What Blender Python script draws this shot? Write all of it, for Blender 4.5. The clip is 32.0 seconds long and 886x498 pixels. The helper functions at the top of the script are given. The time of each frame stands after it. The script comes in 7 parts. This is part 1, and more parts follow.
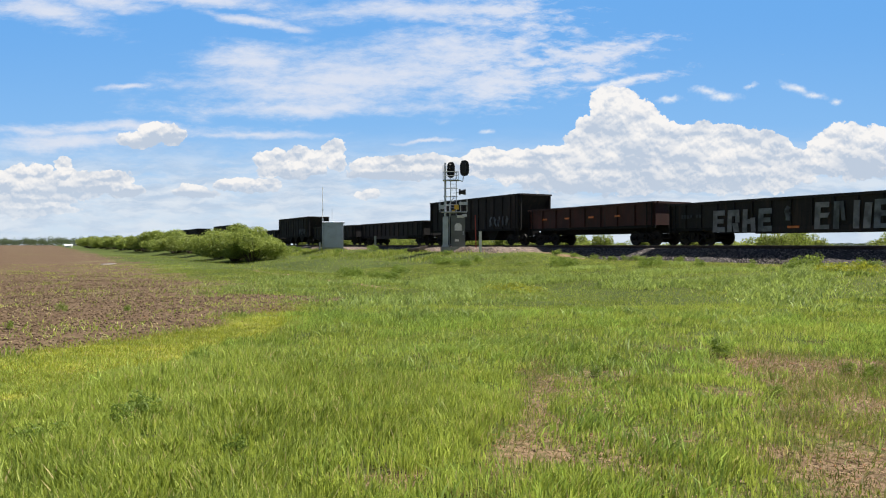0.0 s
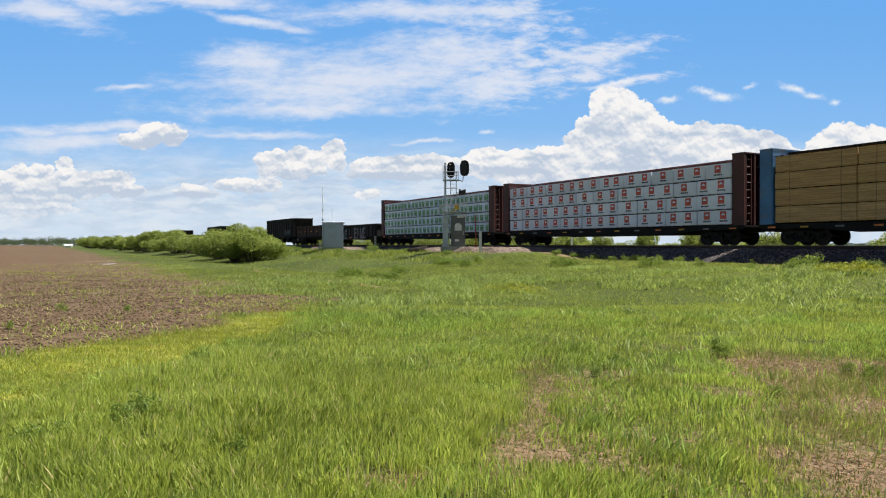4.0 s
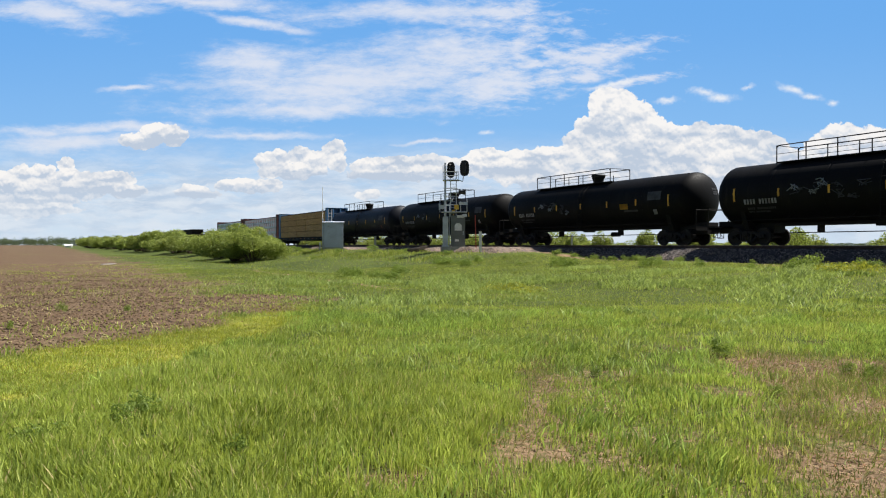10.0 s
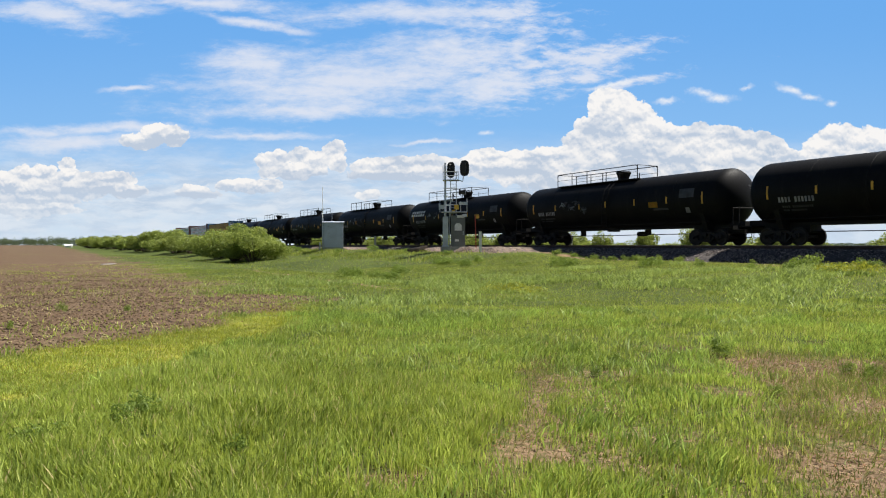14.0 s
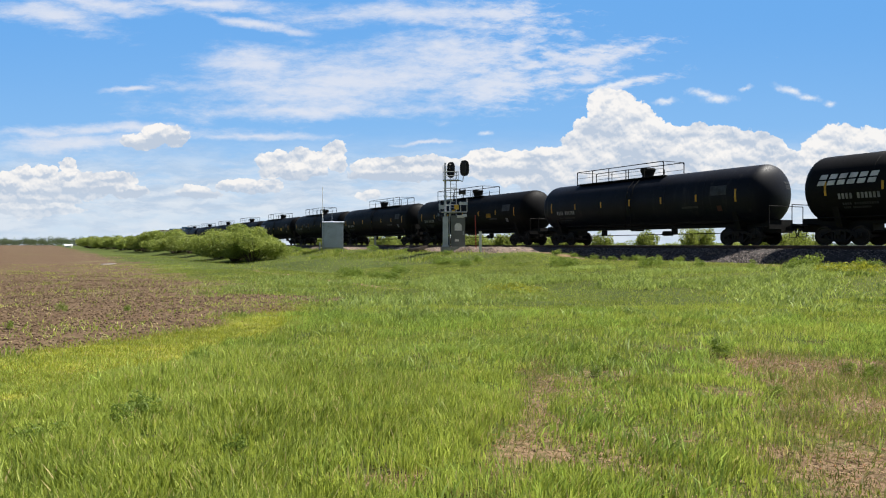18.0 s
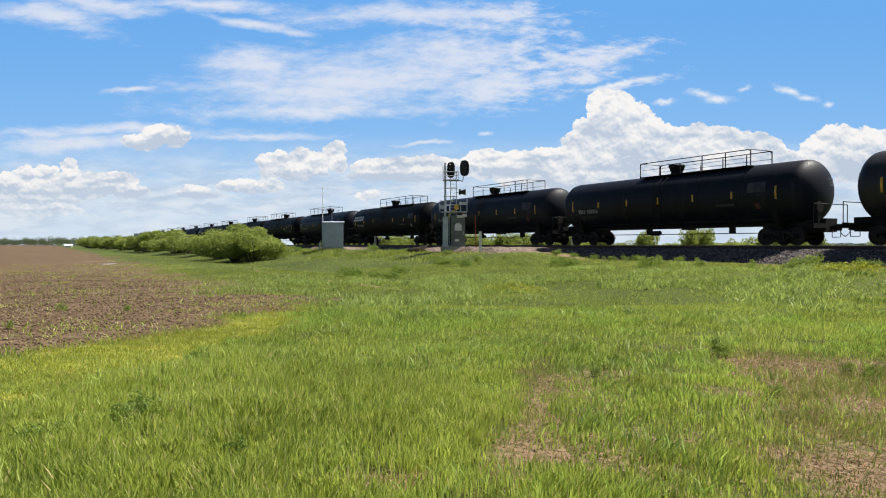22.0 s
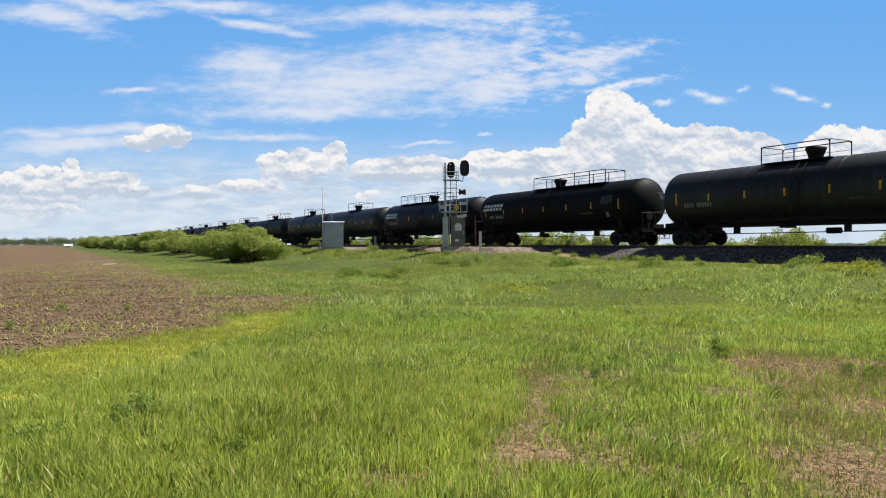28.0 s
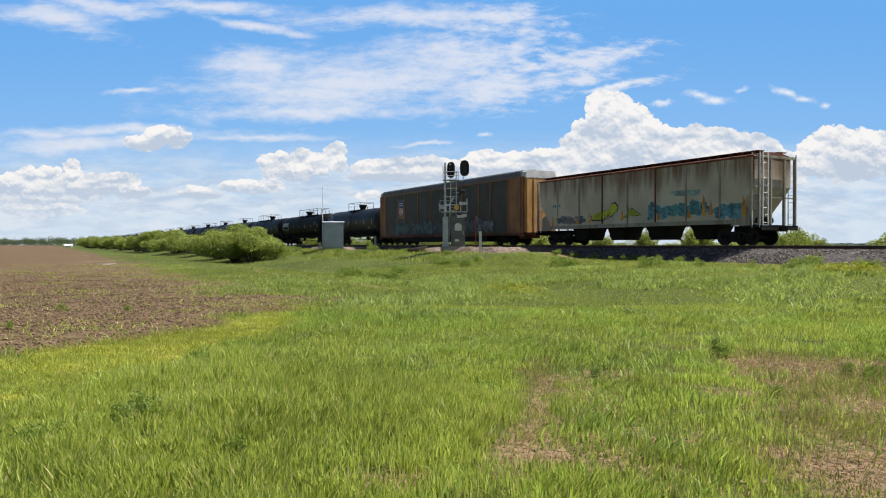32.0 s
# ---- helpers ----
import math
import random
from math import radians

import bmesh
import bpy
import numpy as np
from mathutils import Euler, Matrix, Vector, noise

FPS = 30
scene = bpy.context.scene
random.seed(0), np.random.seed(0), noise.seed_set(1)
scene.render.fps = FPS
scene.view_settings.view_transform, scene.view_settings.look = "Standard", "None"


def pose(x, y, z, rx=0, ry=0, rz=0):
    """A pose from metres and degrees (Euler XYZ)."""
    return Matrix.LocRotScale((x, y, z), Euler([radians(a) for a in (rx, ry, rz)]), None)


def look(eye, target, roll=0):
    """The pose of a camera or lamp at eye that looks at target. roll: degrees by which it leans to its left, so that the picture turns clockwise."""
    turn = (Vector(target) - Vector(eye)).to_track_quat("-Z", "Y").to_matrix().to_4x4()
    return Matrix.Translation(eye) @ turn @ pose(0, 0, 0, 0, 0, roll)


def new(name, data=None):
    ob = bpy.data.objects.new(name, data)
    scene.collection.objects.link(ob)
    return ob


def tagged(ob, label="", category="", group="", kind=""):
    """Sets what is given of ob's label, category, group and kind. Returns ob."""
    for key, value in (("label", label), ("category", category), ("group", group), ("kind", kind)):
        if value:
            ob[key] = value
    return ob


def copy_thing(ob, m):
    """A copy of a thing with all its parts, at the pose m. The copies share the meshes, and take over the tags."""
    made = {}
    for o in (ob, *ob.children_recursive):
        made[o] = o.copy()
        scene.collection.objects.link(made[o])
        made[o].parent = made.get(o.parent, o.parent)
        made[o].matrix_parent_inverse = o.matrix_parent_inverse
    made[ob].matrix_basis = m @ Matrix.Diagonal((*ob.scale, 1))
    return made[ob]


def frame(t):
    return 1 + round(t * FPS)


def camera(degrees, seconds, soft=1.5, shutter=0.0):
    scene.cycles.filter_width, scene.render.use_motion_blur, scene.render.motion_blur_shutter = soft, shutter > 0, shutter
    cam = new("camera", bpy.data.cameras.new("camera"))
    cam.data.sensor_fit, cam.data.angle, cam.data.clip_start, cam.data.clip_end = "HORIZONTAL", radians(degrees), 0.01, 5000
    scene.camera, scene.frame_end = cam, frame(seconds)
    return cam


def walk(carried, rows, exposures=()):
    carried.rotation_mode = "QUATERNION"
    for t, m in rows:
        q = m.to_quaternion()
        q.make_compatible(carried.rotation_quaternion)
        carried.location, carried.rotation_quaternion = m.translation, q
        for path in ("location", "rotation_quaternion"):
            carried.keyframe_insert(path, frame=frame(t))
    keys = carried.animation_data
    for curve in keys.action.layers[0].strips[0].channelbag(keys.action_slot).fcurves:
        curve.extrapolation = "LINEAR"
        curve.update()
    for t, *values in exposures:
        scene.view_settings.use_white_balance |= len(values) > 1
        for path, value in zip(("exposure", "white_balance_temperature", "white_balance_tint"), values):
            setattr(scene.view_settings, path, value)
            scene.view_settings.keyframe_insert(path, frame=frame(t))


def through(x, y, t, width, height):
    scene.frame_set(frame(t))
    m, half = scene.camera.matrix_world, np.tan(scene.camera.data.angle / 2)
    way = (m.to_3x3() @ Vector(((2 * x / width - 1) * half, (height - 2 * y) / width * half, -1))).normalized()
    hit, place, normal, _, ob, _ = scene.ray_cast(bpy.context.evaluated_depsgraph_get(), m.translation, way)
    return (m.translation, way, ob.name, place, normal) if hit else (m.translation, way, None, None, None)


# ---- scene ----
# The camera stands on a tripod at the field's edge, level with the rail heads of the line.
EYE_Z = 1.65
RAIL_Z = 1.62                      # top of rail
HEADING = 28.82                    # degrees from the view axis to the run of the line
TRACK = 34.0                       # metres from the camera to the line's centre, square to it
SPEED = 14.94                      # metres a second, away to the left
CA, SA = math.cos(radians(HEADING)), math.sin(radians(HEADING))

cam = camera(63.6, 32.0, soft=1.1)
EYE = pose(0, 0, EYE_Z, 90 - 0.34, 0, 0)
walk(cam, [(0.0, EYE), (32.0, EYE)], exposures=[(0.0, 0.75), (32.0, 0.75)])


def on_line(p, s):
    """Ground plan place p metres square to the line from the camera, s metres along it."""
    return p * CA - s * SA, p * SA + s * CA


# ---- light ----
SUN_ELEVATION = 58.0
SUN_SWING = 15.0                   # the sun stands this far right of square behind the train
sx = CA * math.cos(radians(SUN_SWING)) + SA * math.sin(radians(SUN_SWING))
sy = SA * math.cos(radians(SUN_SWING)) - CA * math.sin(radians(SUN_SWING))
ce, se = math.cos(radians(SUN_ELEVATION)), math.sin(radians(SUN_ELEVATION))
sun = new("sun", bpy.data.lights.new("sun", "SUN"))
sun.data.energy, sun.data.angle, sun.data.color = 5.0, radians(0.53), (1.0, 0.955, 0.88)
sun.matrix_world = look((sx * ce * 100, sy * ce * 100, se * 100), (0, 0, 0))

world = bpy.data.worlds.new("world")
scene.world = world
world.use_nodes = True
wn = world.node_tree
sky = wn.nodes.new("ShaderNodeTexSky")
sky.sky_type = "NISHITA"
sky.sun_disc = False
sky.air_density, sky.dust_density = 0.65, 0.5
sky.sun_elevation, sky.sun_rotation = radians(SUN_ELEVATION), math.atan2(sx, sy)
bg = wn.nodes["Background"]
bg.inputs["Strength"].default_value = 0.05
wn.links.new(sky.outputs["Color"], bg.inputs["Color"])


# ---- materials ----
def shader(name):
    m = bpy.data.materials.new(name)
    m.use_nodes = True
    nt = m.node_tree
    return m, nt, nt.nodes["Principled BSDF"]


def node(nt, kind, **values):
    n = nt.nodes.new(kind)
    for key, value in values.items():
        n.inputs[key].default_value = value
    return n


def maths(nt, op, a, b=None, clamp=False):
    n = nt.nodes.new("ShaderNodeMath")
    n.operation, n.use_clamp = op, clamp
    for i, x in enumerate((a, b)):
        if x is None:
            continue
        if isinstance(x, (int, float)):
            n.inputs[i].default_value = x
        else:
            nt.links.new(x, n.inputs[i])
    return n.outputs[0]


def mixed(nt, fac, a, b, blend="MIX"):
    n = nt.nodes.new("ShaderNodeMix")
    n.data_type, n.blend_type = "RGBA", blend
    for i, x in ((0, fac), (6, a), (7, b)):
        if isinstance(x, (int, float)):
            n.inputs[i].default_value = x
        elif isinstance(x, tuple):
            n.inputs[i].default_value = (*x, 1)
        else:
            nt.links.new(x, n.inputs[i])
    return n.outputs[2]


def ramp(nt, fac, lo, hi, a=0.0, b=1.0):
    n = nt.nodes.new("ShaderNodeMapRange")
    n.interpolation_type = "SMOOTHSTEP"
    nt.links.new(fac, n.inputs[0])
    for i, x in zip((1, 2, 3, 4), (lo, hi, a, b)):
        n.inputs[i].default_value = x
    return n.outputs[0]


def noise_at(nt, vec, scale, detail=4.0, rough=0.55, colour=False):
    n = node(nt, "ShaderNodeTexNoise", Scale=scale, Detail=detail, Roughness=rough)
    if vec is not None:
        nt.links.new(vec, n.inputs["Vector"])
    return n.outputs["Color" if colour else "Fac"]


def stretched(nt, vec, scale, turn=(0, 0, 0), move=(0, 0, 0)):
    n = nt.nodes.new("ShaderNodeMapping")
    n.inputs["Scale"].default_value = scale
    n.inputs["Rotation"].default_value = turn
    n.inputs["Location"].default_value = move
    nt.links.new(vec, n.inputs["Vector"])
    return n.outputs[0]


def relief(nt, bsdf, height, strength, distance=0.02):
    b = node(nt, "ShaderNodeBump", Strength=strength, Distance=distance)
    nt.links.new(height, b.inputs["Height"])
    nt.links.new(b.outputs[0], bsdf.inputs["Normal"])


def surface(name, base, rough=0.6, metal=0.0, var=0.3, scale=2.0, bump=0.15, dirt=None, dirt_amount=0.4, streak=False, random=0.0, spec=0.5):
    """A painted, rusty or raw surface: base colour with fine grain, broad stains and, where given, dirt of another colour."""
    m, nt, b = shader(name)
    obj = nt.nodes.new("ShaderNodeTexCoord").outputs["Object"]
    broad = noise_at(nt, obj, scale * 0.4, 3)
    fine = noise_at(nt, obj, scale * 14, 5, 0.65)
    dark = tuple(c * (1 - var) for c in base)
    light = tuple(min(1, c * (1 + var)) for c in base)
    col = mixed(nt, ramp(nt, broad, 0.3, 0.7), dark, light)
    col = mixed(nt, ramp(nt, fine, 0.35, 0.75, 0, 0.45), col, tuple(c * 0.75 for c in base))
    if dirt:
        vec = stretched(nt, obj, (3.0, 3.0, 0.22)) if streak else obj
        stain = noise_at(nt, vec, scale * 0.9, 6, 0.62)
        col = mixed(nt, ramp(nt, stain, 0.62 - dirt_amount * 0.35, 0.78, 0, 0.9), col, dirt)
    if random:
        info = nt.nodes.new("ShaderNodeObjectInfo").outputs["Random"]
        hsv = node(nt, "ShaderNodeHueSaturation")
        nt.links.new(maths(nt, "MULTIPLY_ADD", info, random), hsv.inputs["Value"])
        hsv.inputs["Value"].links[0].from_node.inputs[2].default_value = 1 - random / 2
        nt.links.new(col, hsv.inputs["Color"])
        col = hsv.outputs[0]
    nt.links.new(col, b.inputs["Base Color"])
    nt.links.new(ramp(nt, fine, 0.2, 0.8, max(0.05, rough - 0.12), min(1, rough + 0.12)), b.inputs["Roughness"])
    b.inputs["Metallic"].default_value = metal
    b.inputs["Specular IOR Level"].default_value = spec
    if bump:
        relief(nt, b, fine, bump, 0.01)
    return m


TANK_BLACK = surface("tank_black", (0.006, 0.0062, 0.007), 0.6, var=0.3, scale=1.0, bump=0.04, spec=0.11, dirt=(0.016, 0.014, 0.012), dirt_amount=0.3, streak=True)
TANK_BLUE = surface("tank_blue_black", (0.007, 0.009, 0.016), 0.55, var=0.25, scale=1.0, bump=0.04, spec=0.2, dirt=(0.03, 0.03, 0.032), dirt_amount=0.25, streak=True)
TANK_GREY = surface("tank_grey_black", (0.013, 0.014, 0.0165), 0.5, var=0.3, scale=1.0, bump=0.04, spec=0.35, dirt=(0.05, 0.045, 0.04), dirt_amount=0.35, streak=True)
FRAME_BLACK = surface("frame_black", (0.008, 0.0075, 0.007), 0.75, var=0.4, scale=3, bump=0.15, spec=0.25, dirt=(0.02, 0.014, 0.01), dirt_amount=0.4)
TRUCK_RUST = surface("truck_rust", (0.013, 0.010, 0.008), 0.85, var=0.4, scale=4, bump=0.3)
WHEEL_STEEL = surface("wheel_steel", (0.022, 0.018, 0.015), 0.7, 0.3, var=0.3, scale=4, bump=0.2)
RAIL_STEEL = surface("rail_steel", (0.09, 0.055, 0.04), 0.6, 0.5, var=0.3, scale=4, bump=0.2)
RAIL_SHINE = surface("rail_shine", (0.6, 0.6, 0.6), 0.22, 1.0, var=0.1, scale=4, bump=0.03)
YELLOW_TAPE = surface("yellow_tape", (0.62, 0.33, 0.03), 0.5, var=0.3, scale=6, bump=0)
ORANGE_TAPE = surface("orange_tape", (0.75, 0.2, 0.04), 0.5, var=0.3, scale=6, bump=0)
WHITE_MARK = surface("white_mark", (0.62, 0.62, 0.62), 0.6, var=0.25, scale=5, bump=0)
FADED_MARK = surface("faded_mark", (0.2, 0.2, 0.21), 0.7, var=0.4, scale=5, bump=0)
TEAL_SPRAY = surface("teal_spray", (0.08, 0.26, 0.28), 0.6, var=0.5, scale=4, bump=0)
DIM_MARK = surface("dim_mark", (0.035, 0.037, 0.042), 0.7, var=0.5, scale=7, bump=0)
GREY_SPRAY = surface("grey_spray", (0.13, 0.145, 0.16), 0.6, var=0.6, scale=4, bump=0)
TEAL_HAZE = surface("teal_haze", (0.065, 0.115, 0.12), 0.6, var=0.5, scale=5, bump=0)
DIM_HAZE = surface("dim_haze", (0.075, 0.082, 0.09), 0.6, var=0.5, scale=5, bump=0)
GREY_HAZE = surface("grey_haze", (0.14, 0.155, 0.175), 0.6, var=0.5, scale=5, bump=0)
DOOR_TAN = surface("door_tan", (0.55, 0.30, 0.10), 0.6, var=0.2, scale=2, bump=0.12, dirt=(0.2, 0.09, 0.04), dirt_amount=0.3, streak=True)
LIME_SPRAY = surface("lime_spray", (0.42, 0.46, 0.03), 0.6, var=0.3, scale=4, bump=0)
TEAL_FADE = surface("teal_fade", (0.26, 0.36, 0.36), 0.6, var=0.4, scale=4, bump=0)
BLUE_SPRAY = surface("blue_spray", (0.09, 0.24, 0.32), 0.6, var=0.6, scale=7, bump=0)
ORANGE_SPRAY = surface("orange_spray", (0.6, 0.27, 0.04), 0.6, var=0.4, scale=4, bump=0)
BLACK_SPRAY = surface("black_spray", (0.02, 0.02, 0.02), 0.6, var=0.4, scale=4, bump=0)
def hopper_material():
    """Pale car paint with rust run down from the roof edge."""
    m, nt, b = shader("hopper_paint")
    obj = nt.nodes.new("ShaderNodeTexCoord").outputs["Object"]
    sep = nt.nodes.new("ShaderNodeSeparateXYZ")
    nt.links.new(obj, sep.inputs[0])
    broad, fine = noise_at(nt, obj, 0.5, 4), noise_at(nt, obj, 14, 5, 0.65)
    col = mixed(nt, ramp(nt, broad, 0.3, 0.7), (0.45, 0.41, 0.32), (0.61, 0.565, 0.46))
    runs = noise_at(nt, stretched(nt, obj, (0.75, 0.75, 0.06)), 1.0, 5, 0.6)
    drip = noise_at(nt, stretched(nt, obj, (2.6, 2.6, 0.16)), 1.0, 5, 0.65)
    near_top = ramp(nt, sep.outputs["Z"], 1.9, 4.75, -0.11, 0.21)
    wet = maths(nt, "ADD", runs, near_top)
    col = mixed(nt, ramp(nt, wet, 0.50, 0.80, 0, 0.8), col, (0.20, 0.105, 0.06))
    col = mixed(nt, ramp(nt, maths(nt, "ADD", drip, near_top), 0.60, 0.86, 0, 0.75), col, (0.13, 0.055, 0.03))
    col = mixed(nt, ramp(nt, fine, 0.5, 0.8, 0, 0.3), col, (0.2, 0.15, 0.1))
    nt.links.new(col, b.inputs["Base Color"])
    b.inputs["Roughness"].default_value = 0.6
    relief(nt, b, fine, 0.1, 0.01)
    return m


HOPPER_SIDE = hopper_material()
HOPPER_GREY = surface("hopper_grey", (0.34, 0.33, 0.26), 0.6, var=0.2, scale=1.2, bump=0.1, dirt=(0.15, 0.065, 0.035), dirt_amount=0.55, streak=True)
RUST = surface("rust", (0.16, 0.055, 0.03), 0.9, var=0.45, scale=2.5, bump=0.3, dirt=(0.07, 0.03, 0.02), dirt_amount=0.4)
GALV = surface("galvanised", (0.55, 0.57, 0.58), 0.45, 0.6, var=0.15, scale=4, bump=0.05)
WHITE_STEEL = surface("white_steel", (0.7, 0.71, 0.7), 0.5, var=0.15, scale=3, bump=0.08, dirt=(0.3, 0.24, 0.18), dirt_amount=0.2)
RACK_PANEL = surface("rack_panel", (0.064, 0.062, 0.05), 0.6, 0.2, var=0.25, scale=1.4, bump=0.2, dirt=(0.055, 0.04, 0.03), dirt_amount=0.4, streak=True)
RACK_YELLOW = surface("rack_yellow", (0.29, 0.135, 0.045), 0.6, var=0.25, scale=2, bump=0.12, dirt=(0.14, 0.06, 0.03), dirt_amount=0.4, streak=True)
RACK_ROOF = surface("rack_roof", (0.14, 0.148, 0.16), 0.5, 0.3, var=0.15, scale=2, bump=0.1)
SHIELD_BLUE = surface("shield_blue", (0.02, 0.05, 0.2), 0.5, var=0.2, scale=5, bump=0)
SHIELD_RED = surface("shield_red", (0.35, 0.06, 0.05), 0.5, var=0.2, scale=5, bump=0)
BULKHEAD_BROWN = surface("bulkhead_brown", (0.085, 0.022, 0.017), 0.6, var=0.3, scale=2, bump=0.12, dirt=(0.05, 0.03, 0.02), dirt_amount=0.35)
BULKHEAD_BLUE = surface("bulkhead_blue", (0.07, 0.19, 0.38), 0.55, var=0.2, scale=2, bump=0.1, dirt=(0.16, 0.16, 0.15), dirt_amount=0.3)
WRAP_PALE = surface("wrap_pale", (0.70, 0.80, 0.92), 0.42, var=0.1, scale=2.4, bump=0.3, random=0.2)
WRAP_WHITE = surface("wrap_white", (0.80, 0.83, 0.96), 0.42, var=0.1, scale=2.4, bump=0.3, random=0.2)
WRAP_GREEN = surface("wrap_green", (0.12, 0.32, 0.13), 0.45, var=0.25, scale=5, bump=0.15)
WRAP_RED = surface("wrap_red", (0.60, 0.09, 0.055), 0.45, var=0.25, scale=5, bump=0.15)
DUNNAGE = surface("dunnage", (0.12, 0.09, 0.06), 0.9, var=0.3, scale=6, bump=0.2)
GONDOLA = surface("gondola", (0.015, 0.0135, 0.013), 0.8, var=0.4, scale=1.6, bump=0.2, dirt=(0.06, 0.035, 0.024), dirt_amount=0.4, streak=True)
DUMP_RED = surface("dump_red", (0.055, 0.015, 0.011), 0.75, var=0.4, scale=1.6, bump=0.2, dirt=(0.03, 0.02, 0.016), dirt_amount=0.5, streak=True)
CABINET_GREY = surface("cabinet_grey", (0.50, 0.53, 0.60), 0.5, 0.3, var=0.12, scale=3, bump=0.06, dirt=(0.28, 0.26, 0.22), dirt_amount=0.2)
CASE_GREY = surface("case_grey", (0.16, 0.165, 0.15), 0.5, 0.2, var=0.15, scale=4, bump=0.06)
SIGNAL_BLACK = surface("signal_black", (0.012, 0.012, 0.013), 0.55, var=0.3, scale=6, bump=0.05)
SAFETY_YELLOW = surface("safety_yellow", (0.7, 0.4, 0.03), 0.5, var=0.2, scale=6, bump=0)
POST_WHITE = surface("post_white", (0.78, 0.77, 0.72), 0.6, var=0.12, scale=5, bump=0.08)
POST_RED = surface("post_red", (0.4, 0.07, 0.05), 0.6, var=0.2, scale=5, bump=0.05)
CONCRETE = surface("concrete", (0.36, 0.35, 0.32), 0.9, var=0.2, scale=5, bump=0.3)
TIE_WOOD = surface("tie_wood", (0.09, 0.07, 0.055), 0.9, var=0.3, scale=6, bump=0.3)
BARK = surface("bark", (0.09, 0.065, 0.045), 0.9, var=0.3, scale=8, bump=0.4)


def lumber_material():
    m, nt, b = shader("raw_lumber")
    obj = nt.nodes.new("ShaderNodeTexCoord").outputs["Object"]
    rows = noise_at(nt, stretched(nt, obj, (0.5, 0.5, 22.0)), 1.0, 3, 0.6)
    ends = noise_at(nt, obj, 9, 4)
    col = mixed(nt, ramp(nt, rows, 0.3, 0.7), (0.36, 0.21, 0.085), (0.68, 0.44, 0.20))
    col = mixed(nt, ramp(nt, ends, 0.5, 0.8, 0, 0.5), col, (0.27, 0.15, 0.065))
    info = nt.nodes.new("ShaderNodeObjectInfo").outputs["Random"]
    col = mixed(nt, ramp(nt, info, 0, 1, 0.0, 0.35), col, (0.40, 0.22, 0.085))
    nt.links.new(col, b.inputs["Base Color"])
    b.inputs["Roughness"].default_value = 0.85
    relief(nt, b, rows, 0.6, 0.02)
    return m


RAW_LUMBER = lumber_material()


def leaf_material(name, a, b_, through=0.45, dry=None, dry_from=0.9):
    """Thin foliage: each leaf or blade of its own shade, and light let through."""
    m, nt, b = shader(name)
    geo = nt.nodes.new("ShaderNodeNewGeometry")
    isl = geo.outputs["Random Per Island"]
    pos = geo.outputs["Position"]
    patch = noise_at(nt, pos, 0.35, 4)
    fac = maths(nt, "ADD", maths(nt, "MULTIPLY", maths(nt, "POWER", isl, 1.6), 0.8), maths(nt, "MULTIPLY", ramp(nt, patch, 0.3, 0.7), 0.3))
    col = mixed(nt, fac, a, b_)
    if dry:
        col = mixed(nt, ramp(nt, isl, dry_from, dry_from + 0.05), col, dry)
    nt.links.new(col, b.inputs["Base Color"])
    b.inputs["Roughness"].default_value = 0.55
    b.inputs["Specular IOR Level"].default_value = 0.3
    tr = nt.nodes.new("ShaderNodeBsdfTranslucent")
    nt.links.new(mixed(nt, 0.3, col, (b_[0] * 1.3, b_[1] * 1.25, b_[2] * 0.6)), tr.inputs["Color"])
    mx = nt.nodes.new("ShaderNodeMixShader")
    mx.inputs[0].default_value = through
    nt.links.new(b.outputs[0], mx.inputs[1])
    nt.links.new(tr.outputs[0], mx.inputs[2])
    nt.links.new(mx.outputs[0], nt.nodes["Material Output"].inputs["Surface"])
    return m


GRASS = leaf_material("grass_blades", (0.078, 0.125, 0.015), (0.62, 0.71, 0.175), 0.46, (0.64, 0.51, 0.27), 0.92)
GRASS_FINE = leaf_material("grass_blades_fine", (0.078, 0.122, 0.017), (0.52, 0.59, 0.15), 0.46, (0.50, 0.42, 0.22), 0.92)
TUFT_LEAF = leaf_material("tuft_leaves", (0.05, 0.095, 0.012), (0.52, 0.68, 0.165), 0.42)
BROAD_LEAF = leaf_material("broad_leaf", (0.10, 0.155, 0.03), (0.48, 0.58, 0.19), 0.42)
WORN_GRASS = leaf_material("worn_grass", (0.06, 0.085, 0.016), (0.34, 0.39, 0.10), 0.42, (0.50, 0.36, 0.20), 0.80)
LOW_GROWTH = leaf_material("low_growth", (0.085, 0.095, 0.026), (0.32, 0.34, 0.10), 0.35, (0.33, 0.22, 0.12))
WEEDS = leaf_material("weed_leaves", (0.11, 0.175, 0.03), (0.28, 0.36, 0.08), 0.5)
YELLOW_WEED = leaf_material("yellow_weed", (0.18, 0.22, 0.026), (0.44, 0.44, 0.06), 0.4)
BUSH_LEAF = leaf_material("bush_leaves", (0.085, 0.135, 0.026), (0.42, 0.48, 0.13), 0.5)
BUSH_DARK = leaf_material("bush_leaves_far", (0.10, 0.15, 0.034), (0.40, 0.45, 0.13), 0.52)
FAR_LEAF = leaf_material("far_leaves", (0.06, 0.09, 0.045), (0.13, 0.17, 0.08), 0.4)


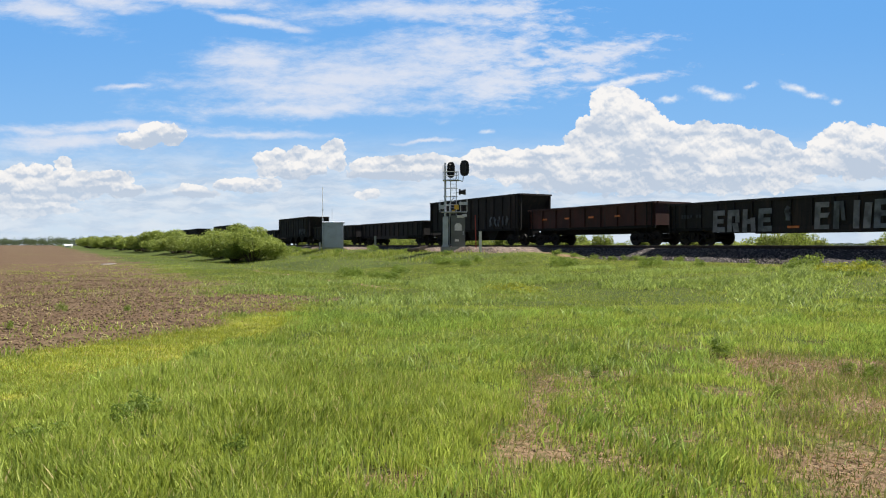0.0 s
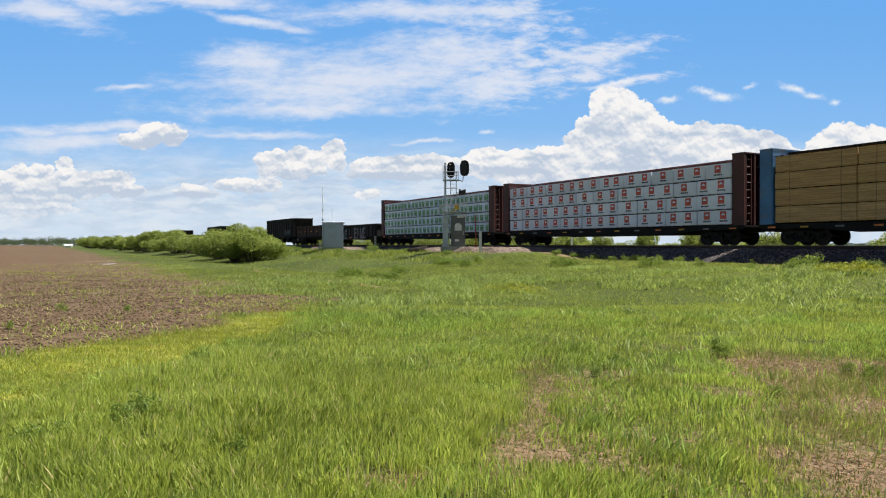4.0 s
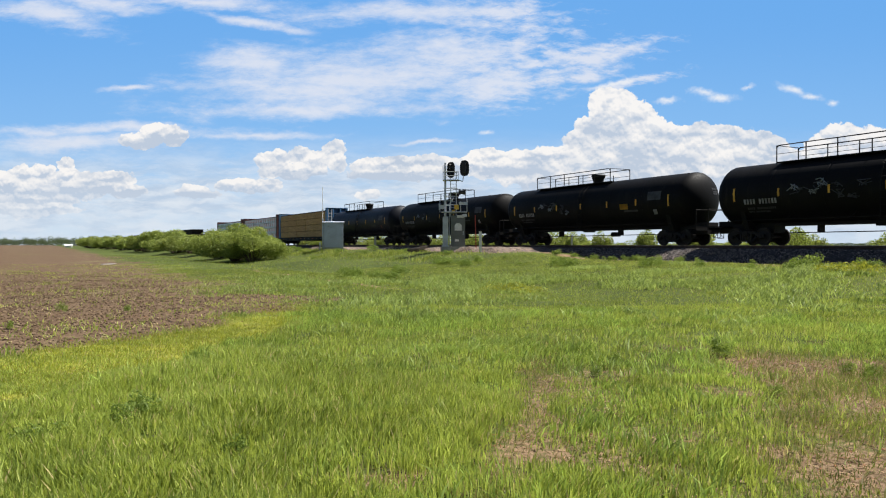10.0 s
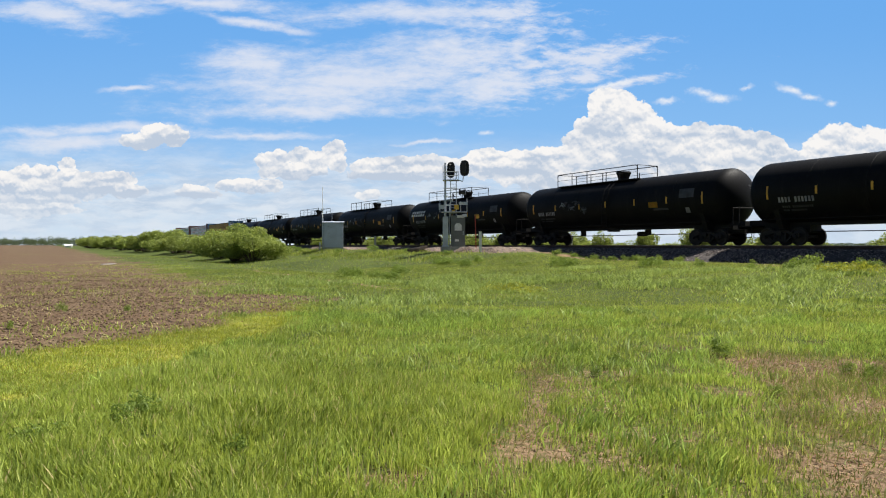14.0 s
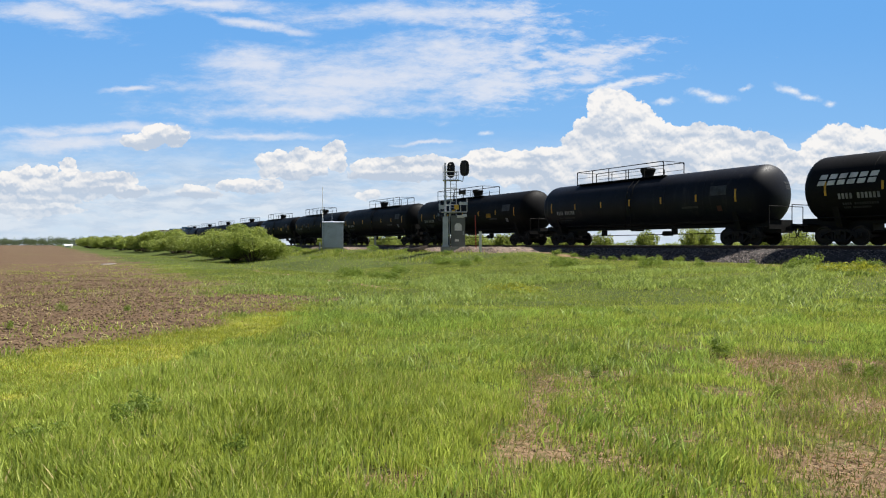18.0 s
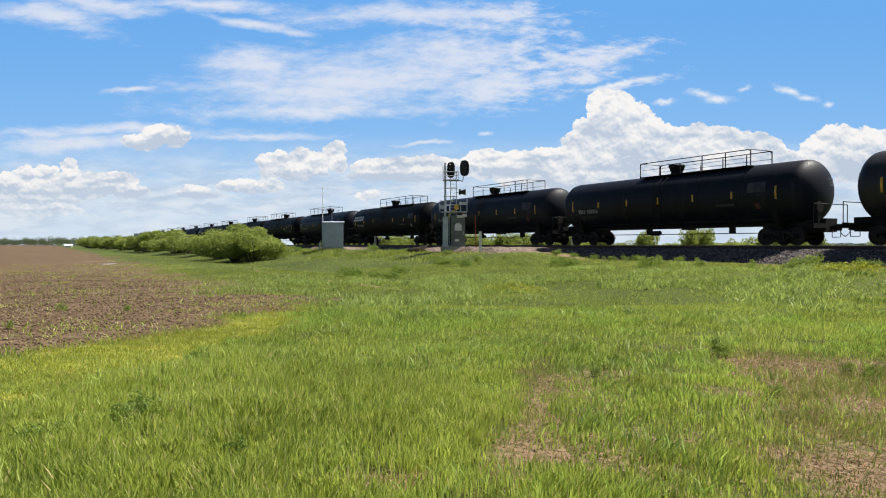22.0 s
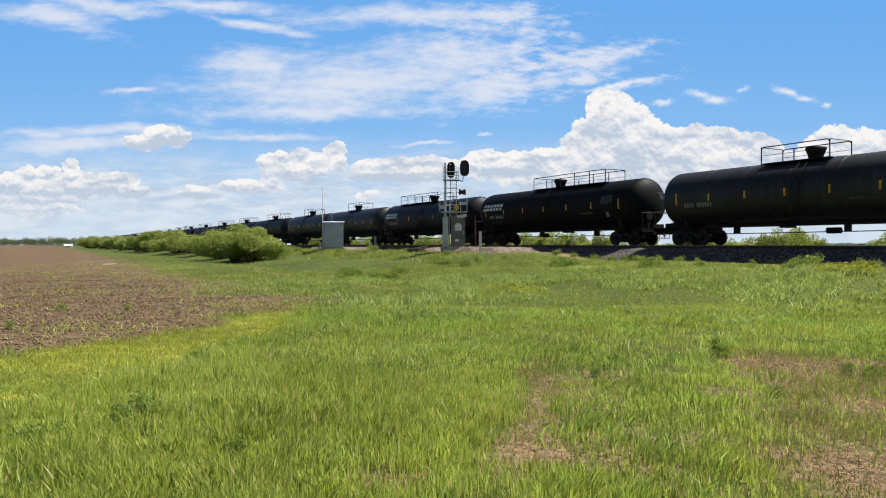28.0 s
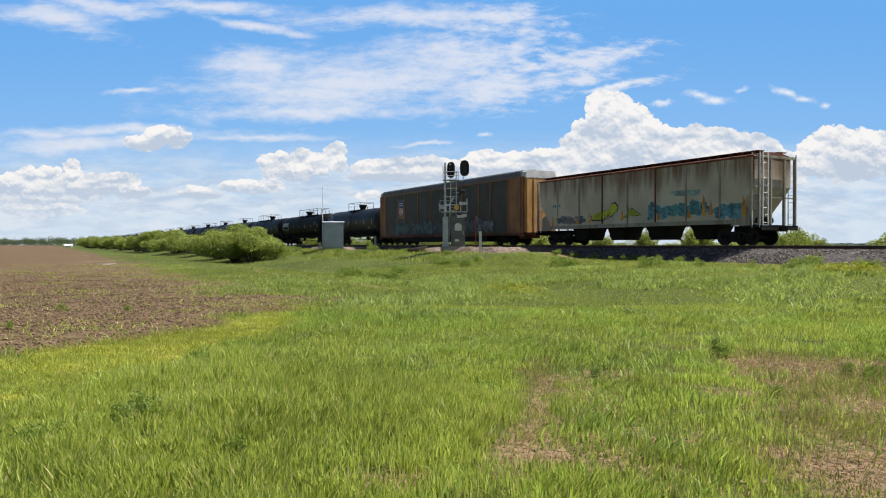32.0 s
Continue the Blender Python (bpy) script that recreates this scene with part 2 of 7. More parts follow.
# ---- mesh tools ----
class Form:
    """Collects the vertices and faces of one part."""

    def __init__(self):
        self.v, self.f = [], []

    def add(self, verts, faces):
        n = len(self.v)
        self.v += [tuple(p) for p in verts]
        self.f += [tuple(i + n for i in face) for face in faces]
        return self

    def box(self, x0, x1, y0, y1, z0, z1):
        v = [(x, y, z) for z in (z0, z1) for x, y in ((x0, y0), (x1, y0), (x1, y1), (x0, y1))]
        return self.add(v, [(3, 2, 1, 0), (4, 5, 6, 7), (0, 1, 5, 4), (1, 2, 6, 5), (2, 3, 7, 6), (3, 0, 4, 7)])

    def cyl(self, a, b, r, n=10, r2=None):
        a, b = Vector(a), Vector(b)
        d = (b - a).normalized()
        e = d.orthogonal().normalized()
        g = d.cross(e)
        r2 = r if r2 is None else r2
        v = []
        for c, q in ((a, r), (b, r2)):
            for i in range(n):
                w = 2 * math.pi * i / n
                v.append(c + e * (q * math.cos(w)) + g * (q * math.sin(w)))
        f = [(i, (i + 1) % n, n + (i + 1) % n, n + i) for i in range(n)]
        return self.add(v, f + [tuple(range(n - 1, -1, -1)), tuple(range(n, 2 * n))])

    def pipe(self, points, r, n=6):
        for a, b in zip(points, points[1:]):
            self.cyl(a, b, r, n)
        return self

    def prism(self, outline, axis, a, b):
        """A flat outline pushed from a to b along an axis; the outline's two numbers are the other axes in order."""
        def at(q, w):
            return (w, q[0], q[1]) if axis == "x" else (q[0], w, q[1]) if axis == "y" else (q[0], q[1], w)
        n = len(outline)
        v = [at(q, a) for q in outline] + [at(q, b) for q in outline]
        f = [(i, (i + 1) % n, n + (i + 1) % n, n + i) for i in range(n)]
        return self.add(v, f + [tuple(range(n - 1, -1, -1)), tuple(range(n, 2 * n))])

    def lathe(self, profile, centre, n=32):
        """(x, radius) pairs turned about an axis along x at (y, z) = centre."""
        v, f = [], []
        for x, r in profile:
            for i in range(n):
                w = 2 * math.pi * i / n
                v.append((x, centre[0] + r * math.cos(w), centre[1] + r * math.sin(w)))
        for k in range(len(profile) - 1):
            for i in range(n):
                j = (i + 1) % n
                f.append((k * n + i, k * n + j, k * n + n + j, k * n + n + i))
        f += [tuple(range(n - 1, -1, -1)), tuple(range((len(profile) - 1) * n, len(profile) * n))]
        return self.add(v, f)

    def mesh(self, name, bevel=0.0):
        me = bpy.data.meshes.new(name)
        me.from_pydata(self.v, [], self.f)
        bm = bmesh.new()
        bm.from_mesh(me)
        bmesh.ops.recalc_face_normals(bm, faces=bm.faces)
        if bevel:
            bmesh.ops.bevel(bm, geom=bm.edges[:], offset=bevel, segments=2, affect="EDGES", clamp_overlap=True)
        bm.to_mesh(me)
        bm.free()
        me.shade_smooth()
        me.set_sharp_from_angle(angle=radians(32))
        return me


def part(name, form, material, parent, label="", bevel=0.0, at=None):
    me = form if isinstance(form, bpy.types.Mesh) else form.mesh(name, bevel)
    if not me.materials:
        me.materials.append(material)
    ob = new(name, me)
    ob.parent = parent
    if at is not None:
        ob.matrix_basis = at
    return tagged(ob, label)


def thing(name, label, category, group="", m=None):
    ob = new(name)
    ob.empty_display_size = 0.3
    if m is not None:
        ob.matrix_basis = m
    return tagged(ob, label, category, group)


def quick_mesh(name, verts, faces, material):
    """One mesh from big arrays; faces all of one corner count."""
    me = bpy.data.meshes.new(name)
    n, k = faces.shape
    me.vertices.add(len(verts))
    me.vertices.foreach_set("co", verts.astype(np.float32).ravel())
    me.loops.add(n * k)
    me.loops.foreach_set("vertex_index", faces.astype(np.int32).ravel())
    me.polygons.add(n)
    me.polygons.foreach_set("loop_start", np.arange(0, n * k, k, dtype=np.int32))
    me.update(calc_edges=True)
    me.materials.append(material)
    return me


# ---- sky with clouds, far behind everything, drifting slowly away ----
SKY_AT, SKY_UNIT = 3500.0, 3500.0 / 1265.0


def sky_material(west, east):
    """The sky between two columns: clouds out of reach of it are left out."""
    m = bpy.data.materials.new("cloudy_sky")
    m.use_nodes = True
    nt = m.node_tree
    nt.nodes.remove(nt.nodes["Principled BSDF"])
    raw = nt.nodes.new("ShaderNodeTexCoord").outputs["Object"]

    def warped(scale, amount, vec=raw, tall=1.0):
        n = noise_at(nt, stretched(nt, vec, (scale, scale, scale * tall)), 1.0, 6, 0.6, colour=True)
        a = nt.nodes.new("ShaderNodeVectorMath")
        a.operation = "MULTIPLY_ADD"
        nt.links.new(n, a.inputs[0])
        a.inputs[1].default_value = (amount, 0, amount / tall)
        nt.links.new(vec, a.inputs[2])
        b = nt.nodes.new("ShaderNodeVectorMath")
        b.operation = "SUBTRACT"
        nt.links.new(a.outputs[0], b.inputs[0])
        b.inputs[1].default_value = (amount / 2, 0, amount / 2 / tall)
        return b.outputs[0]

    def heap(vec, clouds, top=None):
        """How far inside the nearest of a set of ellipses (x, height, half width, half height, tilt): 1 at a centre, 0 at its rim."""
        out = None
        for x, z, rx, rz, *tilt in clouds:
            if x + 1.9 * rx + 60 < west or x - 1.9 * rx - 60 > east:
                continue
            a = radians(tilt[0]) if tilt else 0.0
            mp = nt.nodes.new("ShaderNodeMapping")
            mp.vector_type = "TEXTURE"
            mp.inputs["Scale"].default_value = (rx, 1e9, rz)
            mp.inputs["Location"].default_value = (x, 0, z)
            mp.inputs["Rotation"].default_value = (0, -a, 0)
            nt.links.new(vec, mp.inputs["Vector"])
            le = nt.nodes.new("ShaderNodeVectorMath")
            le.operation = "LENGTH"
            nt.links.new(mp.outputs[0], le.inputs[0])
            d = maths(nt, "SUBTRACT", 1.0, le.outputs["Value"])
            if out is None:
                out = d
            else:
                mx = nt.nodes.new("ShaderNodeMath")
                mx.operation = "SMOOTH_MAX"
                nt.links.new(out, mx.inputs[0])
                nt.links.new(d, mx.inputs[1])
                mx.inputs[2].default_value = 0.12
                out = mx.outputs[0]
        return -1.0 if out is None else out

    def billow(vec, scale, detail):
        v = node(nt, "ShaderNodeTexVoronoi", Scale=scale, Detail=detail, Roughness=0.55, Lacunarity=2.1)
        v.feature = "SMOOTH_F1"
        v.inputs["Smoothness"].default_value = 0.5
        v.normalize = True
        nt.links.new(vec, v.inputs["Vector"])
        return v.outputs["Distance"]

    sep = nt.nodes.new("ShaderNodeSeparateXYZ")
    nt.links.new(raw, sep.inputs[0])
    height = sep.outputs["Z"]
    blue = mixed(nt, ramp(nt, height, 90, 440), (0.27, 0.53, 0.885), (0.155, 0.415, 0.85))
    col = mixed(nt, ramp(nt, height, 20, 210), (0.58, 0.73, 0.88), blue)

    # high streaked and rippled cloud
    veil = heap(warped(0.006, 50), [(-190, 290, 300, 62, 4), (0, 330, 230, 60, 8), (100, 285, 170, 50, 8), (-330, 310, 120, 40, -8), (-60, 408, 230, 26, 2), (110, 400, 100, 32, 4), (-340, 392, 110, 10, -12), (-420, 430, 160, 16, -4),
                                    (-690, 404, 130, 30, -8), (-600, 430, 120, 18, -6), (270, 335, 120, 24, 8), (330, 345, 60, 12, 14), (330, 285, 90, 10, 10), (240, 295, 80, 20, 8), (-560, 200, 260, 14, 0), (-330, 196, 150, 9, 0), (-30, 180, 60, 4, 2),
                                    (-560, 276, 60, 6, 6), (-640, 180, 200, 20, 0), (-250, 240, 260, 20, 2)])
    fil = noise_at(nt, stretched(nt, warped(0.008, 36), (0.0055, 1, 0.026), (0, radians(-5), 0)), 1.0, 10, 0.68)
    rip = noise_at(nt, stretched(nt, warped(0.03, 16), (0.022, 1, 0.075), (0, radians(-12), 0)), 1.0, 6, 0.62)
    grain = maths(nt, "ADD", maths(nt, "MULTIPLY", maths(nt, "SUBTRACT", fil, 0.5), 2.2), maths(nt, "MULTIPLY", maths(nt, "SUBTRACT", rip, 0.5), ramp(nt, sep.outputs["X"], -80, 200, 1.3, 3.4)))
    dens = maths(nt, "ADD", grain, maths(nt, "MULTIPLY", maths(nt, "MAXIMUM", veil, -0.9), 1.05))
    col = mixed(nt, ramp(nt, dens, -0.26, 1.15, 0, 0.82), col, (0.80, 0.82, 0.89))

    # low haze and flat far cloud
    far = noise_at(nt, stretched(nt, warped(0.012, 30), (0.007, 1, 0.035)), 1.0, 8, 0.62)
    low = maths(nt, "MULTIPLY", ramp(nt, far, 0.26, 0.58), ramp(nt, height, 80, 215, 0.92, 0.0))
    band = noise_at(nt, stretched(nt, warped(0.015, 26), (0.011, 1, 0.05)), 1.0, 7, 0.6)
    col = mixed(nt, low, col, mixed(nt, ramp(nt, band, 0.36, 0.62), (0.50, 0.61, 0.76), (0.74, 0.80, 0.87)))

    # heaped clouds
    heaps = [(290, 250, 30, 22), (275, 232, 20, 22), (312, 238, 34, 30), (345, 224, 28, 28), (300, 210, 46, 34), (252, 204, 22, 20), (236, 186, 24, 18), (360, 198, 48, 28), (400, 198, 28, 20), (330, 178, 90, 40),
             (440, 194, 46, 20), (490, 194, 40, 18), (540, 184, 40, 20), (575, 170, 34, 20), (604, 156, 26, 16), (430, 168, 120, 34), (520, 150, 110, 30), (200, 156, 46, 16), (140, 154, 44, 14), (80, 150, 40, 16),
             (40, 138, 50, 14), (130, 136, 110, 20), (280, 140, 160, 34), (300, 115, 190, 26), (480, 120, 150, 28), (702, 190, 38, 24), (742, 180, 50, 28), (668, 170, 32, 20), (776, 170, 50, 30), (720, 148, 100, 30), (640, 138, 60, 16),
             (-528, 184, 40, 13), (-508, 194, 27, 18), (-478, 192, 25, 17), (-304, 146, 26, 17), (-288, 154, 18, 13), (-250, 158, 24, 16), (-226, 148, 30, 18), (-194, 163, 21, 20), (-186, 146, 18, 16), (-264, 130, 56, 14),
             (-764, 108, 36, 24), (-712, 96, 70, 22), (-640, 100, 60, 18), (-716, 78, 70, 14), (-740, 122, 26, 16), (-708, 124, 24, 18), (-698, 108, 48, 20), (-664, 138, 16, 15), (-662, 118, 26, 14), (-632, 108, 40, 17), (-588, 114, 40, 13), (-558, 94, 36, 11), (-602, 98, 42, 11),
             (-734, 60, 52, 11), (-684, 62, 42, 9), (-438, 92, 38, 11), (-350, 104, 56, 11), (-312, 102, 30, 11), (-122, 140, 42, 12), (-72, 144, 42, 12), (-24, 146, 42, 12), (-60, 126, 100, 14), (-134, 88, 20, 9)]
    wisps = [(76, 198, 16, 7), (462, 266, 34, 9, -4), (490, 258, 34, 10), (536, 276, 16, 6, 10), (615, 272, 36, 8, -14), (650, 260, 28, 7, -14), (684, 250, 14, 8), (395, 252, 30, 8, 0), (300, 282, 60, 6, 14)]
    soft = warped(0.02, 22, warped(0.07, 9))
    body = heap(soft, heaps)
    cells = stretched(nt, warped(0.05, 10), (0.033, 1, 0.04))
    lump = billow(cells, 1.0, 3.0)
    lift = billow(stretched(nt, cells, (1, 1, 1), (0, 0, 0), (0.05, 0, 0.20)), 1.0, 3.0)
    fluff = noise_at(nt, stretched(nt, raw, (0.05, 1, 0.06)), 1.0, 9, 0.62)
    edge = maths(nt, "SUBTRACT", body, maths(nt, "MULTIPLY", maths(nt, "SUBTRACT", lump, 0.39), 1.3))
    edge = maths(nt, "ADD", edge, maths(nt, "MULTIPLY", maths(nt, "SUBTRACT", fluff, 0.5), 0.75))
    side = maths(nt, "SUBTRACT", lift, lump)
    broad = stretched(nt, warped(0.03, 16), (0.0095, 1, 0.0125))
    fold = maths(nt, "SUBTRACT", billow(stretched(nt, broad, (1, 1, 1), (0, 0, 0), (0.06, 0, 0.22)), 1.0, 2.0), billow(broad, 1.0, 2.0))
    lower = nt.nodes.new("ShaderNodeVectorMath")
    lower.operation = "ADD"
    nt.links.new(soft, lower.inputs[0])
    lower.inputs[1].default_value = (3, 0, -6)
    under = maths(nt, "SUBTRACT", body, heap(lower.outputs[0], heaps))
    dusk = heap(warped(0.015, 40), [(316, 128, 190, 40), (480, 122, 160, 28), (290, 205, 40, 20), (420, 190, 40, 12), (-508, 176, 56, 10), (-250, 122, 66, 16), (-690, 88, 110, 18), (196, 118, 170, 22),
                                    (736, 138, 110, 26), (-60, 112, 170, 18), (-380, 88, 110, 12)])
    shade = maths(nt, "ADD", ramp(nt, side, -0.09, 0.06, 0.5, 0.0), ramp(nt, dusk, -0.6, 0.6, 0.0, 0.36))
    shade = maths(nt, "ADD", shade, ramp(nt, fold, -0.12, 0.12, 0.55, -0.14))
    shade = maths(nt, "ADD", shade, ramp(nt, under, -0.22, 0.42, -0.2, 0.42))
    mass = noise_at(nt, stretched(nt, raw, (0.016, 1, 0.028)), 1.0, 5, 0.6)
    shade = maths(nt, "ADD", shade, ramp(nt, mass, 0.28, 0.72, -0.22, 0.2))
    shade = maths(nt, "ADD", shade, ramp(nt, fluff, 0.25, 0.75, 0.16, -0.14), clamp=True)
    white = mixed(nt, shade, (0.955, 0.93, 0.905), (0.52, 0.60, 0.72))
    cover = maths(nt, "MULTIPLY", ramp(nt, edge, -0.02, 0.09), ramp(nt, height, 20, 130, 0.55, 0.97))
    thin = maths(nt, "ADD", heap(soft, wisps), maths(nt, "MULTIPLY", maths(nt, "SUBTRACT", fluff, 0.5), 1.6))
    col = mixed(nt, ramp(nt, thin, -0.1, 1.3, 0, 0.85), col, (0.93, 0.93, 0.93))
    col = mixed(nt, cover, col, white)
    col = mixed(nt, ramp(nt, height, 0, 100, 0.45, 0.0), col, (0.66, 0.75, 0.86))

    em = nt.nodes.new("ShaderNodeEmission")
    nt.links.new(col, em.inputs["Color"])
    em.inputs["Strength"].default_value = 0.595
    nt.links.new(em.outputs[0], nt.nodes["Material Output"].inputs["Surface"])
    return m


SKY_CUTS = [-1060, -400, -150, 200, 1060]
sky_sheet = new("backdrop_sky", Form().add([(x, 0, z) for x in SKY_CUTS for z in (-6, 640)], [(2 * k, 2 * k + 2, 2 * k + 3, 2 * k + 1) for k in range(4)]).mesh("backdrop_sky"))
for k in range(4):
    sky_sheet.data.materials.append(sky_material(SKY_CUTS[k], SKY_CUTS[k + 1]))
for face in sky_sheet.data.polygons:
    face.material_index = face.index
sky_sheet.location = (0, SKY_AT, EYE_Z)
sky_sheet.scale = (SKY_UNIT, SKY_UNIT, SKY_UNIT)
tagged(sky_sheet, "bright blue sky with heaped white clouds and thin streaks", "sky", kind="structure")


# ---- ground ----
def smooth(a, b, x):
    t = np.clip((x - a) / (b - a), 0, 1)
    return t * t * (3 - 2 * t)


def wobble(x, y, size, seed=0):
    """Cheap smooth unevenness between -1 and 1."""
    a = np.sin(x / size + seed) * np.cos(y / size * 1.3 + seed * 2.1)
    b = np.sin((x + y) / size * 2.3 + seed * 0.7) * np.cos((x - y) / size * 1.9 + 1.3 + seed)
    return 0.6 * a + 0.4 * b


def lattice(x, y, size, seed=0):
    """Smooth random unevenness between 0 and 1 that never repeats."""
    u, v = x / size, y / size
    i, j = np.floor(u).astype(np.int64), np.floor(v).astype(np.int64)
    f, g = u - i, v - j
    f, g = f * f * (3 - 2 * f), g * g * (3 - 2 * g)
    def at(a, b):
        q = (a * 374761393 + b * 668265263 + seed * 982451653) & 0x7FFFFFFF
        q = ((q ^ (q >> 13)) * 1274126177) & 0x7FFFFFFF
        return ((q ^ (q >> 16)) & 0xFFFF) / 65535.0
    return (at(i, j) * (1 - f) + at(i + 1, j) * f) * (1 - g) + (at(i, j + 1) * (1 - f) + at(i + 1, j + 1) * f) * g


def lie(x, y):
    """Height of the ground."""
    p = x * CA + y * SA
    s = -x * SA + y * CA
    r = np.hypot(x, y)
    h = 0.72 * smooth(13, 29.5, p) - 0.35 * smooth(40, 50, p)
    near = 1 - smooth(120, 400, r)
    h = h + near * (0.05 * wobble(x, y, 3.1) + 0.02 * wobble(x, y, 0.9, 2))
    h = h + (0.42 * smooth(34, 39, s) * (1 - smooth(140, 200, s))) * smooth(22.5, 26.5, p) * (1 - smooth(31, 33, p))
    h = h - 0.22 * np.exp(-((p - 15.5) / 2.0) ** 2) * smooth(10, 30, s)
    return h * (1 - 0.8 * smooth(500, 1500, r))


def field_at(x, y):
    """1 in the tilled field, 0 in the grass."""
    p = x * CA + y * SA
    edge = np.minimum(-4.2 - 0.48 * np.maximum(0, 14.8 - y) - x, 7.3 + 0.002 * np.maximum(y, 0) - p)
    soft = 0.7 + 2.4 * smooth(13, 22, y)
    return smooth(-soft, soft * 1.3, edge + 1.5 * (lattice(x, y, 1.5, 51) - 0.5) * soft + 0.8 * (lattice(x, y, 0.45, 52) - 0.5) * soft)


def fringe_at(x, y):
    """1 in the low yellow growth between the tilled field and the tall grass."""
    out = -4.7 - 0.46 * np.maximum(0, 14.8 - y) + 1.4 * (lattice(x, y, 0.9, 71) - 0.5)
    near = -3.2 - 0.24 * np.maximum(0, 11.2 - y) + 0.9 * (lattice(x, y, 0.6, 72) - 0.5)
    return smooth(out - 0.35, out + 0.35, x) * (1 - smooth(near - 0.3, near + 0.3, x)) * (1 - smooth(15, 22, y)) * (y > 0)


BARE = [(4.7, 9.7, 0.95, 0.7, 1.0), (3.95, 10.0, 0.45, 0.3, 0.9), (5.6, 9.9, 0.6, 0.45, 0.85), (3.9, 9.0, 0.3, 0.4, 0.75), (4.6, 7.3, 0.5, 1.1, 0.8), (3.1, 5.2, 0.6, 0.7, 0.85), (2.6, 5.7, 0.3, 0.5, 0.6), (3.6, 6.4, 0.6, 0.7, 0.45),
        (1.28, 8.5, 0.15, 0.8, 0.7), (0.95, 7.1, 0.13, 0.7, 0.8), (0.62, 5.7, 0.12, 0.45, 0.5), (0.45, 4.9, 0.15, 0.3, 0.55), (1.5, 9.9, 0.35, 0.4, 0.5), (1.05, 9.4, 0.18, 0.14, 0.9), (1.55, 5.1, 0.2, 0.4, 0.6),
        (2.1, 6.2, 0.16, 0.2, 0.6), (1.75, 7.4, 0.2, 0.3, 0.5), (0.1, 5.6, 0.22, 0.2, 0.35), (-0.7, 5.1, 0.3, 0.2, 0.5), (1.3, 6.0, 0.14, 0.3, 0.5), (2.4, 9.4, 0.8, 0.5, 0.45), (-0.25, 4.95, 0.28, 0.35, 0.8), (-1.0, 5.9, 0.25, 0.2, 0.4), (2.2, 13.2, 0.9, 1.2, 0.3), (0.9, 17, 2.5, 1.2, 0.2)]


def dirt_side(x, y):
    """1 on the trampled ground right of the strip of tall grass, 0 in the grass."""
    rim = 2.1 + 0.43 * (y - 4.8) + 0.7 * (lattice(x, y, 0.9, 43) - 0.5) + 0.3 * (lattice(x, y, 0.3, 44) - 0.5)
    return smooth(-0.25, 0.35, x - rim) * (1 - smooth(10.3, 11.2, y))


def wheel_mark(x, y):
    """1 in the thin worn wheel mark, 0 beside it."""
    mid = 0.4 + 0.205 * (y - 4.8) + 0.12 * (lattice(y, x, 1.3, 46) - 0.5)
    return np.exp(-((x - mid) / 0.3) ** 2) * (1 - smooth(10.5, 13.5, y))


def lush_at(x, y):
    """How thick the turf stands: full in the tall grass, thin where wheels have passed."""
    worn = np.maximum(dirt_side(x, y), 0.8 * wheel_mark(x, y))
    worn = np.maximum(worn, 0.65 * np.exp(-((x - 2.4) / 1.0) ** 2 - ((y - 9.6) / 0.9) ** 2))
    worn = np.maximum(worn, 0.7 * smooth(-0.5, 0.5, x - 0.3 - 0.2 * (y - 4.8)) * (1 - smooth(10.5, 14, y)))
    return np.clip(1.08 - 0.7 * worn + 0.75 * (lattice(x, y, 0.8, 41) - 0.5) + 0.3 * (lattice(x, y, 0.28, 42) - 0.5), 0.1, 1)


def bare_at(x, y):
    out = 0.62 * (1 - lush_at(x, y)) * (y < 20)
    xw, yw = x + 0.22 * wobble(x, y, 0.5, 1) + 0.1 * wobble(x, y, 0.17, 5), y + 0.22 * wobble(y, x, 0.5, 4)
    p, s = x * CA + y * SA, -x * SA + y * CA
    # shadow line of a low cut bank, put in as a narrow strip of bare-earth colour
    out = np.maximum(out, 0.95 * np.exp(-((p - 11.2 - 0.25 * lattice(s, p, 3.0, 55)) / 0.2) ** 2) * smooth(22, 26, s) * (1 - smooth(46, 52, s)))
    out = np.maximum(out, 0.75 * np.exp(-((p - 29.1 - 0.6 * (lattice(s, p, 1.4, 57) - 0.5)) / 0.45) ** 2) * (s < 60))
    for cx, cy, rx, ry, a in BARE:
        out = np.maximum(out, a * np.exp(-(((xw - cx) / rx) ** 2 + ((yw - cy) / ry) ** 2)))
    return out


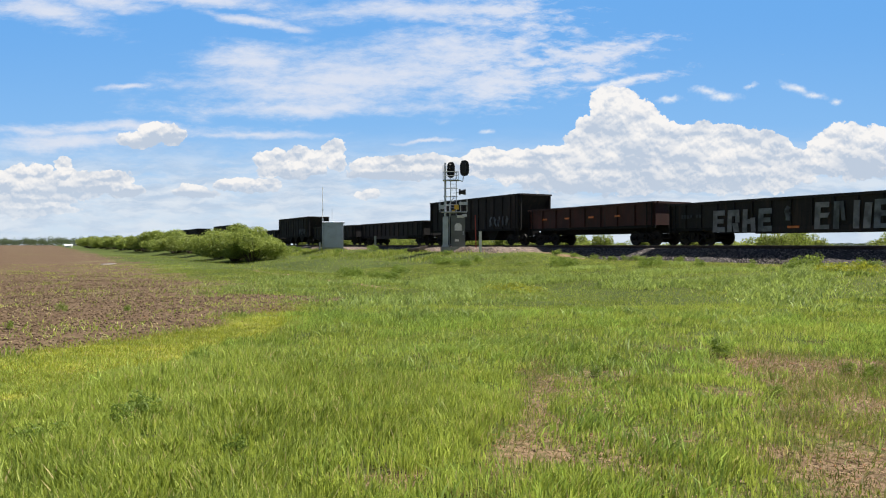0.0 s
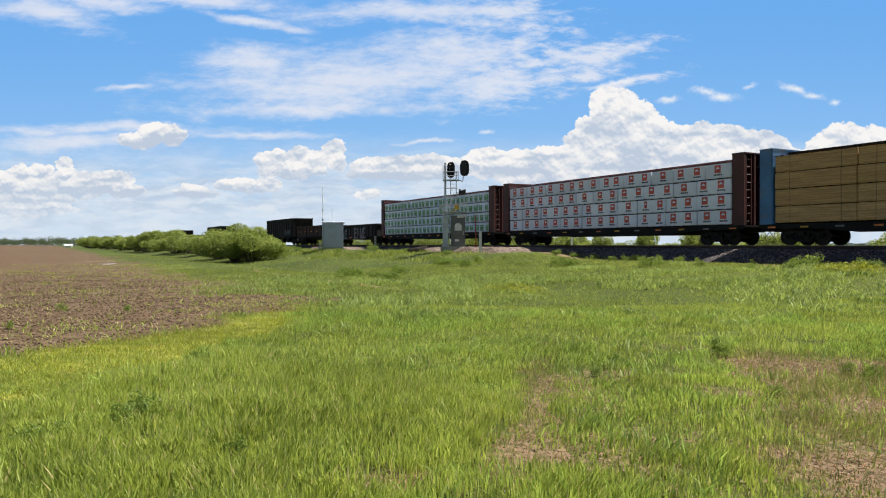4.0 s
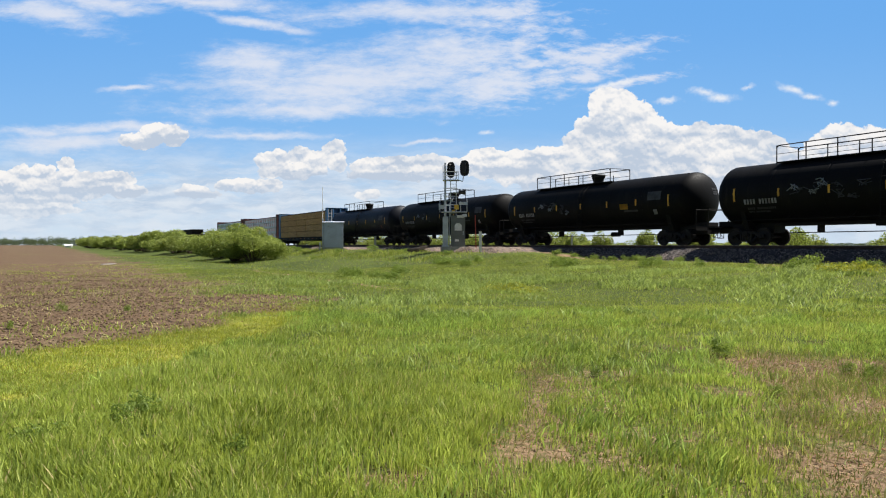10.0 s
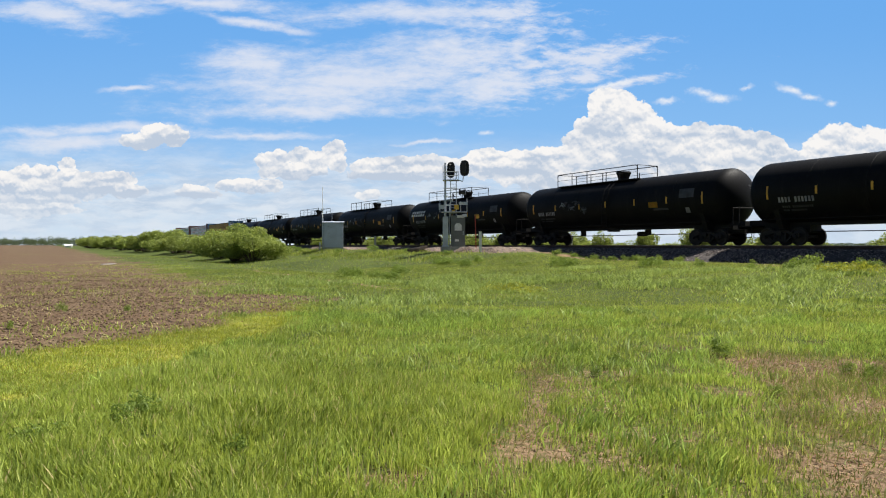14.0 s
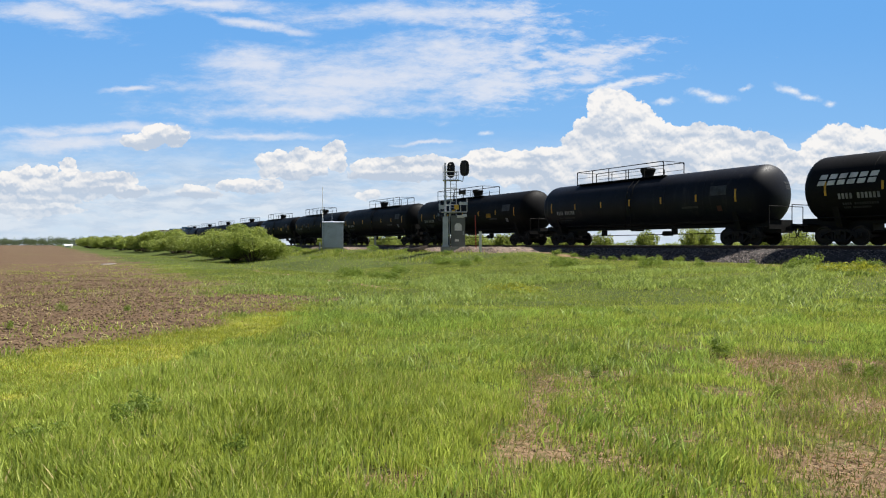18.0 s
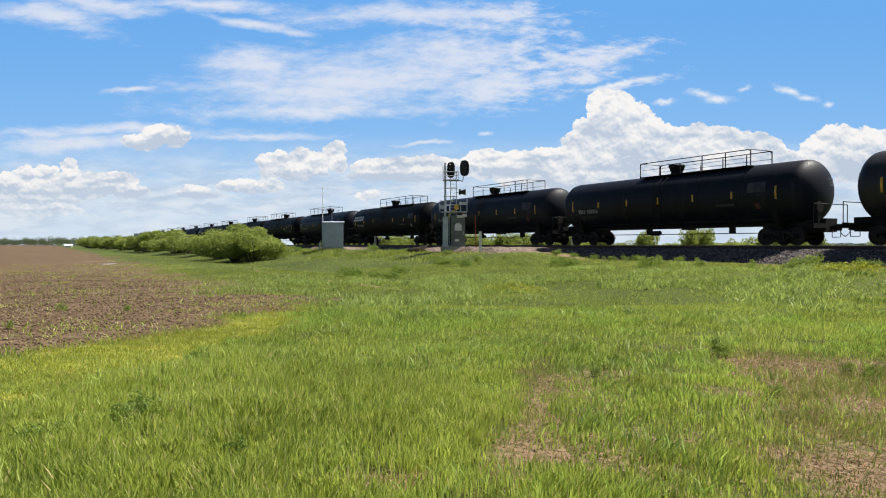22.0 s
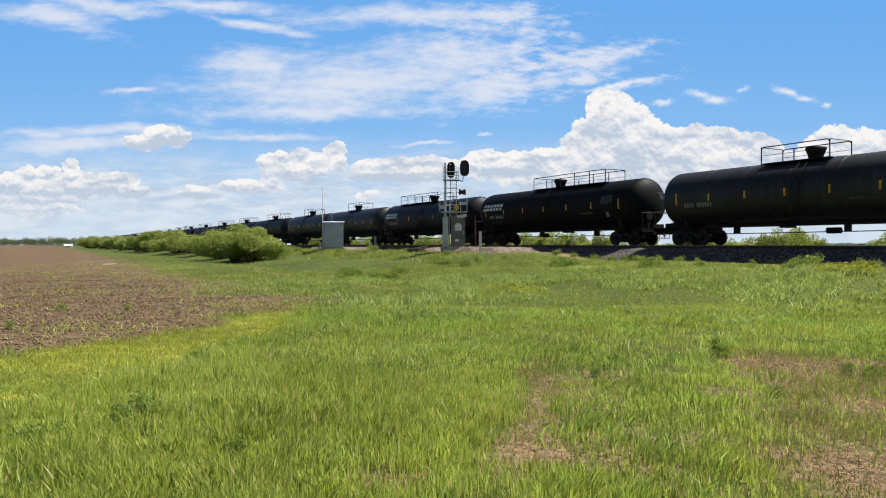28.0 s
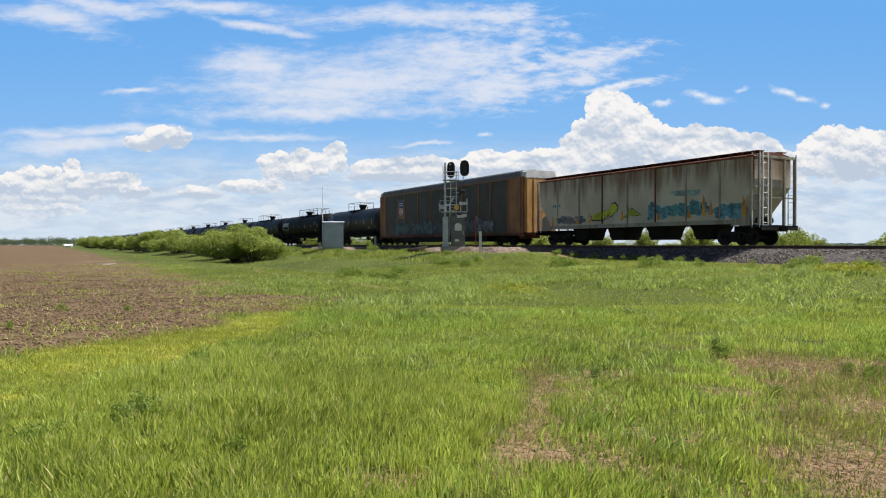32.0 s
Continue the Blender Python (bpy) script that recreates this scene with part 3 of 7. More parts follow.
def ground_material():
    m, nt, b = shader("ground_soil_and_grass")
    pos = nt.nodes.new("ShaderNodeNewGeometry").outputs["Position"]
    big, mid, fine = noise_at(nt, pos, 0.12, 4), noise_at(nt, pos, 1.3, 5), noise_at(nt, pos, 11, 5, 0.7)
    turf = mixed(nt, ramp(nt, big, 0.3, 0.7), (0.045, 0.066, 0.012), (0.085, 0.112, 0.019))
    turf = mixed(nt, ramp(nt, mid, 0.45, 0.75, 0, 0.5), turf, (0.075, 0.07, 0.028))
    turf = mixed(nt, ramp(nt, fine, 0.5, 0.75, 0, 0.5), turf, (0.14, 0.12, 0.055))
    soil = mixed(nt, ramp(nt, mid, 0.3, 0.7), (0.118, 0.079, 0.045), (0.185, 0.127, 0.075))
    soil = mixed(nt, ramp(nt, fine, 0.42, 0.68, 0, 0.75), soil, (0.075, 0.046, 0.027))
    clod = noise_at(nt, pos, 1.6, 6, 0.8)
    soil = mixed(nt, ramp(nt, clod, 0.5, 0.6, 0, 0.8), soil, (0.072, 0.044, 0.026))
    soil = mixed(nt, ramp(nt, noise_at(nt, pos, 2.6, 5, 0.8), 0.58, 0.66, 0, 0.6), soil, (0.30, 0.21, 0.13))
    soil = mixed(nt, ramp(nt, noise_at(nt, pos, 19, 3), 0.63, 0.7, 0, 0.6), soil, (0.38, 0.28, 0.175))
    soil = mixed(nt, ramp(nt, noise_at(nt, pos, 4.6, 5, 0.75), 0.47, 0.56, 0, 0.65), soil, (0.065, 0.038, 0.022))
    soil = mixed(nt, ramp(nt, noise_at(nt, pos, 6.3, 4, 0.7), 0.58, 0.64, 0, 0.7), soil, (0.28, 0.19, 0.115))
    soil = mixed(nt, ramp(nt, noise_at(nt, stretched(nt, pos, (0.25, 0.06, 1)), 1.0, 4), 0.55, 0.75, 0, 0.5), soil, (0.19, 0.20, 0.07))
    clay = mixed(nt, ramp(nt, fine, 0.3, 0.7), (0.12, 0.078, 0.045), (0.29, 0.197, 0.118))
    fa = nt.nodes.new("ShaderNodeAttribute")
    fa.attribute_name = "field"
    ba = nt.nodes.new("ShaderNodeAttribute")
    ba.attribute_name = "bare"
    ya = nt.nodes.new("ShaderNodeAttribute")
    ya.attribute_name = "fringe"
    edge = maths(nt, "ADD", ba.outputs["Fac"], maths(nt, "MULTIPLY", maths(nt, "SUBTRACT", fine, 0.5), 0.9))
    turf = mixed(nt, maths(nt, "MULTIPLY", ya.outputs["Fac"], ramp(nt, mid, 0.25, 0.6)), turf, (0.28, 0.28, 0.04))
    col = mixed(nt, ramp(nt, edge, 0.2, 0.55), turf, clay)
    tilled = maths(nt, "ADD", fa.outputs["Fac"], maths(nt, "MULTIPLY", maths(nt, "SUBTRACT", mid, 0.5), 0.8))
    col = mixed(nt, ramp(nt, tilled, 0.3, 0.7), col, soil)
    nt.links.new(col, b.inputs["Base Color"])
    b.inputs["Roughness"].default_value = 0.95
    b.inputs["Specular IOR Level"].default_value = 0.15
    relief(nt, b, maths(nt, "ADD", fine, mid), 0.5, 0.04)
    return m


def build_ground():
    ang = np.concatenate([np.arange(48, 132, 0.4), np.arange(132, 408, 3.0)])
    rad = np.concatenate([[0.0], 1.2 * 1.03 ** np.arange(0, 276)])
    rad[-1] = 4300
    a, r = np.meshgrid(np.radians(ang), rad)
    x, y = r * np.cos(a), r * np.sin(a)
    z = lie(x, y)
    n, k = len(rad), len(ang)
    i, j = np.meshgrid(np.arange(n - 1), np.arange(k), indexing="ij")
    q = np.stack([i * k + j, (i + 1) * k + j, (i + 1) * k + (j + 1) % k, i * k + (j + 1) % k], -1).reshape(-1, 4)
    me = quick_mesh("ground", np.stack([x, y, z], -1).reshape(-1, 3), q, ground_material())
    xs, ys = x.ravel(), y.ravel()
    f = field_at(xs, ys)
    p = xs * CA + ys * SA
    fringe = 0.8 * fringe_at(xs, ys)
    for name, values in (("field", f), ("bare", bare_at(xs, ys)), ("fringe", fringe)):
        at = me.attributes.new(name, "FLOAT", "POINT")
        at.data.foreach_set("value", values.astype(np.float32))
    me.shade_smooth()
    tagged(new("ground", me), "flat prairie with green grass and a tilled brown field", "ground", kind="structure")


build_ground()


# ---- ballast, ties, rails ----
def gravel_material(name, a, b_, c):
    m, nt, b = shader(name)
    pos = nt.nodes.new("ShaderNodeNewGeometry").outputs["Position"]
    vo = node(nt, "ShaderNodeTexVoronoi", Scale=9.0)
    nt.links.new(pos, vo.inputs["Vector"])
    tone = noise_at(nt, vo.outputs["Position"], 40, 1)
    col = mixed(nt, ramp(nt, tone, 0.35, 0.65), a, b_)
    col = mixed(nt, ramp(nt, noise_at(nt, pos, 0.8, 4), 0.4, 0.7, 0, 0.5), col, c)
    # shade in the gaps between stones, painted as near-black towards each cell's rim
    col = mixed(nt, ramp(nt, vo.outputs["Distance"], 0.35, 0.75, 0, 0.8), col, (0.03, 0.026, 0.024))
    nt.links.new(col, b.inputs["Base Color"])
    b.inputs["Roughness"].default_value = 0.9
    relief(nt, b, maths(nt, "SUBTRACT", 1.0, vo.outputs["Distance"]), 1.0, 0.05)
    return m


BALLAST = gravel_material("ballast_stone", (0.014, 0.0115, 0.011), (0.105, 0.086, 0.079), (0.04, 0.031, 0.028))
PAD_GRAVEL = gravel_material("pad_gravel", (0.13, 0.085, 0.062), (0.35, 0.26, 0.205), (0.21, 0.15, 0.105))


def strip(name, profile, s_values, material, jitter, label, category, kind="structure"):
    """A bank along the line: (p, height) profile carried over the stretch."""
    k = len(profile)
    rng = np.random.default_rng(5)
    prof = np.array(profile)
    v = []
    for s in s_values:
        p = prof[:, 0] + rng.normal(0, jitter, k) + 0.12 * math.sin(s * 0.9) * (prof[:, 1] < RAIL_Z - 0.5)
        z = prof[:, 1] + rng.normal(0, jitter * 0.25, k)
        v.append(np.stack([p * CA - s * SA, p * SA + s * CA, z], -1))
    n = len(s_values)
    i, j = np.meshgrid(np.arange(n - 1), np.arange(k - 1), indexing="ij")
    q = np.stack([i * k + j, i * k + j + 1, (i + 1) * k + j + 1, (i + 1) * k + j], -1).reshape(-1, 4)
    ob = new(name, quick_mesh(name, np.concatenate(v), q, material))
    ob.data.shade_smooth()
    return tagged(ob, label, category, kind=kind)


line_steps = np.concatenate([np.arange(-150, 110, 0.4), np.arange(110, 1500, 6.0)])
T, B = TRACK, RAIL_Z
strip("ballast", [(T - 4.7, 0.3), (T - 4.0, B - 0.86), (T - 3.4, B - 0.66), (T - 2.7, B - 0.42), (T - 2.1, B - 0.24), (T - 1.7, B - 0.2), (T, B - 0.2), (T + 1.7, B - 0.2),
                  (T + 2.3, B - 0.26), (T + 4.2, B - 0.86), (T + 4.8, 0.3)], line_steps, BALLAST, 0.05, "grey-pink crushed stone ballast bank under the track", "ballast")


def ballast_stones():
    """Loose stones that stand out on the near shoulder of the ballast."""
    rng = np.random.default_rng(71)
    n = 26000
    s = rng.uniform(-12, 70, n)
    q = rng.uniform(0, 1, n)
    p = T - 1.8 - 2.5 * q
    top = np.interp(p, [T - 4.7, T - 4.0, T - 3.4, T - 2.7, T - 2.1, T - 1.7], [0.3, B - 0.86, B - 0.66, B - 0.42, B - 0.24, B - 0.2])
    size = 0.04 * rng.uniform(0.6, 1.5, n)
    c = np.stack([p * CA - s * SA, p * SA + s * CA, top + size * 0.2], -1)
    v = c[:, None, :] + rng.uniform(0.6, 1.25, (n, 6, 1)) * size[:, None, None] * np.array([(1, 0, 0), (0, 1, 0), (-1, 0, 0), (0, -1, 0), (0, 0, 0.8), (0, 0, -0.8)])[None]
    f = np.array([(0, 1, 4), (1, 2, 4), (2, 3, 4), (3, 0, 4), (1, 0, 5), (2, 1, 5), (3, 2, 5), (0, 3, 5)])
    m, nt, b = shader("loose_ballast")
    isl = nt.nodes.new("ShaderNodeNewGeometry").outputs["Random Per Island"]
    nt.links.new(mixed(nt, isl, (0.015, 0.0125, 0.012), (0.32, 0.265, 0.245)), b.inputs["Base Color"])
    b.inputs["Roughness"].default_value = 0.85
    me = quick_mesh("ballast_stones", v.reshape(-1, 3), (np.arange(n)[:, None, None] * 6 + f[None]).reshape(-1, 3), m)
    tagged(new("ballast_stones", me), "loose pinkish grey crushed stones", "ballast", kind="stuff")


ballast_stones()


def build_track():
    track = tagged(new("railway_track"), "single railway line on wooden ties in ballast", "track", kind="structure")
    x, y = on_line(TRACK, 0)
    track.matrix_basis = pose(x, y, RAIL_Z, 0, 0, 90 + HEADING)
    foot = [(-0.075, -0.17), (0.075, -0.17), (0.075, -0.155), (0.012, -0.135), (0.012, -0.045), (0.036, -0.036), (0.036, -0.006), (-0.036, -0.006), (-0.036, -0.036),
            (-0.012, -0.045), (-0.012, -0.135), (-0.075, -0.155)]
    for side in (-0.753, 0.753):
        rail = part("rail", Form().prism([(q[0] + side, q[1]) for q in foot], "x", -150, 1500), RAIL_STEEL, track, "rusty steel rail with a bright head")
        part("rail_head", Form().box(-150, 1500, side - 0.034, side + 0.034, -0.0055, 0.0), RAIL_SHINE, rail, "polished running surface")
    tie = Form().box(-0.115, 0.115, -1.3, 1.3, -0.36, -0.171).mesh("tie", 0.012)
    for i in range(260):
        part("tie", tie, TIE_WOOD, track, at=pose(-36 + i * 0.53, random.uniform(-0.03, 0.03), 0, 0, 0, random.uniform(-0.6, 0.6)))
    rest = Form()
    for i in range(2300):
        s = 102 + i * 0.53
        if s < 700:
            rest.box(s - 0.115, s + 0.115, -1.3, 1.3, -0.36, -0.171)
    tagged(part("distant_ties", rest, TIE_WOOD, track), kind="stuff")


build_track()


def gravel_pad(s0, s1, p0, p1, top, name):
    ns, np_ = 110, 50
    s, p = np.meshgrid(np.linspace(s0, s1, ns), np.linspace(p0, p1, np_), indexing="ij")
    ps, pp = s + 1.6 * (lattice(s, p, 2.2, 3) - 0.5), p + 1.9 * (lattice(s, p, 1.6, 4) - 0.5) + 0.5 * (lattice(s, p, 0.5, 6) - 0.5)
    e = np.minimum(np.minimum((ps - s0) / 6.0, (s1 - ps) / 3.2), (pp - p0) / 2.6)
    z = np.minimum(top, 0.35 + (top - 0.35) * np.clip(e, 0, 1.15)) + 0.05 * wobble(s, p, 0.5) + 0.03 * wobble(p, s, 0.21, 2)
    x, y = p * CA - s * SA, p * SA + s * CA
    i, j = np.meshgrid(np.arange(ns - 1), np.arange(np_ - 1), indexing="ij")
    q = np.stack([i * np_ + j, i * np_ + j + 1, (i + 1) * np_ + j + 1, (i + 1) * np_ + j], -1).reshape(-1, 4)
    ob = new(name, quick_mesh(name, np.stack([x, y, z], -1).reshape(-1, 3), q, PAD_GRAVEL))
    ob.data.shade_smooth()
    tagged(ob, "low bank of pinkish gravel beside the track", "gravel pad", kind="structure")


gravel_pad(36.5, 55, 25.2, 32.0, 1.46, "gravel_pad_signal")
gravel_pad(66, 86, 25.0, 32.0, 1.36, "gravel_pad_cabinet")


# ---- grass and plants ----
def blades(name, n, y0, y1, width, tall, material, label, seed, keep, lean=0.42):
    """n grass blades in the wedge of ground before the camera, thinned by keep(x, y); each a bent strip with a point."""
    rng = np.random.default_rng(seed)
    y = np.sqrt(rng.uniform(y0 * y0, y1 * y1, n))
    x = rng.uniform(-0.68, 0.68, n) * y
    ok = rng.uniform(0, 1, n) < keep(x, y)
    x, y = x[ok], y[ok]
    n = len(x)
    clump = 0.45 + 0.5 * lattice(x, y, 0.35, 7) + 0.45 * lattice(x, y, 1.7, 8)
    h = rng.uniform(0.55, 1.25, n) * tall(x, y) * np.clip(clump, 0.45, 1.4)
    w = width * rng.uniform(0.6, 1.3, n) * np.clip(tall(x, y) / 0.22, 0.55, 1.1)
    a = rng.uniform(0, 2 * np.pi, n)
    d = (rng.normal(0.08, 0.5, n) + 0.7 * (lattice(x, y, 0.4, 48) - 0.45)) * lean
    e = (rng.normal(-0.1, 0.5, n) + 0.7 * (lattice(x, y, 0.4, 49) - 0.5)) * lean
    z = lie(x, y) - 0.01
    cx, cy = np.cos(a) * w / 2, np.sin(a) * w / 2
    def at(k, spread, up):
        return np.stack([x + d * h * k + cx * spread, y + e * h * k + cy * spread, z + h * up], -1)
    v = np.stack([at(0, 1, 0), at(0, -1, 0), at(0.3, 0.8, 0.55), at(0.3, -0.8, 0.55), at(1.0, 0, 0.95)], 1).reshape(-1, 3)
    b = np.arange(n)[:, None] * 5
    f = np.concatenate([b + [0, 1, 3], b + [0, 3, 2], b + [2, 3, 4]], 1).reshape(-1, 3)
    return tagged(new(name, quick_mesh(name, v, f, material)), label, "grass", kind="stuff")


def turf_keep(x, y):
    p = x * CA + y * SA
    return np.clip(1 - 1.25 * field_at(x, y), 0, 1) * np.clip(1 - 1.15 * bare_at(x, y), 0.1, 1) * (p < TRACK - 4.6) * lush_at(x, y) ** 1.6 * np.clip(-0.15 + 1.5 * lattice(x, y, 0.5, 9) + 0.35 * lattice(x, y, 0.17, 10) + smooth(16, 24, y), 0.06, 1)


def worn_at(x, y):
    """1 where the turf is trampled short beside the wheel marks."""
    return np.maximum(dirt_side(x, y), 0.7 * wheel_mark(x, y)) * (0.25 + 0.75 * smooth(0.36, 0.6, 0.7 * lattice(x, y, 0.9, 75) + 0.3 * lattice(x, y, 0.25, 76)))


def turf_tall(x, y):
    left = 1 - smooth(-2.5, 1.5, x)
    stand = 0.135 + 0.065 * left * (1 - smooth(8, 14, y)) - 0.04 * smooth(10, 18, y) + 0.03 * smooth(24, 40, y)
    return stand * (1 - 0.5 * bare_at(x, y)) * (0.55 + 0.45 * lush_at(x, y)) * (1 - 0.68 * fringe_at(x, y))


blades("grass_foreground", 250000, 4.0, 9.0, 0.018, turf_tall, GRASS, "tall bright green prairie grass in the sun", 11, lambda x, y: turf_keep(x, y) * (1 - 0.7 * worn_at(x, y)))
blades("grass_middle", 260000, 9.0, 19.0, 0.018, turf_tall, GRASS, "bright green prairie grass", 12, lambda x, y: turf_keep(x, y) * (1 - 0.7 * worn_at(x, y)))
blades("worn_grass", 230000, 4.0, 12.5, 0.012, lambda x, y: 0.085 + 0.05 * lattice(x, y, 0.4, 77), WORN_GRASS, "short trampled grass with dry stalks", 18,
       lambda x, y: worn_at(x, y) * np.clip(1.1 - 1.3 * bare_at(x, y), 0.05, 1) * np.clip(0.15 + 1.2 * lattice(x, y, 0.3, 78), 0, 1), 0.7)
blades("grass_verge", 220000, 19.0, 46.0, 0.026, turf_tall, GRASS_FINE, "green grass below the railway bank", 13, turf_keep)
blades("grass_far", 60000, 46.0, 110.0, 0.06, turf_tall, GRASS_FINE, "green grass along the railway bank", 14, turf_keep)


blades("bank_grass", 220000, 36.0, 95.0, 0.042, lambda x, y: 0.10 + 0.26 * lattice(x, y, 2.1, 85), GRASS_FINE, "rank green grass in tufts on the railway bank", 20,
       lambda x, y: smooth(41, 46, y * CA - x * SA) * smooth(21, 24, x * CA + y * SA) * (1 - smooth(25.6, 27.0, x * CA + y * SA + 0.9 * (lattice(x, y, 1.3, 87) - 0.5))) * smooth(0.35, 0.6, lattice(x, y, 2.1, 85)) * (x > -34), 0.6)
blades("broad_leaf_weeds", 210000, 9.0, 36.0, 0.036, lambda x, y: 0.15 + 0.05 * smooth(8, 20, y), BROAD_LEAF, "broad-leaved green weeds among the grass", 19,
       lambda x, y: turf_keep(x, y) * (1 - worn_at(x, y)) * smooth(0.46, 0.74, 0.65 * lattice(x, y, 2.3, 81) + 0.35 * lattice(x, y, 0.5, 82)) * (1 - fringe_at(x, y)), 1.1)
blades("tuft_leaves", 190000, 4.0, 17.0, 0.02, lambda x, y: 0.13 + 0.05 * lattice(x, y, 0.5, 93), TUFT_LEAF, "rich green broad-bladed grass in tufts", 21,
       lambda x, y: turf_keep(x, y) ** 0.5 * (1 - 0.8 * dirt_side(x, y)) * (1 - 0.8 * wheel_mark(x, y)) * smooth(0.5, 0.68, 0.6 * lattice(x, y, 0.9, 91) + 0.4 * lattice(x, y, 0.25, 92)) * (1 - fringe_at(x, y)) * (1 - field_at(x, y)), 0.75)
blades("low_growth", 240000, 4.0, 15.0, 0.015, lambda x, y: 0.055 + 0 * x, LOW_GROWTH, "low trampled olive growth on bare earth", 17,
       lambda x, y: np.clip(0.9 * bare_at(x, y) + 0.1, 0, 0.45) * (0.2 + 0.9 * lattice(x, y, 0.3, 45)) * (1 - field_at(x, y)), 1.6)


def field_keep(x, y):
    """Sparse low growth in the tilled field, thicker towards its edge."""
    p = x * CA + y * SA
    f = field_at(x, y)
    edge = np.minimum(-5.0 - x, 7.5 - p)
    return (f > 0.25) * (0.05 + 0.9 * np.exp(-np.maximum(edge, 0) / 2.8) * smooth(0.35, 0.6, 0.6 * lattice(x, y, 1.1, 21) + 0.4 * lattice(x, y, 0.35, 23)) + 0.5 * (lattice(x, y, 1.6, 22) > 0.8))


blades("field_sprouts", 170000, 9.0, 60.0, 0.04, lambda x, y: 0.10 + 0 * x, GRASS, "sparse low green growth in the tilled field", 15, field_keep, 1.2)
blades("field_edge_growth", 260000, 7.0, 26.0, 0.016, lambda x, y: 0.075 + 0 * x, YELLOW_WEED, "low yellow-green growth along the field edge", 16,
       lambda x, y: fringe_at(x, y) * np.clip(0.25 + 1.1 * lattice(x, y, 0.5, 73), 0, 1), 0.9)


def scatter_bits(name, n, y0, y1, size, flat, long, material, label, category, keep, seed):
    """Lumps of soil, straw or stone lying on the ground: squashed eight-sided bits."""
    rng = np.random.default_rng(seed)
    y = np.sqrt(rng.uniform(y0 * y0, y1 * y1, n))
    x = rng.uniform(-0.68, 0.68, n) * y
    ok = rng.uniform(0, 1, n) < keep(x, y)
    x, y = x[ok], y[ok]
    n = len(x)
    s = size * rng.uniform(0.5, 1.6, n)
    a = rng.uniform(0, 6.28, n)
    z = lie(x, y) + s * flat * 0.5
    base = np.array([(1, 0, 0), (0, 1, 0), (-1, 0, 0), (0, -1, 0), (0, 0, 1), (0, 0, -1)], float)[None] * rng.uniform(0.6, 1.3, (n, 6, 1))
    base[:, :, 0] *= long
    c, q = np.cos(a)[:, None], np.sin(a)[:, None]
    px, py, pz = base[:, :, 0] * s[:, None], base[:, :, 1] * s[:, None], base[:, :, 2] * s[:, None] * flat
    v = np.stack([x[:, None] + px * c - py * q, y[:, None] + px * q + py * c, z[:, None] + pz], -1).reshape(-1, 3)
    f = np.array([(0, 1, 4), (1, 2, 4), (2, 3, 4), (3, 0, 4), (1, 0, 5), (2, 1, 5), (3, 2, 5), (0, 3, 5)])
    f = (np.arange(n)[:, None, None] * 6 + f[None]).reshape(-1, 3)
    return tagged(new(name, quick_mesh(name, v, f, material)), label, category, kind="stuff")


def crumb_material(name, a, b_, c):
    """Each lump or stalk of its own shade between a and b_, a few of them c."""
    m, nt, b = shader(name)
    isl = nt.nodes.new("ShaderNodeNewGeometry").outputs["Random Per Island"]
    col = mixed(nt, maths(nt, "POWER", isl, 1.6), a, b_)
    nt.links.new(mixed(nt, ramp(nt, isl, 0.86, 0.93), col, c), b.inputs["Base Color"])
    b.inputs["Roughness"].default_value = 0.92
    b.inputs["Specular IOR Level"].default_value = 0.15
    return m


SOIL_CLOD = crumb_material("soil_clod", (0.075, 0.049, 0.029), (0.225, 0.157, 0.094), (0.36, 0.28, 0.18))
STRAW = crumb_material("straw", (0.22, 0.145, 0.08), (0.44, 0.33, 0.19), (0.30, 0.13, 0.06))
scatter_bits("soil_clods", 130000, 9.0, 48.0, 0.025, 0.42, 1.3, SOIL_CLOD, "brown lumps of tilled soil", "soil", lambda x, y: 0.95 * field_at(x, y) ** 2 * (0.3 + lattice(x, y, 1.3, 31)) * (1 - smooth(22, 48, y)), 61)
scatter_bits("straw_bits", 22000, 9.0, 70.0, 0.012, 0.4, 4.0, STRAW, "pale straw bits on tilled soil", "straw", lambda x, y: 0.8 * field_at(x, y) * lattice(x, y, 0.9, 32) * (1 - smooth(30, 68, y)), 62)
scatter_bits("dirt_crumbs", 22000, 4.0, 12.0, 0.010, 0.25, 1.3, SOIL_CLOD, "small dry crumbs on bare earth", "soil", lambda x, y: 1.2 * bare_at(x, y), 63)
scatter_bits("dead_grass", 64000, 4.0, 13.0, 0.005, 0.4, 9.0, STRAW, "dry dead grass lying on bare earth", "dry grass", lambda x, y: np.clip(1.1 * bare_at(x, y) + 0.06 + 0.4 * worn_at(x, y), 0, 1) * (1 - field_at(x, y)), 64)


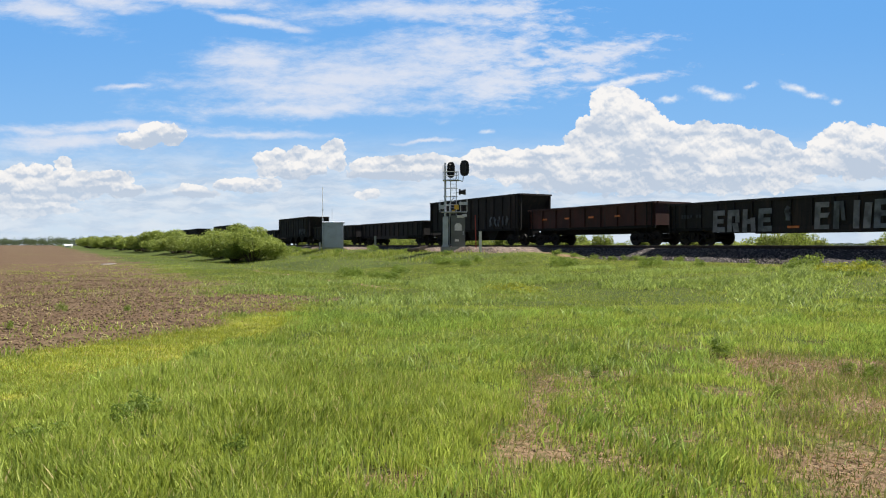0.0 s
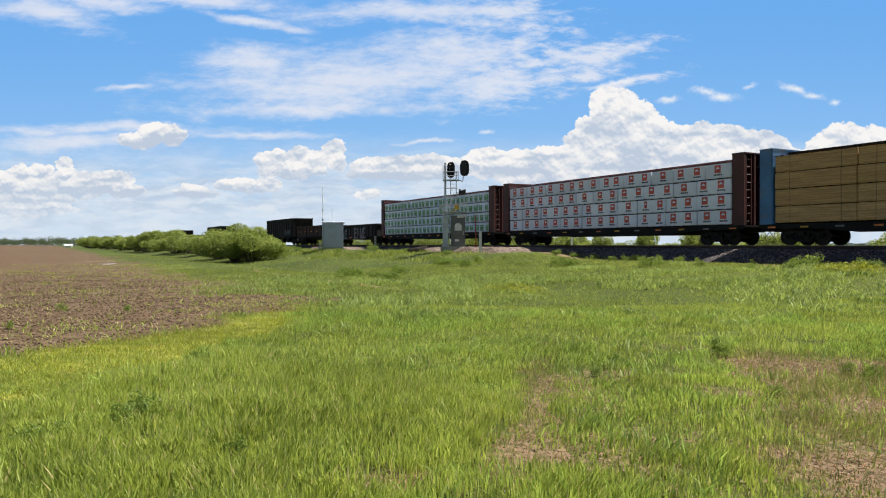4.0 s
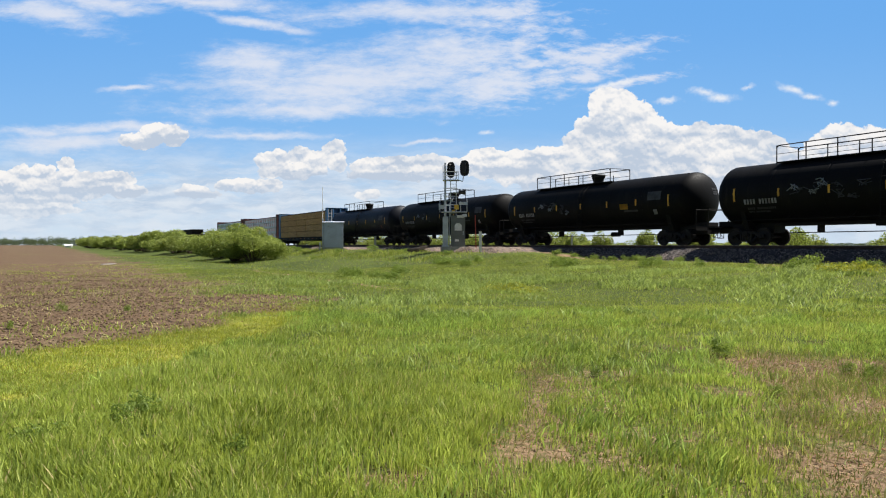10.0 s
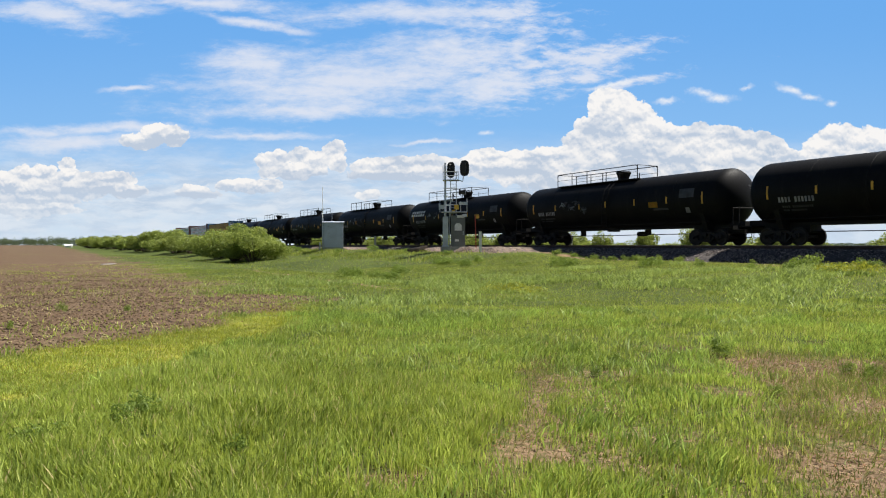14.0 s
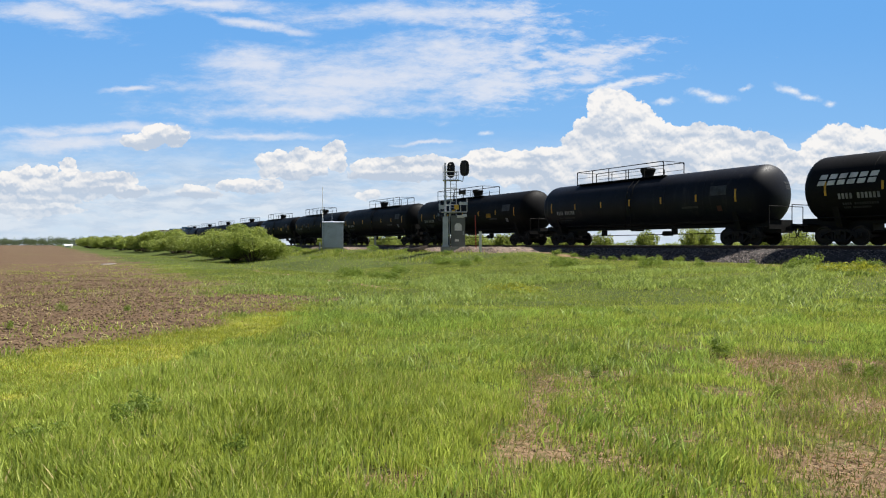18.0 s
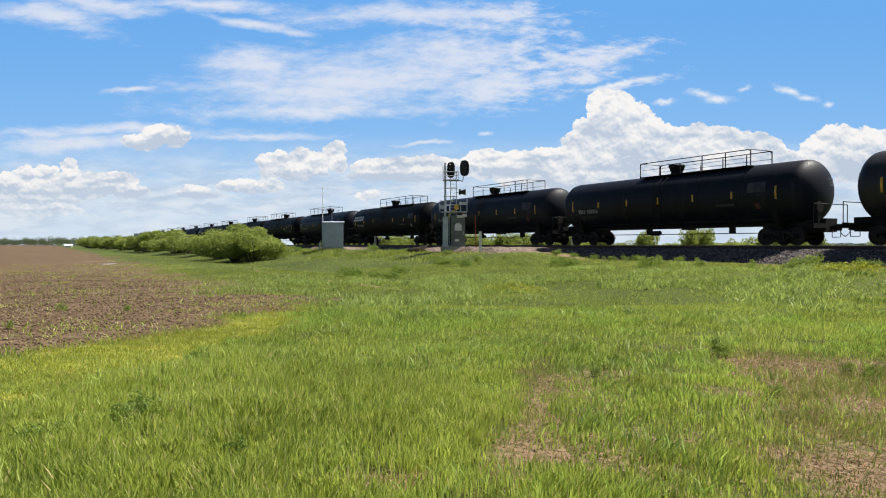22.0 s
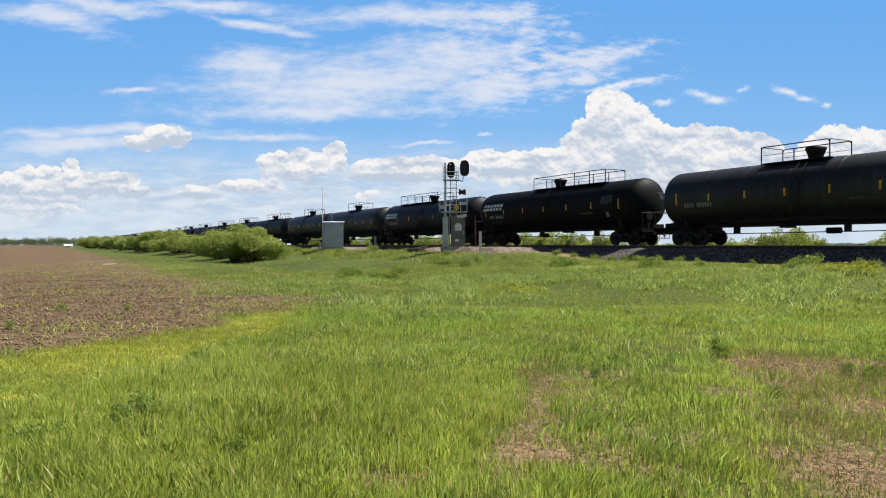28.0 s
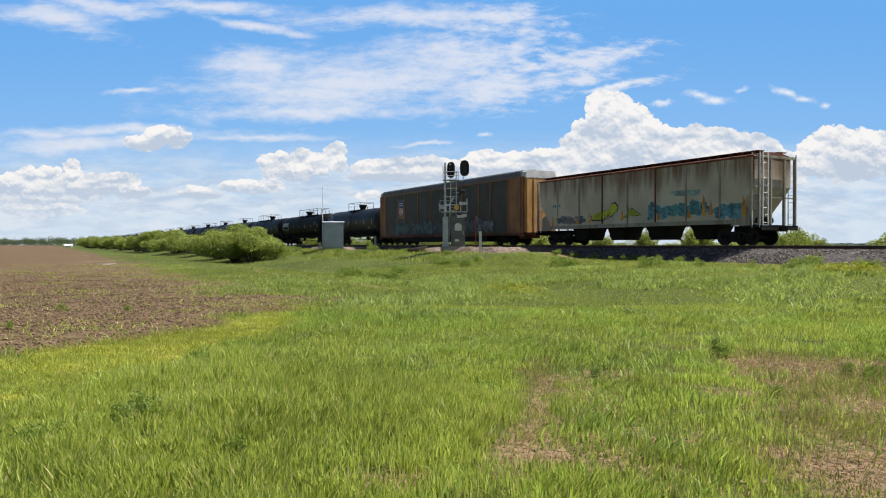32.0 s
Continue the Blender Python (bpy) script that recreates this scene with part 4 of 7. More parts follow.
def leaf_cloud(rng, centres, radii, n, size):
    """Leaf quads spread through and mostly over the skin of lumps."""
    which = rng.integers(0, len(centres), n)
    d = rng.normal(0, 1, (n, 3))
    d /= np.linalg.norm(d, axis=1)[:, None]
    r = rng.uniform(0.55, 1.08, n) ** 0.6
    c = centres[which] + d * radii[which] * r[:, None]
    u = rng.normal(0, 1, (n, 3))
    u /= np.linalg.norm(u, axis=1)[:, None]
    w = np.cross(u, d + rng.normal(0, 0.5, (n, 3)))
    w /= np.linalg.norm(w, axis=1)[:, None] + 1e-6
    s = size * rng.uniform(0.6, 1.4, n)[:, None]
    v = np.stack([c - u * s, c + w * s * 0.45, c + u * s, c - w * s * 0.45], 1)
    v[:, :, 2] = np.maximum(v[:, :, 2], 0.03)
    f = np.arange(n)[:, None] * 4 + np.arange(4)
    return v.reshape(-1, 3), f


def bush_meshes(seed, wide, tall, n, size, material):
    """Crown and stems of one many-stemmed bush."""
    rng = np.random.default_rng(seed)
    k = 26
    a, q = rng.uniform(0, 2 * np.pi, k), np.sqrt(rng.uniform(0, 1, k))
    c = np.stack([np.cos(a) * q * wide * 0.40, np.sin(a) * q * wide * 0.36, tall * (0.25 + 0.5 * rng.uniform(0, 1, k) * (1.1 - 0.6 * q))], -1)
    rad = np.stack([wide * rng.uniform(0.11, 0.2, k), wide * rng.uniform(0.11, 0.2, k), tall * rng.uniform(0.14, 0.24, k)], -1)
    v, f = leaf_cloud(rng, c, rad, n, size)
    crown = quick_mesh("crown", v, f, material)
    stems = Form()
    for i in range(k):
        foot = Vector((c[i][0] * 0.15, c[i][1] * 0.15, -0.1))
        bend = foot.lerp(Vector(c[i]), 0.55) + Vector((0, 0, 0.15 * tall))
        stems.cyl(foot, bend, 0.05, 6, 0.03)
        stems.cyl(bend, Vector(c[i]) + Vector((0, 0, rad[i][2] * 0.5)), 0.03, 5, 0.01)
    return crown, stems.mesh("trunk")


def plant(name, label, category, meshes, x, y, turn, sc, group=""):
    ob = thing(name, label, category, group, pose(x, y, float(lie(np.array(x), np.array(y))) - 0.05, 0, 0, turn))
    part("trunk", meshes[1], BARK, ob)
    part("crown", meshes[0], BUSH_LEAF, ob)
    ob.scale = (sc, sc, sc)
    return ob


def at_view(x, p):
    """Ground place on the line p metres out that shows at view column x (of the 1568 wide picture plan)."""
    y = 1444.0 * p / (x - 88)
    return (x - 784) / 1265 * y, y


big = [bush_meshes(21, 6.4, 4.0, 24000, 0.085, BUSH_LEAF), bush_meshes(22, 6.0, 4.4, 9000, 0.14, BUSH_LEAF), bush_meshes(23, 7.0, 4.6, 9000, 0.14, BUSH_DARK)]
small = [bush_meshes(31, 2.6, 2.0, 4200, 0.065, BUSH_DARK), bush_meshes(32, 3.0, 1.7, 4200, 0.065, BUSH_LEAF)]
BUSH_LABEL = "leafy green willow bush on the grass beside the railway"
for i, (x, p, k, sc) in enumerate([(448, 17.6, 0, 1.15), (418, 17.0, 0, 1.32), (386, 17.2, 0, 1.1), (360, 19, 1, 1.05), (340, 20, 2, 1.2), (324, 21, 1, 1.0), (310, 19, 2, 1.3), (292, 22, 1, 1.75), (276, 19, 1, 1.1), (258, 18.5, 2, 1.2),
                                    (245, 18, 1, 1.5), (230, 19, 2, 1.25), (216, 18, 1, 1.7), (204, 19, 2, 1.5), (192, 18, 1, 1.9), (180, 18, 2, 1.6), (170, 18, 1, 2.1), (161, 17, 2, 1.9), (153, 17, 1, 2.2)]):
    x, y = at_view(x, p)
    ob = plant("bush", BUSH_LABEL, "bush", big[k], x, y, i * 77, sc, "bushes along the railway")
    ob.scale = (sc, sc, sc * (0.88 if i < 3 else (0.72, 0.86, 0.64, 0.8)[i % 4]))
SHRUBS = [(540, 42, 1.5, 1), (575, 43, 1.5, 1), (610, 43, 1.4, 1), (650, 41, 1.3, 1), (685, 42, 1.3, 1), (715, 43, 1.3, 1), (745, 42, 1.2, 1), (790, 42, 1.2, 1), (840, 43, 1.3, 1), (880, 42, 1.1, 1), (905, 42, 1.15, 0.9), (930, 43, 1.2, 1),
          (955, 41, 1.0, 0.9), (980, 43, 1.25, 0.9), (1012, 44, 1.15, 0.9), (1040, 42, 0.75, 1), (1066, 41, 1.0, 0.6), (1098, 44, 0.7, 1), (1144, 42, 1.1, 0.62), (1185, 43, 0.62, 1.2), (1234, 41, 1.2, 0.6), (1262, 43, 0.66, 1.1),
          (1300, 42, 0.66, 1.1), (1338, 43, 0.85, 0.9), (1376, 42, 0.95, 0.9), (1412, 43, 1.15, 0.62), (1436, 44, 0.8, 0.8), (1468, 45, 0.6, 0.9), (1572, 41, 0.75, 0.9), (1620, 42, 0.8, 1),
          (1118, 43, 0.66, 1.3), (1163, 44, 0.6, 1.3), (1210, 43, 0.66, 1.3), (1282, 44, 0.68, 1.2), (1320, 44, 0.72, 1.2), (1356, 43, 0.76, 1.1), (1394, 44, 0.72, 1.1)]
for i, (x, p, sc, wide) in enumerate(SHRUBS):
    x, y = at_view(x, p)
    ob = plant("shrub", "pale green leafy shrub on the far side of the track", "shrub", small[i % 2], x, y, i * 53, sc * 1.3, "shrubs behind the railway")
    ob.scale = (sc * 1.3 * wide, sc * 1.3 * wide, sc * 1.3)


def far_woods():
    rng = np.random.default_rng(44)
    v_all, f_all, base = [], [], 0
    spots = [(x, 900 + 300 * rng.uniform(), rng.uniform(8, 14)) for x in range(-40, 150, 3)] + [(x, 1900, rng.uniform(5, 8)) for x in range(1380, 1700, 4)]
    for x, dist, tall in spots:
        cx = (x - 784) / 1265 * dist
        k = 3
        c = np.stack([cx + rng.normal(0, 4, k), dist + rng.normal(0, 6, k), tall * rng.uniform(0.35, 0.7, k)], -1)
        rad = np.stack([rng.uniform(3, 5.5, k), rng.uniform(3, 5, k), tall * rng.uniform(0.28, 0.42, k)], -1)
        v, f = leaf_cloud(rng, c, rad, 420, 0.6)
        v_all.append(v)
        f_all.append(f + base)
        base += len(v)
    tagged(new("distant_woods", quick_mesh("distant_woods", np.concatenate(v_all), np.concatenate(f_all), FAR_LEAF)), "dark green tree line on the far horizon", "trees", kind="stuff")


far_woods()


def shed_and_puddle():
    x, y = (121 - 784) / 1265 * 500, 500.0
    shed = thing("farm_shed", "small white farm shed on the far edge of the field", "shed", "", pose(x, y, -0.9, 0, 0, 20))
    part("wall", Form().box(-2.2, 2.2, -1.6, 1.6, -0.2, 1.9), POST_WHITE, shed)
    part("roof", Form().prism([(-1.9, 1.9), (1.9, 1.9), (1.1, 2.7), (0, 3.0), (-1.1, 2.7)], "x", -2.4, 2.4), WHITE_STEEL, shed, "rounded pale roof")
    part("door", Form().box(-0.7, 0.7, -1.66, -1.6, -0.1, 1.6), CABINET_GREY, shed)
    m, nt, b = shader("puddle_water")
    # pale base colour stands in for the bright sky mirrored in the water
    b.inputs["Base Color"].default_value = (0.42, 0.39, 0.35, 1)
    b.inputs["Roughness"].default_value = 0.25
    relief(nt, b, noise_at(nt, nt.nodes.new("ShaderNodeTexCoord").outputs["Object"], 3, 3), 0.05, 0.01)
    cx, cy = (192 - 784) / 1265 * 60.5, 60.5
    ring = [(cx + 0.22 * math.cos(w) * (1 + 0.2 * math.sin(3 * w)), cy + 1.5 * math.sin(w) * (1 + 0.2 * math.cos(2 * w))) for w in [2 * math.pi * k / 24 for k in range(24)]]
    level = float(lie(np.array(cx), np.array(cy))) + 0.05
    g = Form().add([(a, b2, level) for a, b2 in ring] + [(a, b2, level - 0.15) for a, b2 in ring], [tuple(range(24))] + [(i, i + 24, (i + 1) % 24 + 24, (i + 1) % 24) for i in range(24)])
    ob = new("water_puddle", g.mesh("water_puddle"))
    ob.data.materials.append(m)
    tagged(ob, "small bright puddle in the tilled field", "puddle", kind="structure")


shed_and_puddle()


# ---- the train: each car stands at its own origin on top of rail, its front to +x, the side by the camera at +y ----
CARS = []                          # (car, place of its middle along the line at the start, turned end for end)
WHEEL_R = 0.46


def wheelset_mesh():
    prof = [(0.0, 0.09), (0.015, 0.14), (0.0, 0.2), (0.03, 0.36), (-0.01, 0.39), (-0.01, WHEEL_R), (0.095, WHEEL_R - 0.004), (0.1, WHEEL_R + 0.025), (0.125, WHEEL_R + 0.025), (0.125, 0.38),
            (0.1, 0.35), (0.11, 0.12)]
    g = Form()
    for side in (-1, 1):
        w = Form().lathe([(side * (0.82 - a), r) for a, r in prof], (0, WHEEL_R), 28)
        g.add(w.v, w.f)
    g.cyl((-1.02, 0, WHEEL_R), (1.02, 0, WHEEL_R), 0.075, 10)
    g.v = [(b, a, z - WHEEL_R) for a, b, z in g.v]
    return g.mesh("wheelset")


def side_frame_mesh():
    g = Form()
    g.prism([(-1.1, 0.40), (-1.12, 0.60), (-0.75, 0.64), (-0.40, 0.76), (0.40, 0.76), (0.75, 0.64), (1.12, 0.60), (1.1, 0.40), (0.98, 0.40), (0.72, 0.50), (0.42, 0.64), (-0.42, 0.64),
             (-0.72, 0.50), (-0.98, 0.40)], "y", -0.07, 0.07)
    g.prism([(-0.70, 0.44), (-0.42, 0.18), (0.42, 0.18), (0.70, 0.44), (0.62, 0.50), (0.40, 0.27), (-0.40, 0.27), (-0.62, 0.50)], "y", -0.08, 0.08)
    for x in (-0.32, 0.32):
        g.box(x - 0.05, x + 0.05, -0.06, 0.06, 0.25, 0.68)
    for x in (-0.89, 0.89):
        g.cyl((x, -0.12, WHEEL_R), (x, 0.14, WHEEL_R), 0.11, 12)
    for x in (-0.17, 0.0, 0.17):
        g.cyl((x, 0, 0.27), (x, 0, 0.52), 0.075, 10)
    return g.mesh("side_frame")


WHEELSET, SIDE_FRAME = wheelset_mesh(), side_frame_mesh()
BOLSTER = Form().box(-0.17, 0.17, -1.15, 1.15, 0.5, 0.72).cyl((0, 0, 0.7), (0, 0, 0.86), 0.2, 14).box(-0.62, -0.55, -0.9, 0.9, 0.34, 0.42).box(0.55, 0.62, -0.9, 0.9, 0.34, 0.42).mesh("truck", 0.012)
COUPLER = (Form().box(-0.62, 0.0, -0.09, 0.09, 0.78, 0.96).prism([(0.0, -0.14), (0.16, -0.16), (0.27, -0.05), (0.2, 0.02), (0.22, 0.1), (0.3, 0.13), (0.16, 0.19), (0.0, 0.14)], "z", 0.73, 1.01)
           .pipe([(0.05, 0.25, 0.8), (0.2, 0.28, 0.55), (0.42, 0.2, 0.42)], 0.022).mesh("coupler", 0.01))


RIGGING = Form().box(-0.42, 0.42, -0.66, 0.66, 0.24, 0.36).box(-0.3, -0.2, -0.66, 0.66, 0.36, 0.62).box(0.2, 0.3, -0.66, 0.66, 0.36, 0.62).mesh("brake_rigging")


def running_gear(car, centres, pull):
    """Two trucks with their wheels, and a coupler at each end."""
    for x in (centres, -centres):
        t = part("truck", BOLSTER, TRUCK_RUST, car, at=pose(x, 0, 0))
        for side in (1.0, -1.0):
            part("side_frame", SIDE_FRAME, TRUCK_RUST, t, at=pose(0, side, 0))
        for a in (0.89, -0.89):
            part("wheelset", WHEELSET, WHEEL_STEEL, t, at=pose(a, 0, WHEEL_R))
        part("brake_rigging", RIGGING, FRAME_BLACK, t)
    for turn in (0, 180):
        part("coupler", COUPLER, TRUCK_RUST, car, at=pose(math.cos(radians(turn)) * (pull - 0.2), 0, 0, 0, 0, turn))


def ladder(x, y, z0, z1, wide=0.42, along="x", step=0.38, r=0.016):
    g = Form()
    ends = [(x - wide / 2, y), (x + wide / 2, y)] if along == "x" else [(x, y - wide / 2), (x, y + wide / 2)]
    for a, b in ends:
        g.box(a - 0.025, a + 0.025, b - 0.025, b + 0.025, z0, z1)
    n = max(2, int((z1 - z0) / step))
    for i in range(n):
        z = z0 + (i + 0.5) * (z1 - z0) / n
        g.cyl((*ends[0], z), (*ends[1], z), r, 6)
    return g


def bars(car, x, z, wide, tall, count, y, material, name="lettering", surf=None, slant=0.0, label="pale worn painted marks"):
    """Unreadable marks: a row of upright bars on a side; surf gives the side's y at a height."""
    g = Form()
    w = wide / count
    for i in range(count):
        if count > 6 and i in (4,):
            continue
        x0 = x - i * w
        zz = [z, z + tall]
        yy = [(surf(q) if surf else y) for q in zz]
        a, b = x0, x0 - w * 0.68
        sl = slant * tall
        g.add([(a, yy[0], zz[0]), (b, yy[0], zz[0]), (b - sl, yy[1], zz[1]), (a - sl, yy[1], zz[1]), (a, yy[0] - 0.03, zz[0]), (b, yy[0] - 0.03, zz[0]), (b - sl, yy[1] - 0.03, zz[1]), (a - sl, yy[1] - 0.03, zz[1])],
              [(0, 1, 2, 3), (0, 4, 5, 1), (1, 5, 6, 2), (2, 6, 7, 3), (3, 7, 4, 0)])
    return part(name, g, material, car, label)


def graffiti(car, y, spots, seed, surf=None):
    """Sprayed letters without meaning: broad bent strokes, or a filled jagged patch where wide: (x, z, half width, half height, material)."""
    rng = random.Random(seed)
    for x, z, rx, rz, material in spots:
        g = Form()

        def plate(pts):
            n = len(pts)
            yy = [surf(q[1]) if surf else y for q in pts]
            g.add([(q[0], b + 0.006, q[1]) for q, b in zip(pts, yy)] + [(q[0], b - 0.02, q[1]) for q, b in zip(pts, yy)],
                  [tuple(range(n))] + [(i, i + n, (i + 1) % n + n, (i + 1) % n) for i in range(n)])

        if rx > 0.5:
            n = 14
            pts = []
            for i in range(n):
                w = 2 * math.pi * i / n
                q = 0.72 + 0.45 * rng.random()
                pts.append((x + rx * q * math.cos(w), z + rz * q * math.sin(w)))
            plate(pts)
        for stroke in range(2):
            k = rng.choice((3, 4))
            path = [(x + rx * rng.uniform(-0.9, 0.9), z + rz * (1.0 - 2.0 * i / (k - 1) if stroke == 0 else rng.uniform(-0.9, 0.9))) for i in range(k)]
            wide = min(rx, rz) * rng.uniform(0.22, 0.36)
            for (a, b), (c, d) in zip(path, path[1:]):
                le = math.hypot(c - a, d - b) + 1e-6
                nx, nz = -(d - b) / le * wide, (c - a) / le * wide
                plate([(a + nx, b + nz), (a - nx, b - nz), (c - nx, d - nz), (c + nx, d + nz)])
        part("graffiti", g, material, car, "sprayed graffiti shape")


def block_glyph(car, x, z, wide, tall, kind, y, material):
    """A fat sprayed block shape made of bars; no letter of any word."""
    g = Form()
    t = wide * 0.3
    def bar(a, b, c, d, lean=0.0):
        g.prism([(x - a * wide, z + c * tall), (x - b * wide, z + c * tall), (x - b * wide - lean, z + d * tall), (x - a * wide - lean, z + d * tall)], "y", y - 0.02, y)
    bar(0.0, 0.34, 0, 1, 0.05)
    if kind in (0, 3):
        bar(0.36, 0.95, 0.0, 0.24)
        bar(0.36, 0.85, 0.4, 0.6)
        bar(0.36, 0.95, 0.76, 1.0)
    elif kind == 1:
        bar(0.36, 0.9, 0.72, 1.0)
        bar(0.62, 0.94, 0.42, 0.72)
        bar(0.5, 0.92, 0.0, 0.4, -0.1)
    elif kind == 2:
        bar(0.36, 0.62, 0.34, 0.56)
        bar(0.64, 0.96, 0.0, 0.62, -0.04)
    elif kind == 4:
        bar(0.36, 0.9, 0.8, 1.0)
        bar(0.2, 0.8, 0.42, 0.6, 0.1)
        bar(0.36, 0.9, 0.0, 0.16)
    elif kind == 5:
        bar(0.5, 0.72, 0.3, 1.0, -0.1)
    else:
        bar(0.55, 0.95, 0.0, 0.9, 0.1)
    part("graffiti", g, material, car, "fat white sprayed shape")


def sprayed_word(car, x, z, letters, wide, tall, y, fill, line, seed, label="faded sprayed graffiti letter"):
    """A row of swollen letters without meaning, from x towards the rear: each a soft-cornered fill with thinner strokes on it."""
    rng = random.Random(seed)
    for k in range(letters):
        g, ink = Form(), Form()
        cx = x - (k + 0.5) * wide + rng.uniform(-0.06, 0.06) * wide
        cz = z + rng.uniform(-0.08, 0.08) * tall
        rx, rz = wide * rng.uniform(0.5, 0.72), tall * rng.uniform(0.36, 0.56)
        lean = rng.uniform(-0.35, 0.45)
        n = 26
        rim = []
        for i in range(n):
            w = 2 * math.pi * i / n
            c, q = math.cos(w), math.sin(w)
            u, v = math.copysign(abs(c) ** 0.7, c), math.copysign(abs(q) ** 0.7, q)
            b = 1 + 0.14 * math.sin(3 * w + seed + k) + 0.1 * math.sin(5 * w + 2 * k) + rng.uniform(-0.16, 0.12)
            rim.append((cx + rx * u * b + lean * rz * v, cz + rz * v * b))
        out = y + 0.004 + 0.0015 * (k % 3)
        g.prism(rim, "y", out - 0.02, out)
        body = part("graffiti", g, rng.choice(fill), car, label)

        t = wide * rng.uniform(0.03, 0.055)
        way, side = [], 1
        for q in range(6):
            way.append((cx + side * rx * rng.uniform(0.15, 0.8) + lean * rz * (q / 2.5 - 1), cz + rz * (q / 2.5 - 1) * 0.85 + rng.uniform(-0.1, 0.1) * rz))
            side = -side if rng.random() < 0.75 else side
        for a, b in way:
            ink.v += [(a + t, out - 0.015, b), (a - t, out - 0.015, b + 0.4 * t), (a + t, out + 0.003, b), (a - t, out + 0.003, b + 0.4 * t)]
        for q in range(5):
            m = 4 * q
            ink.f += [(m + 2, m + 3, m + 7, m + 6), (m, m + 2, m + 6, m + 4), (m + 1, m + 5, m + 7, m + 3)]
        part("graffiti_line", ink, rng.choice(line), body)


def tank_car(label, shell, radius, zc, rails, dome, material, platform_wide=1.1):
    """Tank car; shell: its whole length; rails: front and rear of the top railing; dome: place of the valve housing."""
    car = thing("tank_car", label, "tank car", "cars of the freight train")
    h, e = shell / 2, radius * 0.52
    prof = [(h - e + e * math.sin(w), radius * math.cos(w)) for w in [math.pi / 2 * k / 9 for k in range(9, -1, -1)]]
    prof[0] = (h, 0.04)
    left = [(-x, r) for x, r in reversed(prof)]
    mid = []
    for k in range(1, 6):
        q = h - e - (2 * (h - e)) * k / 6
        mid += [(q + 0.04, radius), (q + 0.03, radius + 0.007), (q - 0.03, radius + 0.007), (q - 0.04, radius)]
    part("tank", Form().lathe(prof + mid + left, (0, zc), 48), material, car)
    top = zc + radius
    g = Form().cyl((dome, 0, top - 0.25), (dome, 0, top + 0.16), 0.36, 24).cyl((dome, 0, top + 0.16), (dome, 0, top + 0.50), 0.36, 24, 0.50).cyl((dome, 0, top + 0.50), (dome, 0, top + 0.58), 0.50, 24, 0.47)
    part("valve_housing", g, FRAME_BLACK, car, "round black valve housing", 0.0)
    g = Form()
    f, r = rails
    g.box(r, f, -platform_wide / 2 - 0.35, -platform_wide / 2, top - 0.1, top - 0.05).box(r, f, platform_wide / 2, platform_wide / 2 + 0.35, top - 0.1, top - 0.05)
    for x in (f - 0.3, r + 0.3, (f + r) / 2):
        g.box(x - 0.04, x + 0.04, -platform_wide / 2 - 0.3, platform_wide / 2 + 0.3, top - 0.16, top - 0.1)
    part("platform", g, FRAME_BLACK, car)
    n = max(2, round((f - r) / 1.7))
    for side in (1, -1):
        y = side * (platform_wide / 2 + 0.33)
        g = Form()
        split = dome - math.copysign(1.0, dome - (f + r) / 2) * 1.1
        hi, lo = 0.80, 0.52
        for k in range(n + 1):
            x = r + (f - r) * k / n
            tall = hi if (x - split) * (dome - split) < 0 or k in (0, n) else lo
            g.cyl((x, y, top - 0.15), (x, y, top + tall), 0.03, 6)
        g.pipe([(f, y, top + hi - 0.1), (f - 0.12, y, top + hi), (r + 0.12, y, top + hi), (r, y, top + hi - 0.1)], 0.028)
        g.pipe([(f, y, top + 0.36), (r, y, top + 0.36)], 0.012)
        part("railing", g, FRAME_BLACK, car)
    for x in (f, r):
        g = Form()
        for y in (-platform_wide / 2 - 0.33, platform_wide / 2 + 0.33):
            g.cyl((x, y, top - 0.1), (x, y, top + 0.80), 0.02, 6)
        g.pipe([(x, -platform_wide / 2 - 0.33, top + 0.80), (x, platform_wide / 2 + 0.33, top + 0.80)], 0.02)
        part("end_rail", g, FRAME_BLACK, car)
    side_pts = [(platform_wide / 2 + 0.3, top - 0.1), (radius * 0.92, zc + radius * 0.55), (radius + 0.1, zc), (radius + 0.1, 1.1)]
    for side in (1, -1):
        g = Form()
        for dx in (-0.22, 0.22):
            g.pipe([(dome + dx, side * a, b) for a, b in side_pts], 0.02)
        for k in range(9):
            z = 1.2 + k * (zc - 1.2) / 5 if k < 6 else zc + radius * 0.2 * (k - 5)
            yy = radius + 0.1 if z <= zc else radius + 0.1 - (z - zc) ** 2 * 0.12
            g.cyl((dome - 0.22, side * yy, z), (dome + 0.22, side * yy, z), 0.014, 6)
        part("ladder", g, FRAME_BLACK, car)
        g = Form().pipe([(h - 1.2, side * (radius - 0.03), 1.32), (-h + 1.2, side * (radius - 0.03), 1.32)], 0.02)
        for x in np.linspace(-h + 1.4, h - 1.4, 6):
            g.pipe([(float(x), side * (radius - 0.03), 1.32), (float(x), side * (radius * 0.7), zc - radius * 0.72)], 0.016)
        part("side_handrail", g, FRAME_BLACK, car)
    for end in (1, -1):
        g = Form().box(*sorted((end * (h - 3.2), end * (h + 0.35))), -0.46, 0.46, 0.66, zc - radius + 0.22)
        g.box(*sorted((end * (h - 0.55), end * (h + 0.35))), -1.42, 1.42, 0.98, 1.04)
        g.box(*sorted((end * (h + 0.28), end * (h + 0.35))), -1.42, 1.42, 0.86, 1.08)
        part("draft_sill", g, FRAME_BLACK, car)
